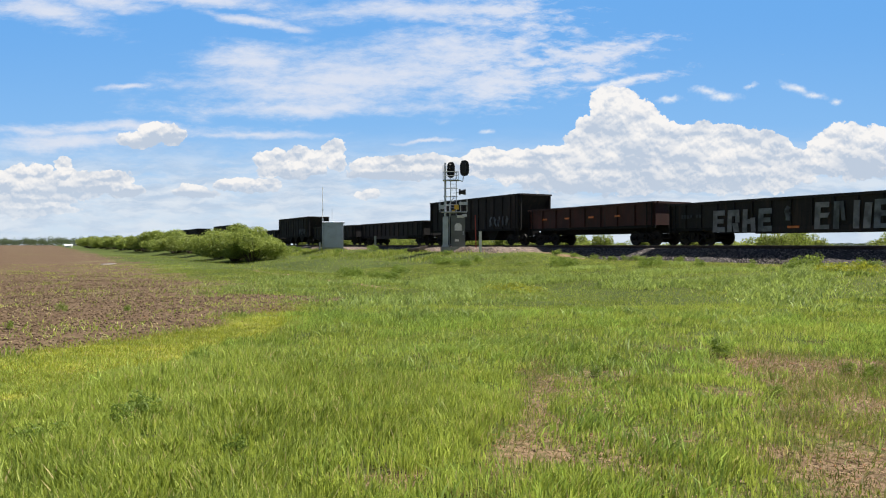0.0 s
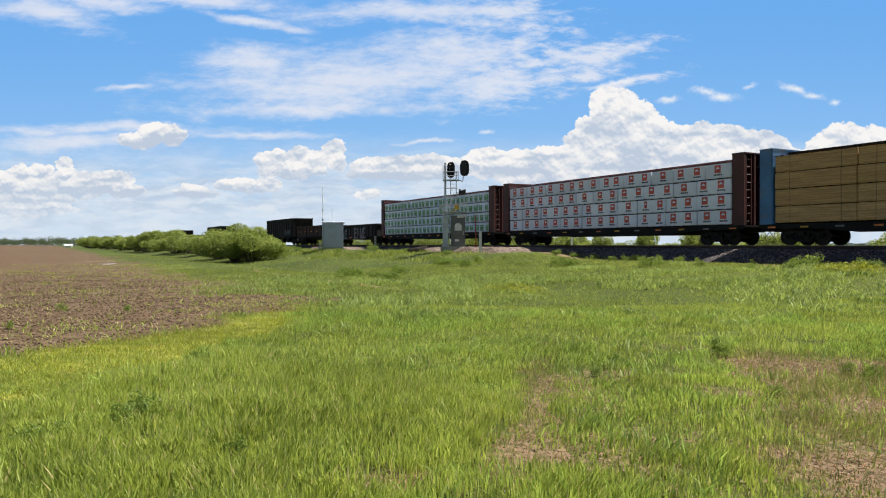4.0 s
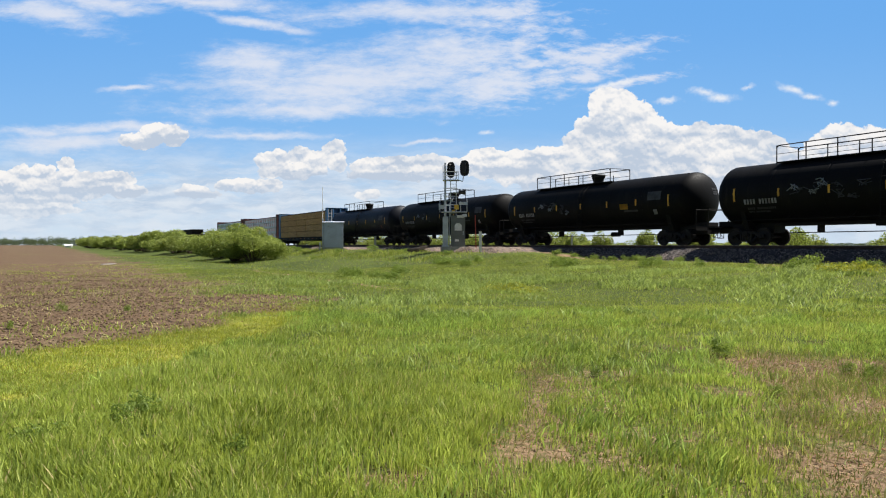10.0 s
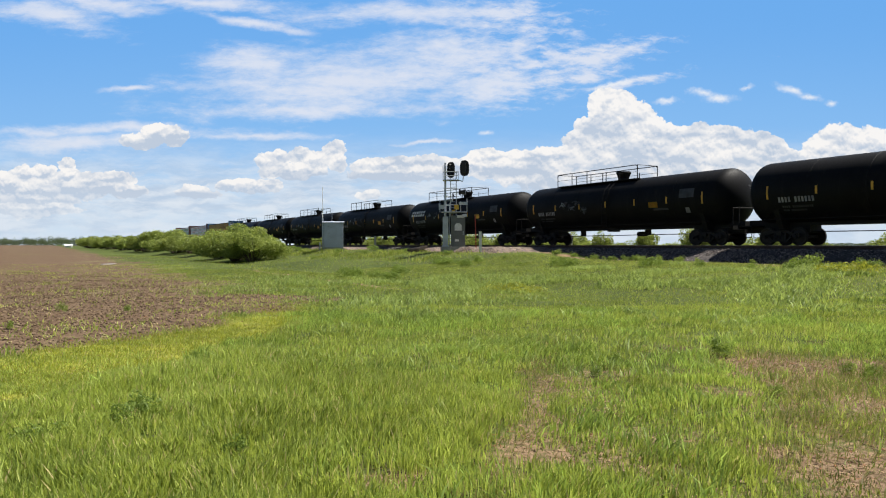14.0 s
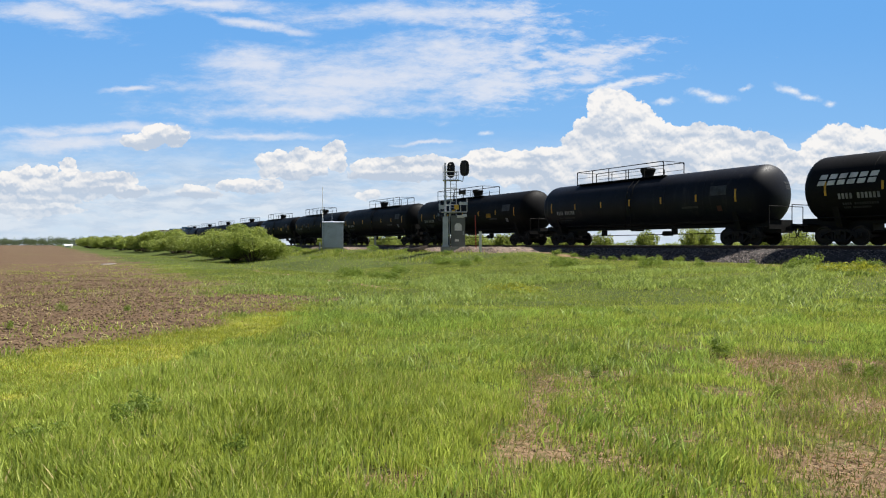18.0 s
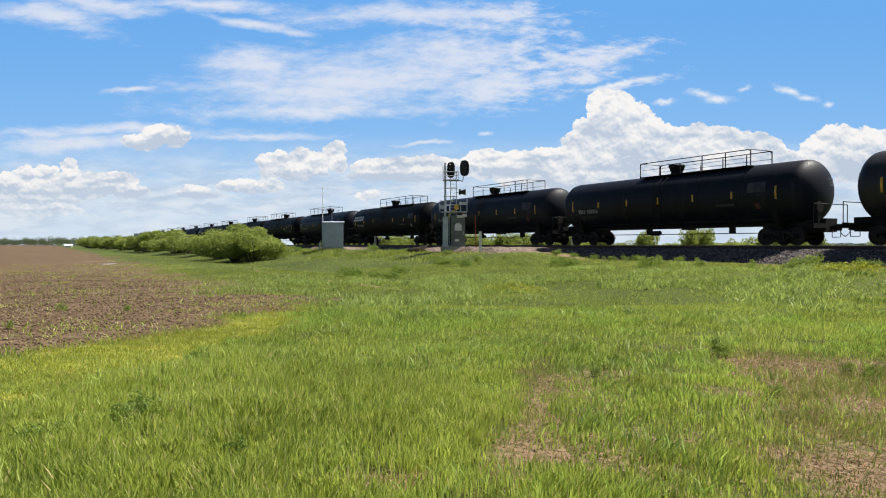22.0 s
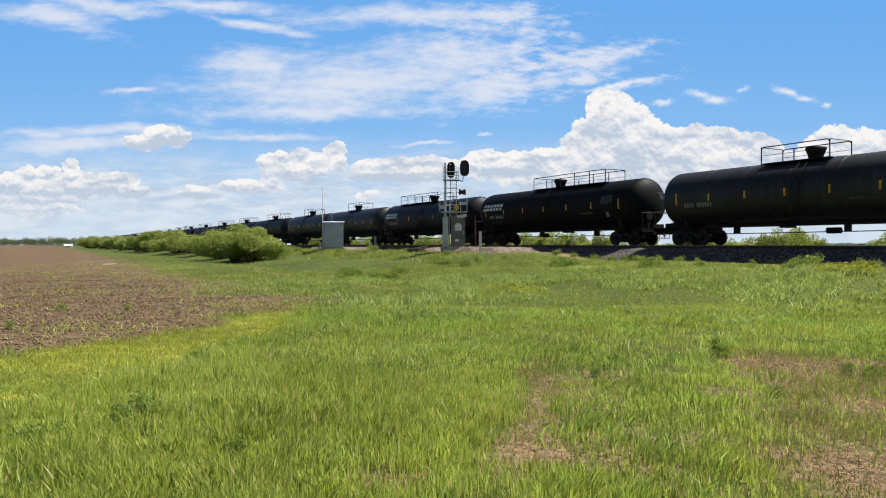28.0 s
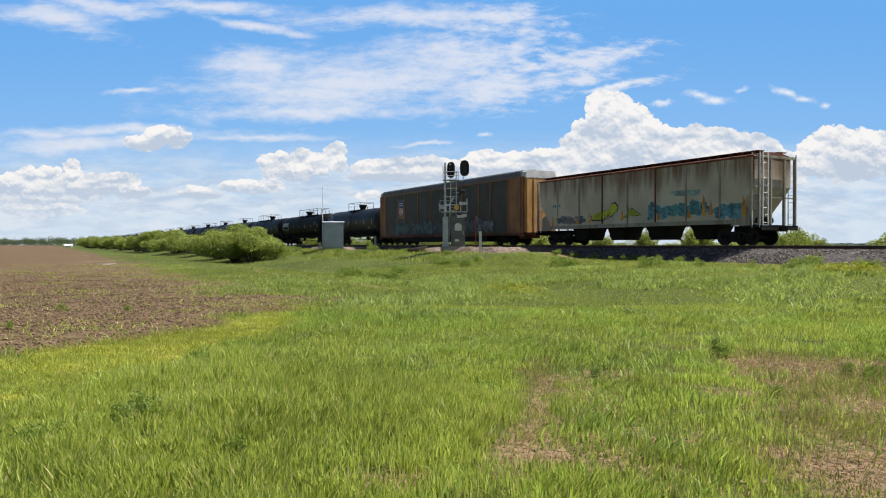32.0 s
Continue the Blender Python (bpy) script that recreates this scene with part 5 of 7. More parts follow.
        sa = [(radius * math.sin(w) * 0.985, zc - radius * math.cos(w) * 0.985) for w in np.linspace(-1.05, 1.05, 13)]
        g = Form().prism([(float(a), float(b)) for a, b in sa] + [(0.95, 0.86), (-0.95, 0.86)], "x", end * (h - 1.9) - 0.16, end * (h - 1.9) + 0.16)
        part("saddle", g, FRAME_BLACK, car)
        g = Form()
        for y in (-1.38, 1.38):
            g.pipe([(end * (h + 0.3), y, 1.0), (end * (h + 0.3), y, 2.05)], 0.022)
            g.pipe([(end * (h - 0.5), y, 0.98), (end * (h - 0.5), y, 0.42), (end * (h - 0.05), y, 0.42), (end * (h - 0.05), y, 0.98)], 0.018)
        g.pipe([(end * (h + 0.3), -1.38, 2.05), (end * (h + 0.3), 1.38, 2.05)], 0.022)
        part("end_railing", g, FRAME_BLACK, car)
    g = Form().cyl((-h - 0.05, 0.55, 1.9), (-h - 0.12, 0.55, 1.9), 0.27, 18).box(-h - 0.08, -h + 0.1, 0.45, 0.65, 1.05, 1.95)
    part("brake_wheel", g, FRAME_BLACK, car)
    g = Form().pipe([(h - 3, 0.25, 0.7), (-h + 3, 0.25, 0.66)], 0.025).cyl((1.6, 0.5, 0.75), (0.9, 0.5, 0.75), 0.16, 12).box(-1.2, -0.7, -0.35, 0.35, 0.92, zc - radius + 0.05).box(2.2, 2.35, -0.2, 0.2, 0.66, zc - radius + 0.1).box(-4.2, -4.05, -0.2, 0.2, 0.66, zc - radius + 0.1)
    part("underbody_rigging", g, FRAME_BLACK, car)
    g = Form().prism([(-h + 3.0, zc - radius + 0.06), (h - 3.0, zc - radius + 0.06), (h - 3.3, zc - radius - 0.10), (-h + 3.3, zc - radius - 0.10)], "y", -0.45, 0.45)
    part("bottom_skid", g, FRAME_BLACK, car)
    curve = lambda z: math.sqrt(max(0.0, radius ** 2 - (z - zc) ** 2)) + 0.012

    def wrapped(x0, x1, z0, z1, name, mat, label, side, steps=3):
        """A thin plate that follows the round side."""
        g = Form()
        zz = [z0 + (z1 - z0) * k / steps for k in range(steps + 1)]
        for a, b in zip(zz, zz[1:]):
            ya, yb = side * curve(a), side * curve(b)
            ia, ib = side * (curve(a) - 0.03), side * (curve(b) - 0.03)
            g.add([(x0, ya, a), (x1, ya, a), (x1, yb, b), (x0, yb, b), (x0, ia, a), (x1, ia, a), (x1, ib, b), (x0, ib, b)], [(0, 1, 2, 3), (0, 3, 7, 4), (1, 5, 6, 2), (0, 4, 5, 1), (3, 2, 6, 7)])
        return part(name, g, mat, car, label)

    for side in (1, -1):
        for k in range(7):
            x = h - 1.6 - k * (shell - 3.2) / 6
            tall = 0.34 if k in (0, 6) else 0.2
            wrapped(x - 0.055, x + 0.055, zc - 0.05 - tall, zc - 0.05 + tall, "reflective_stripe", YELLOW_TAPE, "vertical yellow reflective stripe", side)
        lead = side * h
        for k, (off, z0, wide, tall, mat) in enumerate([(2.2, zc - 0.58, 2.0, 0.26, FADED_MARK), (2.35, zc - 0.86, 1.7, 0.11, DIM_MARK), (2.35, zc - 1.02, 1.3, 0.09, DIM_MARK)]):
            n = 11 if k == 0 else 15
            g = Form()
            for q in range(n):
                if q == 4:
                    continue
                a = lead - side * (off + q * wide / n)
                b = a - side * wide / n * 0.66
                y0, y1 = side * curve(z0), side * curve(z0 + tall)
                g.add([(a, y0, z0), (b, y0, z0), (b, y1, z0 + tall), (a, y1, z0 + tall)], [(0, 1, 2, 3)])
            part("lettering", g, mat, car, "worn pale painted marks")
        rear = -side * h
        wrapped(*sorted((rear + side * 2.2, rear + side * 3.3)), zc + 0.02, zc + 0.55, "data_panel", DIM_MARK, "faded grey stencil panel", side)
        wrapped(*sorted((rear + side * 4.2, rear + side * 5.4)), zc - 0.62, zc - 0.5, "lettering", DIM_MARK, "worn pale painted marks", side)
        wrapped(*sorted((rear + side * 2.6, rear + side * 2.9)), zc - 0.85, zc - 0.55, "placard", BULKHEAD_BROWN if material is TANK_BLUE else FADED_MARK, "small hazard placard", side)
    g = Form()
    for end in (1, -1):
        for k, (yy, zz, ww) in enumerate([(0.55, zc + 0.55, 0.5), (0.62, zc + 0.38, 0.36), (0.6, zc + 0.25, 0.42)]):
            rr = math.hypot(yy, zz - zc)
            xx = end * (h - e + e * math.sqrt(max(0, 1 - (rr / radius) ** 2)) + 0.012)
            for q in range(6):
                y0 = end * (yy - ww / 2 + q * ww / 6)
                g.add([(xx, y0, zz), (xx, y0 + end * ww / 9, zz), (xx, y0 + end * ww / 9, zz + 0.1), (xx, y0, zz + 0.1)], [(0, 1, 2, 3)])
    part("end_lettering", g, FADED_MARK, car, "small pale marks on the round ends")
    running_gear(car, h - 1.9, h + 0.72)
    return car


def ribbed_open_car(name, label, category, length, top, bottom, ribs, material, end_slope=0.0, group="cars of the freight train", outward=0.0):
    """Gondola or open hopper: thick walls round an open top, posts outside, sill below."""
    car = thing(name, label, category, group)
    h = length / 2 - 0.6
    w = 1.46
    for side in (1, -1):
        part("side_wall", Form().box(-h, h, *sorted((side * (w - 0.09), side * w)), bottom, top), material, car)
    for end in (1, -1):
        g = Form()
        if end_slope:
            g.prism([(end * h, top), (end * (h - 0.08), top), (end * (h - end_slope - 0.08), bottom), (end * (h - end_slope), bottom)], "y", -w + 0.09, w - 0.09)
        else:
            g.box(*sorted((end * h, end * (h - 0.09))), -w + 0.09, w - 0.09, bottom, top)
        part("end_wall", g, material, car)
    part("floor", Form().box(-h + end_slope + 0.1, h - end_slope - 0.1, -w + 0.1, w - 0.1, bottom, bottom + 0.08), FRAME_BLACK, car)
    if end_slope:
        for x in (-h * 0.36, h * 0.05, h * 0.42):
            part("discharge_chute", Form().prism([(x - 1.15, bottom), (x + 1.15, bottom), (x + 0.35, 0.42), (x - 0.35, 0.42)], "y", -1.0, 1.0), FRAME_BLACK, car)
    rib = Form().box(-0.05, 0.05, 0, 0.09, bottom - 0.05, top - 0.04).mesh("rib", 0.01)
    for k in range(ribs):
        x = -h + 0.15 + (2 * h - 0.3) * k / (ribs - 1)
        part("rib", rib, material, car, at=pose(x, w, 0))
        part("rib", rib, material, car, at=pose(x, -w, 0, 0, 0, 180))
    g = Form().box(-h - 0.02, h + 0.02, w - 0.1, w + 0.11, top - 0.1, top + 0.03).box(-h - 0.02, h + 0.02, -w - 0.11, -w + 0.1, top - 0.1, top + 0.03)
    g.box(h - 0.08, h + 0.1, -w + 0.1, w - 0.1, top - 0.1, top + 0.03).box(-h - 0.1, -h + 0.08, -w + 0.1, w - 0.1, top - 0.1, top + 0.03)
    part("top_rim", g, material, car)
    part("sill", Form().box(-h, h, -0.35, 0.35, 0.75, bottom - 0.002).box(-h, h, w - 0.06, w + 0.06, bottom - 0.18, bottom - 0.004).box(-h, h, -w - 0.06, -w + 0.06, bottom - 0.18, bottom - 0.004), FRAME_BLACK, car)
    for end in (1, -1):
        part("ladder", ladder(end * (h - 0.4), w + 0.13, 0.5, top - 0.05), FRAME_BLACK, car)
    running_gear(car, h - 1.5, h + 0.62)
    return car


def centerbeam_car(label, length, top, frame_material, bundle_material, mark_material, style):
    """Bulkhead flat car loaded with wrapped or raw bundles in four tiers."""
    car = thing("lumber_car", label, "lumber car", "cars of the freight train")
    h = length / 2 - 0.45
    g = Form()
    g.box(-h - 0.1, h + 0.1, -1.45, 1.45, 0.98, 1.08)
    g.box(-h, h, -0.3, 0.3, 0.7, 0.975)
    for y in (1.42, -1.42):
        g.prism([(-h, 0.98), (h, 0.98), (h, 0.86), (h - 3.4, 0.82), (h - 5.2, 0.62), (-h + 5.2, 0.62), (-h + 3.4, 0.82), (-h, 0.86)], "y", y - 0.04, y + 0.04)
    part("deck", g, FRAME_BLACK, car)
    part("center_beam", Form().box(-h + 0.8, h - 0.8, -0.07, 0.07, 1.08, top - 0.2).box(-h + 0.8, h - 0.8, -0.3, 0.3, top - 0.2, top - 0.12), FRAME_BLACK if style == "raw" else frame_material, car)
    for end in (1, -1):
        a, b = sorted((end * (h - 0.75), end * (h - 0.68)))
        wall = part("bulkhead", Form().box(a, b, -1.46, 1.46, 1.08, top), frame_material, car, "", 0.01)
        for y in (-1.46, -0.5, 0.5, 1.32):
            part("bulkhead_post", Form().box(*sorted((end * (h - 0.68), end * (h + 0.02))), y, y + 0.14, 1.08, top - 0.02), frame_material, wall, "", 0.01)
        for k in range(4):
            z = 1.2 + k * (top - 1.5) / 3.4
            part("crossbar", Form().box(*sorted((end * (h - 0.68), end * (h - 0.3))), -1.32, 1.32, z, z + 0.1), WHITE_STEEL if style == "raw" else frame_material, wall, "", 0.008)
        part("bulkhead_cap", Form().box(*sorted((end * (h - 0.78), end * (h + 0.04))), -1.47, 1.47, top - 0.02, top + 0.05), frame_material, wall, "", 0.01)
        part("ladder", ladder(end * (h - 0.02), 1.05, 1.1, top - 0.1, 0.4, "y"), WHITE_STEEL if style == "raw" else frame_material, car)
    inner = 2 * (h - 0.82)
    z0, rows = 1.16, 4
    tall = (top - 0.36 - z0) / rows
    joint = 0.045 if style == "raw" else 0.07
    rng = random.Random(len(label))
    unit = inner / (5 if style == "raw" else 9)
    shares = [1.0] * 5 if style == "raw" else [1.0] * 6 + [0.75] * 2 + [1.5]
    body = {q: Form().box(-q * unit / 2 + 0.015, q * unit / 2 - 0.015, 0.12, 1.38, 0.0, tall - joint).mesh("lumber_pack", 0.03) for q in sorted(set(shares))}
    far = Form().box(-inner / 2, inner / 2, -1.38, -0.12, 0.0, tall - joint).mesh("far_lumber_row", 0.03)
    for r in range(rows):
        z = z0 + r * tall
        part("far_lumber_row", far, bundle_material, car, at=pose(0, 0, z))
        g = Form()
        for k in range(34):
            x = -inner / 2 + (k + 0.5) * inner / 34
            g.box(x - 0.05, x + 0.05, -1.36, 1.37, z - joint + 0.004, z - 0.004)
        part("dunnage", g, DUNNAGE, car)
        rng.shuffle(shares)
        x = -inner / 2
        for share in shares:
            wide = share * unit
            x += wide / 2
            b = part("lumber_pack", body[share], bundle_material, car, at=pose(x + rng.uniform(-0.01, 0.01), rng.uniform(-0.02, 0.05), z))
            x += wide / 2
            if style == "green":
                n = max(2, round(wide / 0.86))
                for q in range(n):
                    o = (q + 0.5) * wide / n - wide / 2 + rng.uniform(-0.06, 0.06)
                    ww = 0.31 * rng.uniform(0.7, 1.05)
                    pr = part("wrap_print", Form().box(o - ww, o + ww, 1.36, 1.387, tall * 0.16, tall * 0.68), mark_material, b, "green printed panel", 0.004)
                    part("wrap_emblem", Form().box(o - ww * 0.5, o + ww * 0.5, 1.37, 1.39, tall * 0.52, tall * 0.58), WRAP_PALE, pr, "thin pale printed bar")
                    part("wrap_caption", Form().box(o - ww * 0.9, o + ww * 0.6, 1.36, 1.386, tall * 0.07, tall * 0.12), SIGNAL_BLACK, pr, "dark printed bar")
            elif style == "red":
                n = max(1, round(wide / 1.2))
                for q in range(n):
                    o = (q + 0.5) * wide / n - wide / 2 + rng.uniform(-0.14, 0.14)
                    lo, hi, ww = tall * 0.34, tall * 0.84, 0.21 * (1 if rng.random() < 0.85 else 0.6)
                    pr = part("wrap_print", Form().box(o - ww, o + ww, 1.36, 1.387, lo, hi), mark_material, b, "red printed square", 0.004)
                    gable = [(o - ww * 0.7, lo + 0.5 * (hi - lo)), (o + ww * 0.7, lo + 0.5 * (hi - lo)), (o + ww * 0.15, lo + 0.78 * (hi - lo)), (o - ww * 0.15, lo + 0.78 * (hi - lo))]
                    part("wrap_emblem", Form().prism(gable, "y", 1.37, 1.39), WRAP_WHITE, pr, "pale gable shape")
                    for a, e in ((-0.28, -0.2), (-0.17, -0.06), (-0.03, 0.06), (0.09, 0.24)):
                        part("wrap_caption", Form().box(o + a, o + e, 1.36, 1.386, tall * 0.17, tall * 0.27), SIGNAL_BLACK, pr, "dark printed bar")
            else:
                for q in (-0.32, 0.3):
                    part("strap", Form().box(q * wide - 0.012, q * wide + 0.012, 1.37, 1.385, 0.0, tall - joint), DUNNAGE, b)
    g = Form()
    for y in (1.3,):
        for k in range(26):
            x = -inner / 2 + (k + 0.5) * inner / 26
            g.box(x - 0.03, x + 0.03, 1.33, 1.45, top - 0.42, top - 0.34)
        g.box(-inner / 2, inner / 2, 1.36, 1.4, top - 0.40, top - 0.37)
    part("tie_down", g, FRAME_BLACK if style == "raw" else frame_material, car)
    for k in range(13):
        x = h - 0.7 - k * (2 * h - 1.4) / 12
        part("reflective_stripe", Form().box(x - 0.22, x + 0.22, 1.46, 1.468, 0.885, 0.965), ORANGE_TAPE if k % 3 == 0 else YELLOW_TAPE if k % 3 == 1 else FADED_MARK, car, "small reflective stripe")
    running_gear(car, h - 2.1, h + 0.42)
    return car


def autorack(length, top):
    car = thing("autorack", "rusty yellow enclosed auto carrier with dull grey side panels and graffiti", "rail car", "cars of the freight train")
    h = length / 2
    w = 1.52
    eave = top - 0.7
    part("underframe", Form().box(-h, h, -w, w, 0.78, 0.98).box(-h + 0.5, h - 0.5, -0.35, 0.35, 0.55, 0.775), RUST, car, "rusty side sill")
    part("low_deck", Form().box(-h + 5.6, h - 5.6, -1.44, 1.44, 0.31, 0.775), FRAME_BLACK, car, "dark low deck between the trucks")
    posts = [0.0, 1.35, 4.5, 6.2, 9.2, 12.1, 14.9, 18.0, 20.8, 22.7, 25.4]
    for side in (1, -1):
        for k, a in enumerate(posts):
            b = posts[k + 1] if k + 1 < len(posts) else length
            x1, x0 = h - a - 0.07, h - b + 0.07
            yellow = k in (0, len(posts) - 1)
            outline = [(w - 0.07, 0.98), (w - 0.014, 0.98), (w - 0.014, eave), (w - 0.07, eave)]
            g = Form().prism([(side * a, b) for a, b in outline], "x", x0, x1)
            part("side_panel", g, RACK_YELLOW if yellow else RACK_PANEL, car, "yellow end panel" if yellow else "perforated grey steel panel")
        for a in posts[1:]:
            part("post", Form().box(h - a - 0.07, h - a + 0.07, side * w - 0.03, side * w + 0.03, 0.98, eave), RACK_YELLOW, car)
        part("top_rail", Form().box(-h, h, side * w - 0.04, side * w + 0.04, eave, eave + 0.1), RACK_YELLOW, car)
    arc = [(w + 0.02, eave + 0.1), (w - 0.01, eave + 0.47), (w - 0.12, eave + 0.56), (0.7, top - 0.04), (0, top)]
    outline = arc + [(-a, b) for a, b in reversed(arc[:-1])]
    part("roof", Form().prism(outline, "x", -h + 0.5, h - 0.5), RACK_ROOF, car, "curved grey metal roof")
    roof_rib = Form()
    for (a, b), (c, d) in zip(outline, outline[1:]):
        roof_rib.add([(-0.03, a, b), (0.03, a, b), (0.03, c, d), (-0.03, c, d), (-0.03, a * 1.012, b + 0.03), (0.03, a * 1.012, b + 0.03), (0.03, c * 1.012, d + 0.03), (-0.03, c * 1.012, d + 0.03)],
                     [(4, 5, 6, 7), (0, 1, 5, 4), (2, 3, 7, 6), (0, 4, 7, 3), (1, 2, 6, 5)])
    rr = roof_rib.mesh("roof_rib")
    for k in range(110):
        part("roof_rib", rr, RACK_ROOF, car, at=pose(-h + 0.7 + k * (length - 1.4) / 109, 0, 0))
    for end in (1, -1):
        g = Form()
        a, b = sorted((end * (h - 0.04), end * (h + 0.16)))
        for y0, y1, ribs in ((-w + 0.06, -0.02, (-1.4, -0.75)), (0.02, w - 0.06, (0.66, 1.3))):
            door = part("end_door", Form().box(a, b, y0, y1, 1.0, eave), DOOR_TAN, car, "tan ribbed end door")
            for y in ribs:
                part("door_rib", Form().box(*sorted((end * (h + 0.16), end * (h + 0.2))), y, y + 0.08, 1.02, eave - 0.02), DOOR_TAN, door)
        g = Form().prism([(w - 0.02, eave + 0.1), (w - 0.1, eave + 0.42), (w - 0.3, top - 0.1), (-w + 0.3, top - 0.1), (-w + 0.1, eave + 0.42), (-w + 0.02, eave + 0.1), (-w + 0.02, eave - 0.02), (w - 0.02, eave - 0.02)], "x", *sorted((end * (h - 0.5), end * (h + 0.18))))
        part("end_cap", g, WHITE_STEEL, car, "whitish sheet above the end doors", 0.02)
        part("ladder", ladder(end * (h - 0.25), w + 0.06, 0.6, eave), RACK_YELLOW, car)
    y = w + 0.034
    part("shield_field", Form().box(h - 6.1, h - 4.6, y - 0.03, y - 0.006, 2.75, 4.75), RACK_YELLOW, car, "yellow field behind the emblem")
    part("emblem", Form().prism([(h - 4.78, 4.6), (h - 5.35, 4.7), (h - 5.92, 4.6), (h - 5.98, 4.3), (h - 5.9, 3.9), (h - 4.8, 3.9), (h - 4.72, 4.3)], "y", y - 0.02, y), SHIELD_BLUE, car, "blue top of a shield emblem")
    part("emblem_bars", Form().box(h - 5.75, h - 4.95, y - 0.02, y + 0.004, 4.34, 4.44).box(h - 5.75, h - 4.95, y - 0.02, y + 0.004, 4.1, 4.2), WHITE_MARK, car, "two pale bars on the emblem")
    for k in range(9):
        lo = 3.05 + 0.02 * (k - 4) ** 2
        part("emblem_stripe", Form().box(h - 4.82 - (k + 1) * 0.118, h - 4.82 - k * 0.118, y - 0.02, y, lo, 3.895), WHITE_MARK if k % 2 else SHIELD_RED, car)
    y = w + 0.036
    sprayed_word(car, h - 4.0, 1.62, 4, 0.78, 1.15, y, [TEAL_HAZE], [TEAL_SPRAY, GREY_HAZE], 3)
    sprayed_word(car, h - 8.1, 1.66, 6, 0.72, 1.2, y, [DIM_HAZE, TEAL_HAZE], [GREY_HAZE, TEAL_SPRAY], 5)
    sprayed_word(car, h - 12.7, 1.7, 4, 0.7, 1.1, y, [DIM_HAZE], [GREY_HAZE, RACK_PANEL], 6)
    for k in range(4):
        block_glyph(car, h - 15.9 - 0.62 * k, 1.2, 0.56, 1.15, (0, 2, 0, 5)[k], y + 0.012, DIM_HAZE if k % 2 else GREY_HAZE)
    sprayed_word(car, h - 18.6, 1.72, 7, 0.66, 1.2, y, [DIM_HAZE, GREY_HAZE], [GREY_SPRAY, TEAL_HAZE], 8)
    running_gear(car, h - 3.6, h + 0.72)
    return car


def covered_hopper(length, top):
    car = thing("covered_hopper", "pale grey covered hopper car streaked with rust and graffiti", "hopper car", "cars of the freight train")
    h = length / 2
    w = 1.5
    eave = top - 0.42
    part("body", Form().prism([(-h, 3.1), (-h, eave), (h, eave), (h, 3.1), (h - 1.45, 1.38), (-h + 1.45, 1.38)], "y", -w, w), HOPPER_SIDE, car, "pale grey steel sides with rust streaks", 0.02)
    arc = [(w + 0.05, eave), (w + 0.05, eave + 0.1), (w * 0.6, eave + 0.25), (0, eave + 0.32)]
    part("roof", Form().prism(arc + [(-a, b) for a, b in reversed(arc[:-1])], "x", -h - 0.02, h + 0.02), RUST, car, "rusty roof")
    g = Form().box(-h + 0.1, h - 0.1, 0.62, 0.66, top - 0.13, top - 0.04).box(-h + 0.1, h - 0.1, -0.66, -0.62, top - 0.13, top - 0.04).box(-h, h, 0.68, 1.18, top - 0.09, top - 0.05).box(-h, h, -1.18, -0.68, top - 0.09, top - 0.05)
    for k in range(26):
        x = -h + 0.3 + k * (length - 0.6) / 25
        g.box(x - 0.03, x + 0.03, -1.2, 1.2, top - 0.2, top - 0.09)
    part("running_board", g, RUST, car, "rusty roof walkway")
    part("hatch", Form().box(-h + 0.8, h - 0.8, -0.4, 0.4, top - 0.15, top), RUST, car, "long roof hatch", 0.02)
    for side in (1, -1):
        part("side_sill", Form().box(-h + 1.3, h - 1.3, side * w - 0.06, side * w + 0.06, 1.16, 1.4), HOPPER_GREY, car)
        for k in range(7):
            x = -h + 2.2 + k * (length - 4.4) / 6
            part("rib", Form().box(x - 0.05, x + 0.05, side * (w + 0.02) - 0.03, side * (w + 0.02) + 0.03, 1.42, eave - 0.02), RUST if k in (2, 4) else HOPPER_GREY, car, bevel=0.01)
        for end in (1, -1):
            part("ladder", ladder(end * (h + 0.1), side * (w - 0.02), 0.95, top - 0.2, 0.46), WHITE_STEEL, car, "pale steel ladder")
    for k in range(4):
        x = -h + 4.0 + k * (length - 8.0) / 3
        g = Form().prism([(x - 1.25, 1.375), (x + 1.25, 1.375), (x + 0.86, 1.1), (x + 0.7, 0.85), (x + 0.6, 0.5), (x - 0.6, 0.5), (x - 0.7, 0.85), (x - 0.86, 1.1)], "y", -0.8, 0.8).box(x - 0.6, x + 0.6, -0.7, 0.7, 0.34, 0.5)
        part("hopper_bay", g, FRAME_BLACK, car)
    for end in (1, -1):
        g = Form().box(*sorted((end * (h - 2.2), end * (h + 0.45))), -0.32, 0.32, 0.74, 1.08)
        g.box(*sorted((end * (h - 0.9), end * (h + 0.45))), -w, w, 0.98, 1.06)
        g.box(*sorted((end * (h + 0.38), end * (h + 0.45))), -w, w, 0.8, 1.06)
        part("end_platform", g, FRAME_BLACK, car)
        for y in (-w + 0.06, -0.55, 0.55, w - 0.06):
            part("end_post", Form().box(*sorted((end * (h + 0.2), end * (h + 0.34))), y - 0.06, y + 0.06, 1.06, eave), HOPPER_GREY, car, bevel=0.01)
        g = Form().box(*sorted((end * (h + 0.2), end * (h + 0.34))), -w, w, eave - 0.06, eave + 0.08)
        part("end_beam", g, HOPPER_GREY, car)
        part("end_rail", Form().box(*sorted((end * (h + 0.22), end * (h + 0.3))), -w, w, 2.5, 2.56), HOPPER_GREY, car)
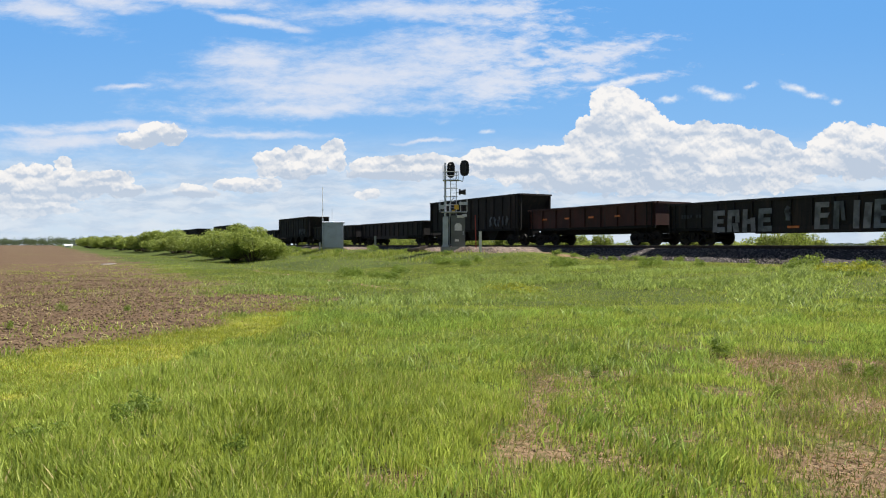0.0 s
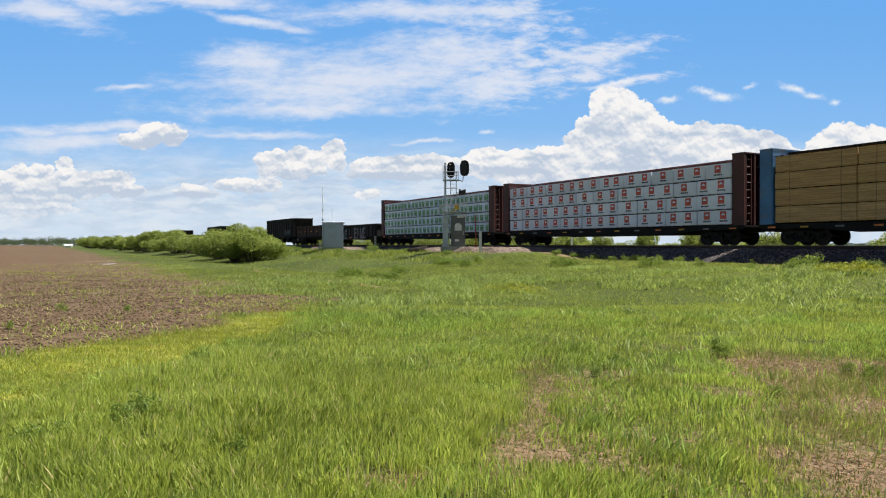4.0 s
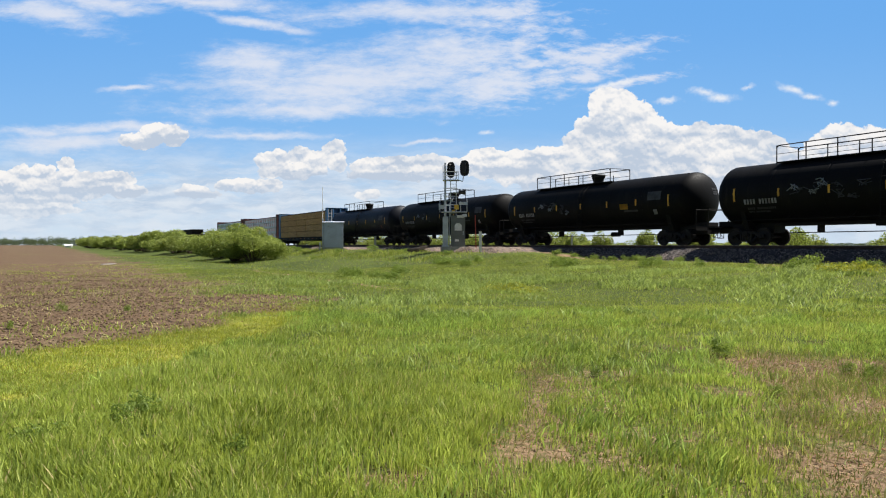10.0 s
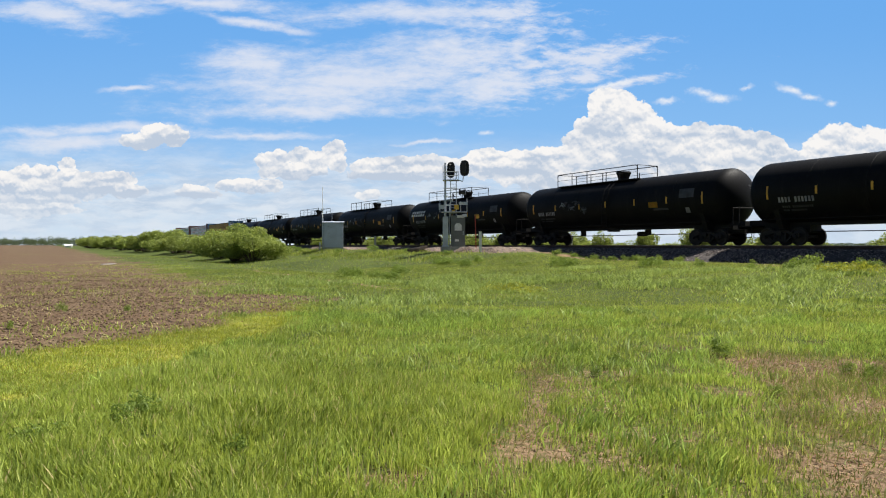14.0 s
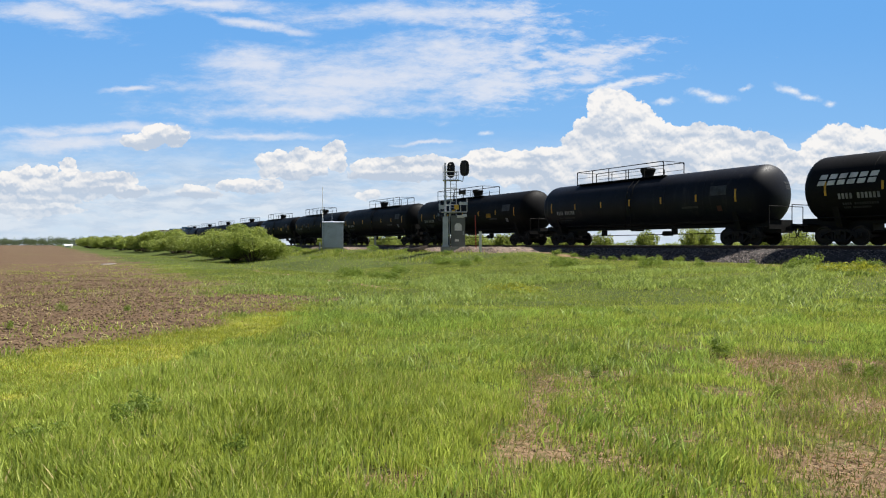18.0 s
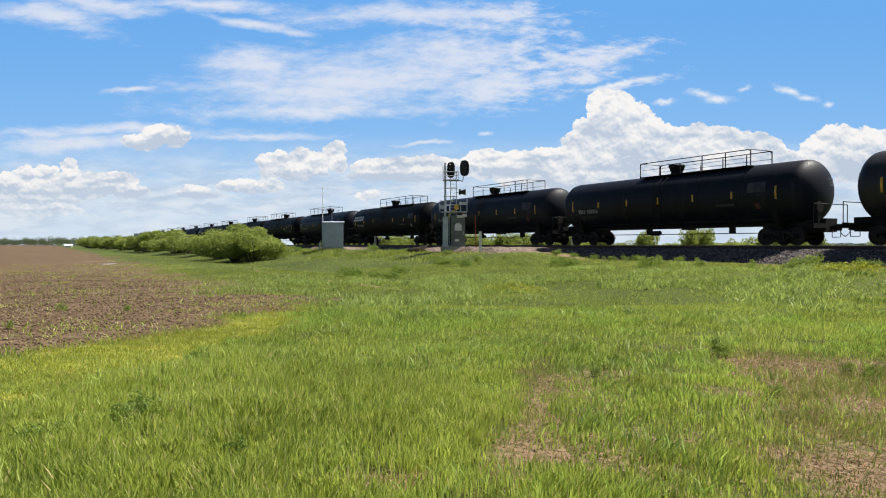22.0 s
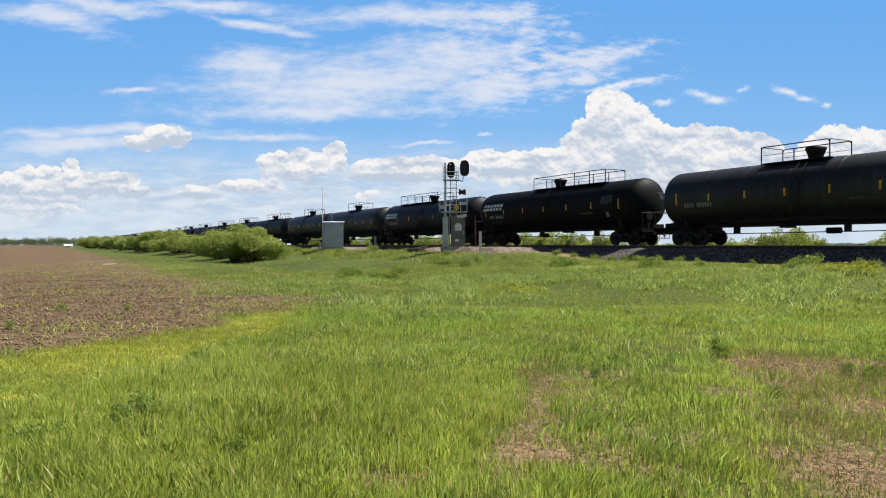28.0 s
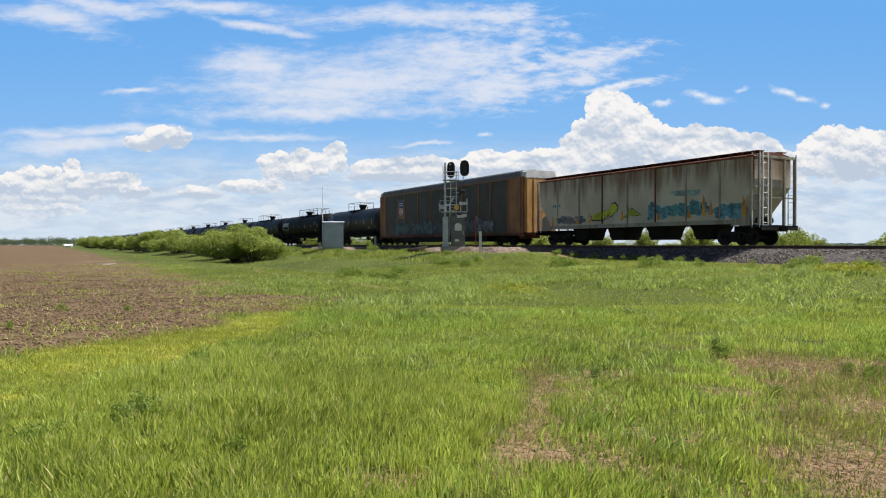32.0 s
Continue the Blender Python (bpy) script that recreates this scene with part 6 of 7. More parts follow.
        part("ladder", ladder(end * (h + 0.42), -end * (w - 0.35), 1.0, top - 0.2, 0.42, "y"), WHITE_STEEL, car, "pale steel ladder")
        g = Form().prism([(end * (h - 1.5), 1.06), (end * (h - 0.25), 1.06), (end * (h - 0.35), 2.0), (end * (h - 0.8), 2.2)], "y", w - 0.05, w)
        part("end_gusset", g, HOPPER_GREY, car)
    part("air_reservoir", Form().cyl((-h + 0.5, -0.5, 1.35), (-h + 0.5, 0.5, 1.35), 0.2, 14), FRAME_BLACK, car)
    y = w + 0.012
    sprayed_word(car, h - 2.2, 1.78, 3, 0.95, 0.62, y, [GREY_SPRAY, FADED_MARK], [BLACK_SPRAY, GREY_SPRAY], 21, "grey sprayed graffiti letter")
    sprayed_word(car, h - 11.2, 2.05, 6, 0.78, 0.95, y, [BLUE_SPRAY, BLUE_SPRAY, TEAL_SPRAY], [BLACK_SPRAY, TEAL_SPRAY], 24, "blue sprayed graffiti letter")
    sprayed_word(car, h - 13.2, 3.05, 2, 1.0, 0.42, y, [TEAL_FADE], [TEAL_FADE], 25, "pale blue sprayed patch")
    sprayed_word(car, h - 16.3, 1.9, 2, 0.8, 0.8, y, [BLUE_SPRAY], [BLACK_SPRAY, TEAL_SPRAY], 26, "blue sprayed graffiti letter")
    for a, b, tall in ((1.5, 1.75, 0.75), (4.2, 1.7, 0.45), (5.55, 1.9, 0.75), (8.75, 1.95, 0.65), (11.9, 1.8, 0.5), (14.3, 1.85, 0.55), (15.35, 2.3, 1.2), (15.85, 2.1, 0.8), (18.0, 2.15, 1.1)):
        flame = [(0.0, -0.5), (0.24, -0.5), (0.3, -0.2), (0.2, 0.0), (0.22, 0.26), (0.12, 0.5), (0.1, 0.18), (0.02, 0.1), (0.06, -0.14)]
        part("graffiti", Form().prism([(h - a - q, b + tall * w) for q, w in flame], "y", y - 0.02, y + 0.012), ORANGE_SPRAY, car, "orange sprayed flame")
    for shape in ([(6.0, 1.72), (6.0, 2.05), (6.5, 2.18), (7.2, 2.28), (7.7, 2.36), (7.95, 2.7), (8.25, 2.74), (8.5, 2.5), (8.45, 2.25), (8.1, 2.1), (7.9, 1.9), (7.5, 2.0), (7.2, 1.72)],
                  [(9.0, 1.85), (9.35, 2.0), (9.3, 2.5), (9.6, 2.2), (9.75, 2.35), (10.6, 1.92), (9.9, 1.86), (9.6, 1.98), (9.4, 1.8)]):
        cx, cz = sum(q[0] for q in shape) / len(shape), sum(q[1] for q in shape) / len(shape)
        part("graffiti", Form().prism([(h - cx - (a - cx) * 1.05, cz + (b - cz) * 1.18) for a, b in shape], "y", y - 0.02, y + 0.008), BLACK_SPRAY, car, "black outline of a sprayed shape")
        part("graffiti", Form().prism([(h - a, b) for a, b in shape], "y", y - 0.02, y + 0.013), LIME_SPRAY, car, "sprayed lime shape")
    for k in range(5):
        x = h - 6.25 - 0.32 * k
        part("graffiti", Form().prism([(x, 1.74), (x - 0.04, 1.74), (x - 0.1, 2.12), (x - 0.06, 2.12)], "y", y - 0.02, y + 0.017), BLACK_SPRAY, car, "thin black sprayed line")
    bars(car, h - 1.6, 2.75, 1.0, 0.2, 4, y, BLUE_SPRAY)
    running_gear(car, h - 1.6, h + 0.72)
    return car


def place(car, front, length, flip=False):
    """Put a car in the train: front: where its body's front stands along the line at the start."""
    CARS.append((car, front - length / 2, flip))
    return car


# ahead of the tank cars
gon = ribbed_open_car("gondola_car", "black steel gondola car with white graffiti", "gondola car", 17.3, 2.42, 1.0, 15, GONDOLA)
place(gon, 31.0, 16.1)
for side in (1, -1):
    part("side_girder", Form().prism([(-4.7, 0.98), (4.7, 0.98), (4.3, 0.66), (-4.3, 0.66)], "y", side * 1.5 - 0.03, side * 1.5 + 0.03), GONDOLA, gon, "deep side girder")
plain_gon = copy_thing(gon, pose(0, 0, 0))
tagged(plain_gon, "black weathered steel gondola car")
dump = ribbed_open_car("side_dump_car", "dark rusty red side dump car", "dump car", 14.4, 2.68, 1.25, 9, DUMP_RED)
place(dump, 45.3, 13.2)
high = ribbed_open_car("open_hopper_car", "tall black open hopper car", "hopper car", 16.4, 4.06, 1.35, 13, GONDOLA, 1.5)
place(high, 61.6, 15.2)
for k in range(4):
    part("reflective_stripe", Form().box(4.2 - k * 2.6, 4.7 - k * 2.6, 1.56, 1.575, 1.85, 1.97), ORANGE_TAPE, dump, "small orange stripe")


for k in range(4):
    block_glyph(gon, 4.75 - k * 0.97, 0.72, 0.86, 1.2, (0, 1, 2, 3)[k], 1.58, FADED_MARK if k != 3 else GREY_SPRAY)
graffiti(gon, 1.57, [(0.2, 1.6, 0.3, 0.35, GREY_SPRAY)], 12)
for k in range(4):
    block_glyph(gon, -1.3 - k * 0.95, 0.78, 0.84, 1.3, (4, 5, 6, 4)[k], 1.58, GREY_SPRAY if k % 2 else FADED_MARK)
bars(gon, 7.0, 1.55, 1.5, 0.2, 7, 1.585, DIM_MARK)
part("reflective_stripe", Form().box(-0.5, 0.15, 1.56, 1.585, 0.86, 0.98), ORANGE_TAPE, gon, "small orange stripe")
graffiti(high, 1.57, [(-3.4 - 0.6 * k, 1.95, 0.22, 0.4, GREY_SPRAY) for k in range(5)], 13)
place(plain_gon, 79.2, 16.1)
place(copy_thing(plain_gon, pose(0, 0, 0)), 97.0, 16.1)
f = 114.0
for k, kind in enumerate("hgghghhggh"):
    proto, le, gap = (high, 15.2, 16.8) if kind == "h" else (plain_gon, 16.1, 17.6)
    ob = copy_thing(proto, pose(0, 0, 0))
    place(ob, f, le)
    f += gap if k else 17.2

place(centerbeam_car("brown bulkhead flat car with pale wrapped lumber printed green", 24.0, 4.95, BULKHEAD_BROWN, WRAP_PALE, WRAP_GREEN, "green"), 13.7, 23.1)
place(centerbeam_car("brown bulkhead flat car with white wrapped lumber printed red", 24.0, 4.95, BULKHEAD_BROWN, WRAP_WHITE, WRAP_RED, "red"), -10.9, 23.1)
place(centerbeam_car("blue bulkhead flat car stacked with bare brown lumber", 24.0, 4.95, BULKHEAD_BLUE, RAW_LUMBER, DUNNAGE, "raw"), -35.0, 23.1)

A_LABEL = "black tank car with a top railing and yellow stripes"
tank_a = tank_car(A_LABEL, 19.3, 1.63, 2.75, (2.2, -6.0), 0.0, TANK_BLACK)
tank_b = tank_car("blue-black tank car with a long top railing", 19.3, 1.63, 2.75, (2.2, -6.0), 0.0, TANK_BLUE)
tank_c = tank_car("dark grey tank car with a short top platform", 17.4, 1.63, 2.75, (1.9, -1.9), 0.6, TANK_GREY)
# front of body, kind, turned end for end, big maker's name painted on its side
ROW = [(-59.45, "b", True, 0), (-80.25, "a", True, 0), (-100.75, "a", True, 0), (-121.55, "a", True, 0), (-142.45, "a", True, 1), (-163.05, "a", True, 0), (-183.35, "a", False, 0), (-204.05, "a", True, 0),
       (-225.05, "b", True, 0), (-246.25, "a", False, 1), (-266.65, "b", False, 0), (-287.25, "b", False, 0), (-308.65, "c", False, 0), (-326.45, "c", False, 0), (-345.15, "b", True, 1), (-365.40, "a", False, 1),
       (-386.40, "c", True, 0)]
used = set()
zc_, r_ = 2.75, 1.63
skin = lambda z: math.sqrt(max(0.0, r_ ** 2 - (z - zc_) ** 2)) + 0.014
for n, (front, kind, flip, named) in enumerate(ROW):
    proto, le = {"a": (tank_a, 19.3), "b": (tank_b, 19.3), "c": (tank_c, 17.4)}[kind]
    ob = proto if kind not in used else copy_thing(proto, pose(0, 0, 0))
    used.add(kind)
    place(ob, front, le, flip)
    side = -1 if flip else 1
    if named:
        z0, z1 = zc_ + 0.1, zc_ + 0.62
        for q in range(6):
            for lo, hi in ((z0, z0 + 0.22), (z0 + 0.29, z1)):
                g = Form()
                for k in range(5):
                    zk = lo + (hi - lo) * k / 4
                    for a in (q * 0.48, q * 0.48 + 0.36):
                        g.v.append((side * (le / 2 - 1.2 - a - 0.3 * (zk - z0)), side * skin(zk), zk))
                g.f += [(2 * k, 2 * k + 1, 2 * k + 3, 2 * k + 2) for k in range(4)]
                part("emblem_block", g, WHITE_MARK, ob, "slanted white block shape")
        tagged(ob, "black tank car with a white slanted emblem and top railing")
    if kind == "a" and n in (1, 2, 3, 5, 7):
        rng = random.Random(n)
        spots = [(side * (le / 2 - 5.0 - 0.7 * q - rng.uniform(0, 0.4)), zc_ - 0.1 + rng.uniform(-0.35, 0.35), rng.uniform(0.15, 0.35), rng.uniform(0.12, 0.3), rng.choice([DIM_MARK, GREY_SPRAY, DIM_MARK])) for q in range(3 + n % 4)]
        for sp in spots:
            g = Form()
            for w in range(3):
                ww = rng.uniform(0, 3.14)
                pts = [(sp[0] + sp[2] * rng.uniform(-1, 1) + 0.1 * q, sp[1] + sp[3] * rng.uniform(-1, 1)) for q in range(4)]
                g.pipe([(px, side * (skin(pz) - 0.012), pz) for px, pz in pts], 0.025, 5)
            part("graffiti", g, sp[4], ob, "thin sprayed scrawl")
        a, b = sorted((side * (-le / 2 + 5.75), side * (-le / 2 + 5.0)))
        g = Form().add([(a, side * skin(zc_ - 0.45), zc_ - 0.45), (b, side * skin(zc_ - 0.45), zc_ - 0.45), (b, side * skin(zc_ - 0.1), zc_ - 0.1), (a, side * skin(zc_ - 0.1), zc_ - 0.1)], [(0, 1, 2, 3)])
        part("yellow_panel", g, YELLOW_TAPE, ob, "yellow painted panel")

place(autorack(27.6, 6.0), -404.6, 27.6)
place(covered_hopper(18.8, 5.1), -434.2, 18.8)


# ---- beside the track ----
def facing(x, p, z):
    """A stand at view column x, p metres out, turned so that its -y looks at the camera."""
    a, b = at_view(x, p)
    return pose(a, b, z, 0, 0, -math.degrees(math.atan2(a, b)))


def signal_head(parent, x, y, z, turn, tall, wide, lenses):
    """Black target with hooded lenses; its face looks along local -y before the turn."""
    n = 20
    outline = []
    for i in range(n):
        w = 2 * math.pi * i / n
        c, s = math.cos(w), math.sin(w)
        outline.append((wide / 2 * math.copysign(abs(c) ** 0.7, c), tall / 2 * math.copysign(abs(s) ** 0.7, s)))
    head = part("signal_head", Form().prism(outline, "y", -0.02, 0.03).box(-0.14, 0.14, 0.03, 0.2, -tall * 0.33, tall * 0.33), SIGNAL_BLACK, parent, "black oval signal target", at=pose(x, y, z, 0, 0, turn))
    for k in range(lenses):
        zz = (k - (lenses - 1) / 2) * tall / (lenses + 0.6)
        hood = Form()
        for i in range(14):
            w0, w1 = -0.35 + (math.pi + 0.7) * i / 14, -0.35 + (math.pi + 0.7) * (i + 1) / 14
            a, b = (0.12 * math.cos(w0), zz + 0.12 * math.sin(w0)), (0.12 * math.cos(w1), zz + 0.12 * math.sin(w1))
            hood.add([(a[0], -0.02, a[1]), (b[0], -0.02, b[1]), (b[0] * 1.0, -0.30, b[1]), (a[0], -0.30, a[1]), (a[0] * 0.94, -0.02, zz + (a[1] - zz) * 0.94), (b[0] * 0.94, -0.02, zz + (b[1] - zz) * 0.94),
                      (b[0] * 0.94, -0.30, zz + (b[1] - zz) * 0.94), (a[0] * 0.94, -0.30, zz + (a[1] - zz) * 0.94)], [(0, 1, 2, 3), (7, 6, 5, 4), (3, 2, 6, 7)])
        part("hood", hood, SIGNAL_BLACK, head)
        part("lens", Form().cyl((0, -0.02, zz), (0, -0.045, zz), 0.1, 16), SIGNAL_BLACK, head, "unlit dark glass lens")
    return head


def build_signal():
    sig = thing("railway_signal", "tall galvanised railway signal mast with black heads and grey case", "railway signal", "", facing(802, 27.5, 1.44))
    u = 0.0442
    def X(px):
        return (px - 802) * u
    def Z(py):
        return (437.5 - py) * u
    part("footing", Form().box(X(780), X(826), -0.5, 0.7, -0.5, 0.06), CONCRETE, sig, "concrete footing", 0.02)
    part("mast", Form().box(X(783.5), X(793.5), 0.05, 0.45, 0.06, Z(383)).box(X(782), X(795), 0.02, 0.48, 0.06, 0.16), GALV, sig, "wide galvanised lower mast", 0.02)
    part("upper_pole", Form().cyl((X(788), 0.25, Z(383)), (X(788), 0.25, Z(290)), 0.085, 14).cyl((X(788), 0.25, Z(290)), (X(788), 0.25, Z(288)), 0.1, 14), GALV, sig)
    for x in (797.5, 807.5):
        part("upright", Form().box(X(x) - 0.03, X(x) + 0.03, 0.1, 0.17, Z(384), Z(291 if x < 800 else 304)), GALV, sig)
    rung = Form().cyl((X(797.5), 0.13, 0), (X(807.5), 0.13, 0), 0.016, 8).mesh("rung")
    for k in range(16):
        part("rung", rung, GALV, sig, at=pose(0, 0, Z(383) + k * 0.23))
    for z in (305, 318, 333, 348, 362):
        part("stay", Form().box(X(785), X(810), 0.16, 0.22, Z(z) - 0.03, Z(z) + 0.03), GALV, sig)
    part("upper_platform", Form().box(X(784), X(812), -0.45, 0.5, Z(320), Z(320) + 0.05), GALV, sig, "grated steel platform", 0.008)
    part("lower_platform", Form().box(X(781), X(826), -0.55, 0.6, Z(376), Z(376) + 0.06), GALV, sig, "grated steel platform", 0.008)
    for z, a, b in ((305, 784, 811), (312, 784, 811), (356, 779, 801), (364, 779, 797)):
        part("guard_rail", Form().cyl((X(a), -0.45, Z(z)), (X(b), -0.45, Z(z)), 0.022, 8), GALV, sig)
    for x, a, b in ((784.5, 320, 300), (811, 320, 304), (779, 376, 355), (826, 376, 352), (815, 376, 356)):
        part("rail_post", Form().cyl((X(x), -0.45, Z(a)), (X(x), -0.45, Z(b)), 0.024, 8), GALV, sig)
    part("white_arm", Form().box(X(812), X(827), -0.5, -0.42, Z(363), Z(358)).box(X(818), X(826), -0.5, -0.42, Z(384), Z(379)), WHITE_STEEL, sig, "white painted bracket")
    part("left_bracket", Form().box(X(777), X(786), -0.42, -0.3, Z(370), Z(364)).cyl((X(778), -0.36, Z(372)), (X(778), -0.36, Z(361)), 0.05, 10), GALV, sig)
    part("yellow_tag", Form().box(X(804), X(812), -0.52, -0.44, Z(371), Z(363)).box(X(800), X(805), -0.52, -0.46, Z(376), Z(372)), SAFETY_YELLOW, sig, "yellow safety bracket", 0.01)
    case = part("equipment_case", Form().box(X(798), X(823), -0.28, 0.48, 0.07, Z(384)).box(X(797), X(824), -0.32, 0.52, Z(384), Z(381.5)), CASE_GREY, sig, "dark grey steel equipment case", 0.015)
    part("case_door", Form().box(X(800.5), X(821.5), -0.305, -0.282, Z(434), Z(387)), CASE_GREY, case, "", 0.008)
    part("case_handle", Form().box(X(819), X(820.2), -0.35, -0.306, Z(415), Z(409)), GALV, case)
    part("notice_plate", Form().prism([(X(804.5), Z(408)), (X(817), Z(408)), (X(817), Z(399)), (X(814), Z(395)), (X(807.5), Z(395)), (X(804.5), Z(399))], "y", -0.32, -0.306), POST_WHITE, case, "white notice plate")
    part("small_plate", Form().box(X(805), X(812), -0.318, -0.306, Z(427), Z(423)), POST_WHITE, case, "small white plate")
    part("white_hinge", Form().box(X(809), X(821), -0.36, -0.325, Z(385.5), Z(381)), POST_WHITE, case)
    part("conduit", Form().pipe([(X(795.5), 0.2, 0.06), (X(795.5), 0.2, Z(360)), (X(803), 0.2, Z(350))], 0.03), GALV, sig)
    signal_head(sig, X(798), 0.0, Z(301), -38, 28 * u, 17 * u, 3)
    part("arm", Form().pipe([(X(808), 0.13, Z(318)), (X(819), 0.1, Z(321)), (X(820), 0.1, Z(312))], 0.035, 8), GALV, sig)
    signal_head(sig, X(822), 0.0, Z(298), 180 - 12, 28 * u, 16.5 * u, 3)
    part("lower_arm", Form().pipe([(X(808), 0.13, Z(341)), (X(816), 0.1, Z(341))], 0.03, 8), GALV, sig)
    g = Form().cyl((X(813.5), 0.05, Z(340)), (X(824), 0.0, Z(340)), 0.12, 16, 0.24).box(X(812), X(815), -0.08, 0.18, Z(345), Z(335))
    part("side_lamp", g, SIGNAL_BLACK, sig, "small black hooded lamp")
    for z in (312, 308):
        part("antenna_stub", Form().cyl((X(784), 0.25, Z(z)), (X(784), 0.25, Z(z - 16)), 0.02, 6), GALV, sig)


def build_cabinet():
    u = 0.0602
    cab = thing("instrument_cabinet", "grey metal railway instrument cabinet on gravel", "equipment cabinet", "", facing(590, 26.5, 1.32))
    w, h = 17.5 * u, 44 * u
    part("base", Form().box(-w - 0.05, w + 0.05, -0.1, 1.9, -0.4, 0.05), CONCRETE, cab, "concrete base", 0.02)
    part("body", Form().box(-w, w, -0.05, 1.8, 0.05, h), CABINET_GREY, cab, "", 0.02)
    part("lid", Form().prism([(-0.2, h), (1.95, h), (1.95, h + 0.08), (0.9, h + 0.2), (-0.2, h + 0.08)], "x", -w - 0.12, w + 0.12), CABINET_GREY, cab, "overhanging metal roof", 0.015)
    for a, b in ((-w + 0.1, -0.03), (0.03, w - 0.1)):
        d = part("door", Form().box(a, b, -0.085, -0.052, 0.18, h - 0.12), CABINET_GREY, cab, "", 0.01)
        part("handle", Form().box((a if a > 0 else b - 0.09) + 0.03, (a if a > 0 else b - 0.09) + 0.06, -0.14, -0.087, h * 0.42, h * 0.54), GALV, d)
        g = Form()
        for k in range(5):
            g.box(a + 0.25, b - 0.25, -0.1, -0.087, 0.35 + k * 0.07, 0.39 + k * 0.07)
        part("louvre", g, CABINET_GREY, d)
    part("whip", Form().cyl((-0.15, 0.9, h + 0.18), (-0.15, 0.9, h + 1.5), 0.018, 6), GALV, cab, "thin roof aerial")
    mast = thing("antenna_mast", "thin grey radio antenna mast beside the cabinet", "antenna", "", facing(571, 26.0, 1.3))
    part("pole", Form().cyl((0, 0, -0.4), (0, 0, 52 * u), 0.07, 10), GALV, mast)
    part("rod", Form().cyl((0, 0, 52 * u), (0, 0, 110 * u), 0.035, 8, 0.03), POST_WHITE, mast, "white fibreglass aerial")
    part("clamp", Form().box(-0.1, 0.1, -0.09, 0.09, 50 * u, 53 * u).box(-0.1, 0.1, -0.09, 0.09, 68 * u, 69.5 * u), GALV, mast)


def post(x, p, z, tall, wide, material, label, lean=0.0):
    ob = thing("marker_post", label, "post", "marker posts", facing(x, p, z) @ pose(0, 0, 0, 0, lean, 0))
    part("shaft", Form().box(-wide / 2, wide / 2, -wide / 4, wide / 4, -0.45, tall), material, ob, "", min(wide, 0.06) * 0.2)
    part("cap", Form().box(-wide / 2 - 0.008, wide / 2 + 0.008, -wide / 4 - 0.008, wide / 4 + 0.008, tall, tall + 0.05), material, ob)


build_signal()
build_cabinet()
post(850, 27.3, 1.44, 1.12, 0.2, POST_WHITE, "short white marker post in gravel")
post(842.5, 27.9, 1.4, 2.4, 0.07, POST_RED, "thin red leaning marker rod", -1.5)
post(664, 28.0, 1.25, 1.2, 0.22, CONCRETE, "short grey concrete post beside the track")
post(566, 25.6, 1.2, 0.65, 0.15, POST_WHITE, "short white marker stake by the cabinet")
post(1012, 40.0, 0.9, 1.55, 0.16, POST_WHITE, "white post beyond the track")

heap = thing("tie_pile", "small heap of old dark railway ties", "timber pile", "", facing(741, 26.2, 1.05))
for k, (x, y, z, rz, ry) in enumerate([(-0.2, 0, 0.1, 14, 4), (0.1, 0.35, 0.12, 8, -3), (0.0, 0.15, 0.3, 24, -9), (0.35, -0.3, 0.08, -6, 6)]):
    part("old_tie", Form().box(-0.75, 0.75, -0.12, 0.12, -0.1, 0.1), TIE_WOOD, heap, "", 0.015, pose(x, y, z, 0, ry, rz))


# ---- weeds ----
def weed_mesh(seed, wide, tall, n, size, material):
    rng = np.random.default_rng(seed)
    k = 7
    c = np.stack([rng.normal(0, wide * 0.22, k), rng.normal(0, wide * 0.22, k), tall * rng.uniform(0.25, 0.65, k)], -1)
    rad = np.stack([np.full(k, wide * 0.24), np.full(k, wide * 0.24), tall * rng.uniform(0.25, 0.38, k)], -1)
    v, f = leaf_cloud(rng, c, rad, n, size)
    v[:, 2] -= 0.02
    return quick_mesh("leaves", v, f, material)


WEED_SETS = [weed_mesh(51, 0.34, 0.36, 420, 0.022, WEEDS), weed_mesh(52, 0.9, 0.5, 700, 0.035, WEEDS), weed_mesh(53, 1.7, 0.75, 1300, 0.05, WEEDS), weed_mesh(54, 1.3, 0.4, 420, 0.035, YELLOW_WEED)]


def on_ground(x, y, base=0.0, z=1.65):
    """Where the sight line of a view column and row meets level ground."""
    d = 1265 * (z - base) / (y - 433.5)
    return (x - 784) / 1265 * d, d


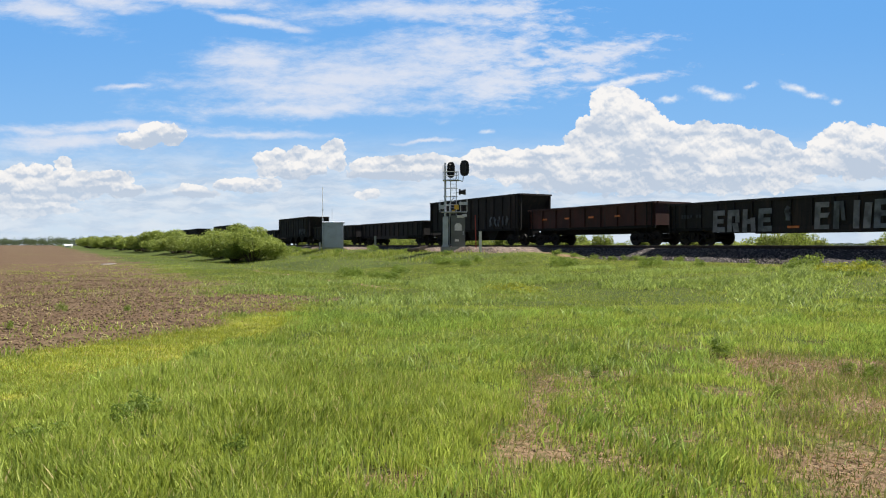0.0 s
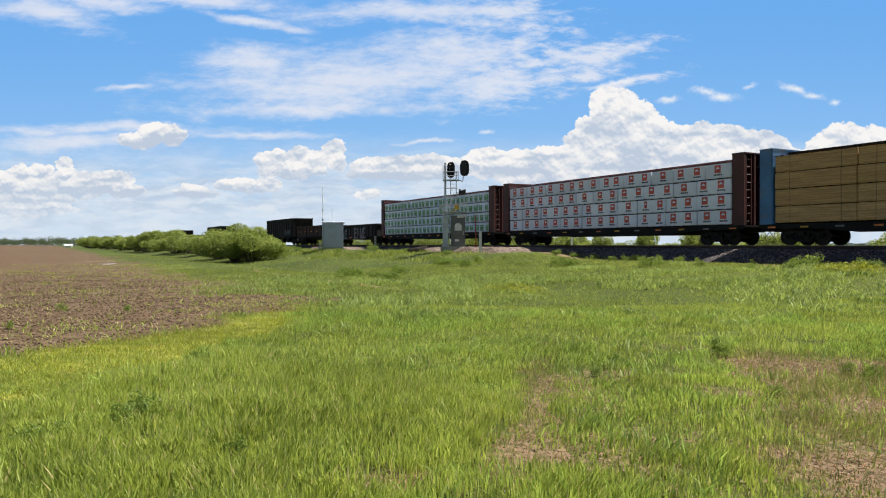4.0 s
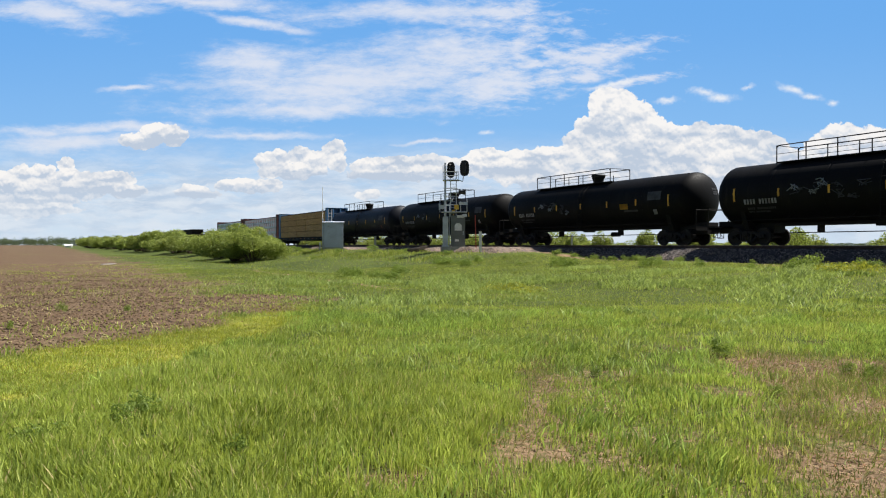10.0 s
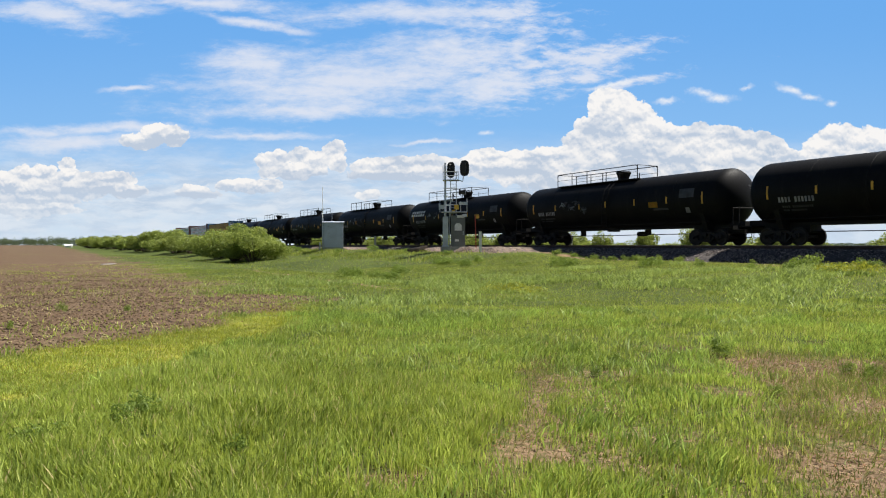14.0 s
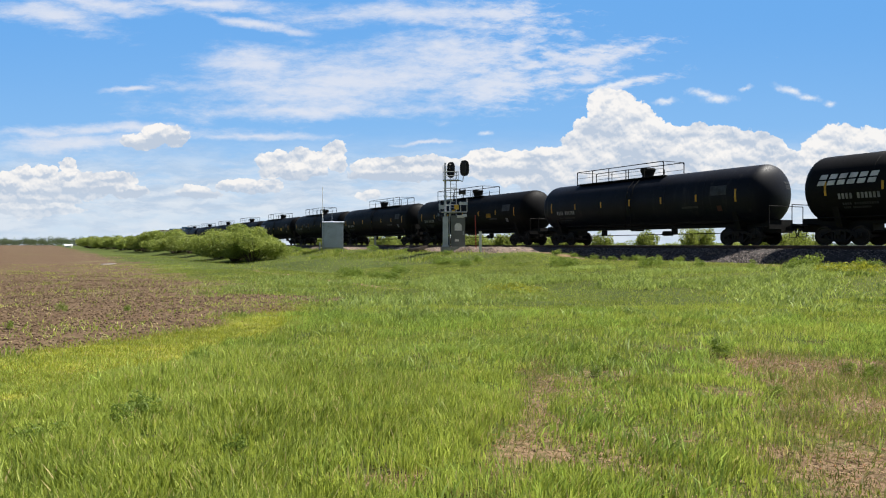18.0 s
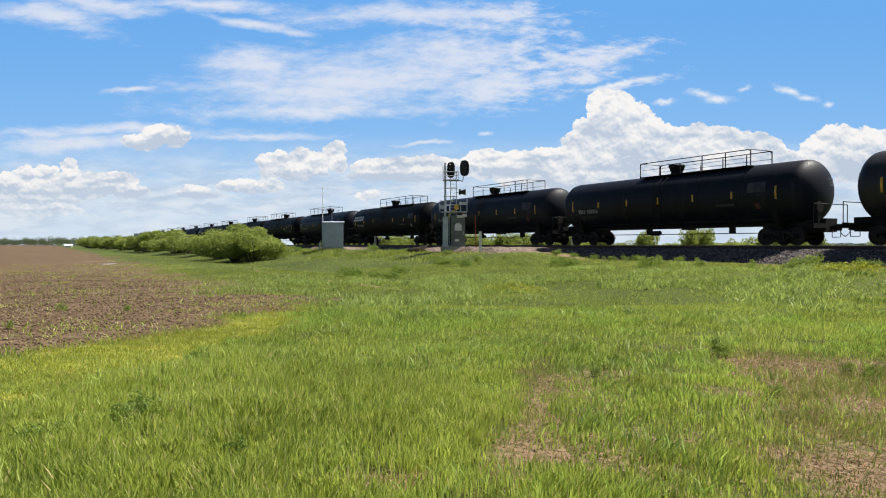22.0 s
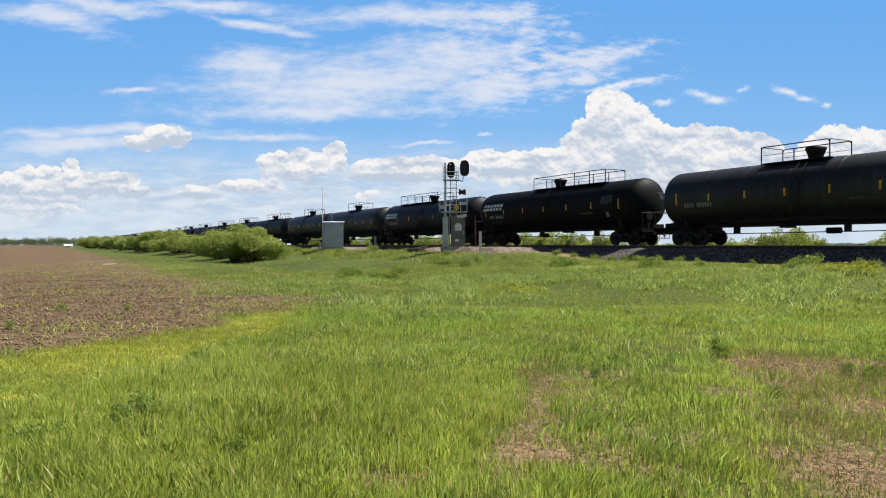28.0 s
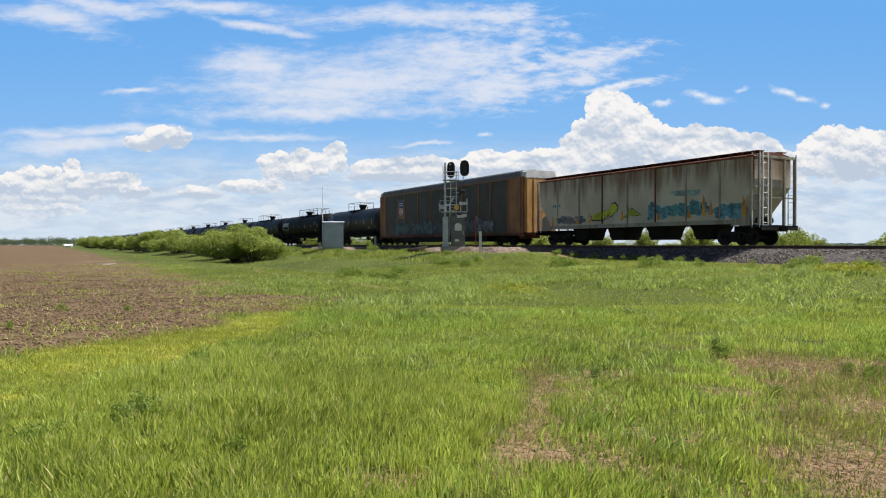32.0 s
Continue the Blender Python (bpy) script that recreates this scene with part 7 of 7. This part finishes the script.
for i, (x, y, base, kind, sc) in enumerate([(1278, 633, 0.0, 0, 1.0), (1283, 630, 0.0, 0, 0.75), (1055, 662, 0.0, 0, 0.5), (1500, 660, 0.0, 0, 0.6), (1540, 668, 0.0, 0, 0.7), (1145, 469, 0.70, 1, 1.2), (1165, 467, 0.72, 1, 0.8),
                                             (1418, 474, 0.68, 1, 1.1), (1440, 472, 0.7, 1, 1.3), (1400, 477, 0.65, 1, 0.8), (1000, 465, 0.72, 2, 0.8), (985, 464, 0.72, 1, 1.2), (690, 470, 0.6, 2, 0.7), (668, 468, 0.6, 2, 0.6),
                                             (712, 462, 0.75, 2, 0.8), (620, 473, 0.5, 2, 0.9), (790, 452, 1.0, 2, 0.7), (820, 453, 1.0, 2, 0.7), (845, 452, 1.0, 1, 1.2), (905, 500, 0.3, 3, 1.1), (935, 502, 0.3, 3, 0.9), (1490, 492, 0.45, 3, 1.3),
                                             (1530, 494, 0.45, 3, 1.4), (1465, 490, 0.45, 3, 1.0), (870, 500, 0.3, 3, 0.8), (110, 553, 0.0, 0, 0.8), (225, 552, 0.0, 0, 0.6), (15, 580, 0.0, 0, 0.6), (240, 748, 0.0, 0, 0.9), (214, 766, 0.0, 0, 0.8), (262, 752, 0.0, 0, 0.7), (60, 800, 0.0, 0, 0.8), (98, 790, 0.0, 0, 0.7), (415, 812, 0.0, 0, 0.6), (340, 640, 0.0, 0, 0.6), (560, 700, 0.0, 0, 0.5), (1380, 700, 0.0, 0, 0.5), (1090, 640, 0.0, 0, 0.5), (1330, 475, 0.65, 1, 0.7), (1240, 470, 0.7, 1, 0.6)]):
    a, b = on_ground(x, y, base)
    h = float(lie(np.array(a), np.array(b)))
    ob = thing("weed", "yellow flowering weed in the grass" if kind == 3 else "dark green leafy weed clump in the grass", "weed", "weeds", pose(a, b, h, 0, 0, i * 61))
    part("leaves", WEED_SETS[kind], WEEDS, ob)
    ob.scale = (sc, sc, sc)

rng = random.Random(77)
for i in range(34):
    s = rng.uniform(30, 92)
    p = rng.uniform(21.0, 26.0) + (1.2 if rng.random() < 0.3 else 0)
    a, b = on_line(p, s)
    h = float(lie(np.array(a), np.array(b)))
    ob = thing("weed", "green leafy weed on the grassy bank", "weed", "weeds", pose(a, b, h, 0, 0, i * 47))
    part("leaves", WEED_SETS[rng.choice((1, 1, 2))], WEEDS, ob)
    sc = rng.uniform(0.35, 0.8)
    ob.scale = (sc, sc, sc)
for i in range(40):
    s = rng.uniform(-5, 40)
    p = TRACK - 4.5 + rng.uniform(-0.9, 0.25)
    a, b = on_line(p, s)
    h = float(lie(np.array(a), np.array(b)))
    ob = thing("weed", "small green weed at the foot of the ballast", "weed", "weeds", pose(a, b, h, 0, 0, i * 47))
    part("leaves", WEED_SETS[rng.choice((0, 1))], WEEDS, ob)
    sc = rng.uniform(0.5, 0.95)
    ob.scale = (sc, sc, sc)


# ---- what moves ----
def car_pose(s, flip):
    x, y = on_line(TRACK, s)
    return pose(x, y, RAIL_Z, 0, 0, 90 + HEADING + (180 if flip else 0))


def share_keys(ob, source):
    """The same keyed turning for a wheelset that stands alike on its truck."""
    ob.rotation_mode = "QUATERNION"
    ob.animation_data_create()
    ob.animation_data.action = source.animation_data.action
    ob.animation_data.action_slot = source.animation_data.action_slot


def motions():
    keyed = {}
    for car, s, flip in CARS:
        walk(car, [(t, car_pose(s + SPEED * t, flip)) for t in (0.0, 8.0, 16.0, 24.0, 32.0)])
        for truck in car.children:
            if not truck.name.startswith("truck"):
                continue
            for w in truck.children:
                if not w.name.startswith("wheelset"):
                    continue
                key = (flip, w.location.x > 0)
                if key in keyed:
                    share_keys(w, keyed[key])
                    continue
                a = 0.89 if w.location.x > 0 else -0.89
                turn = math.degrees(SPEED / WHEEL_R) * (-1 if flip else 1)
                walk(w, [(k / 30, pose(a, 0, WHEEL_R, 0, turn * k / 30, 0)) for k in range(0, 961)])
                keyed[key] = w
    walk(sky_sheet, [(t, pose((16 - t) * 0.06 * SKY_UNIT, SKY_AT * (1 + 0.0008 * (t - 16)), EYE_Z)) for t in (0.0, 16.0, 32.0)])


motions()
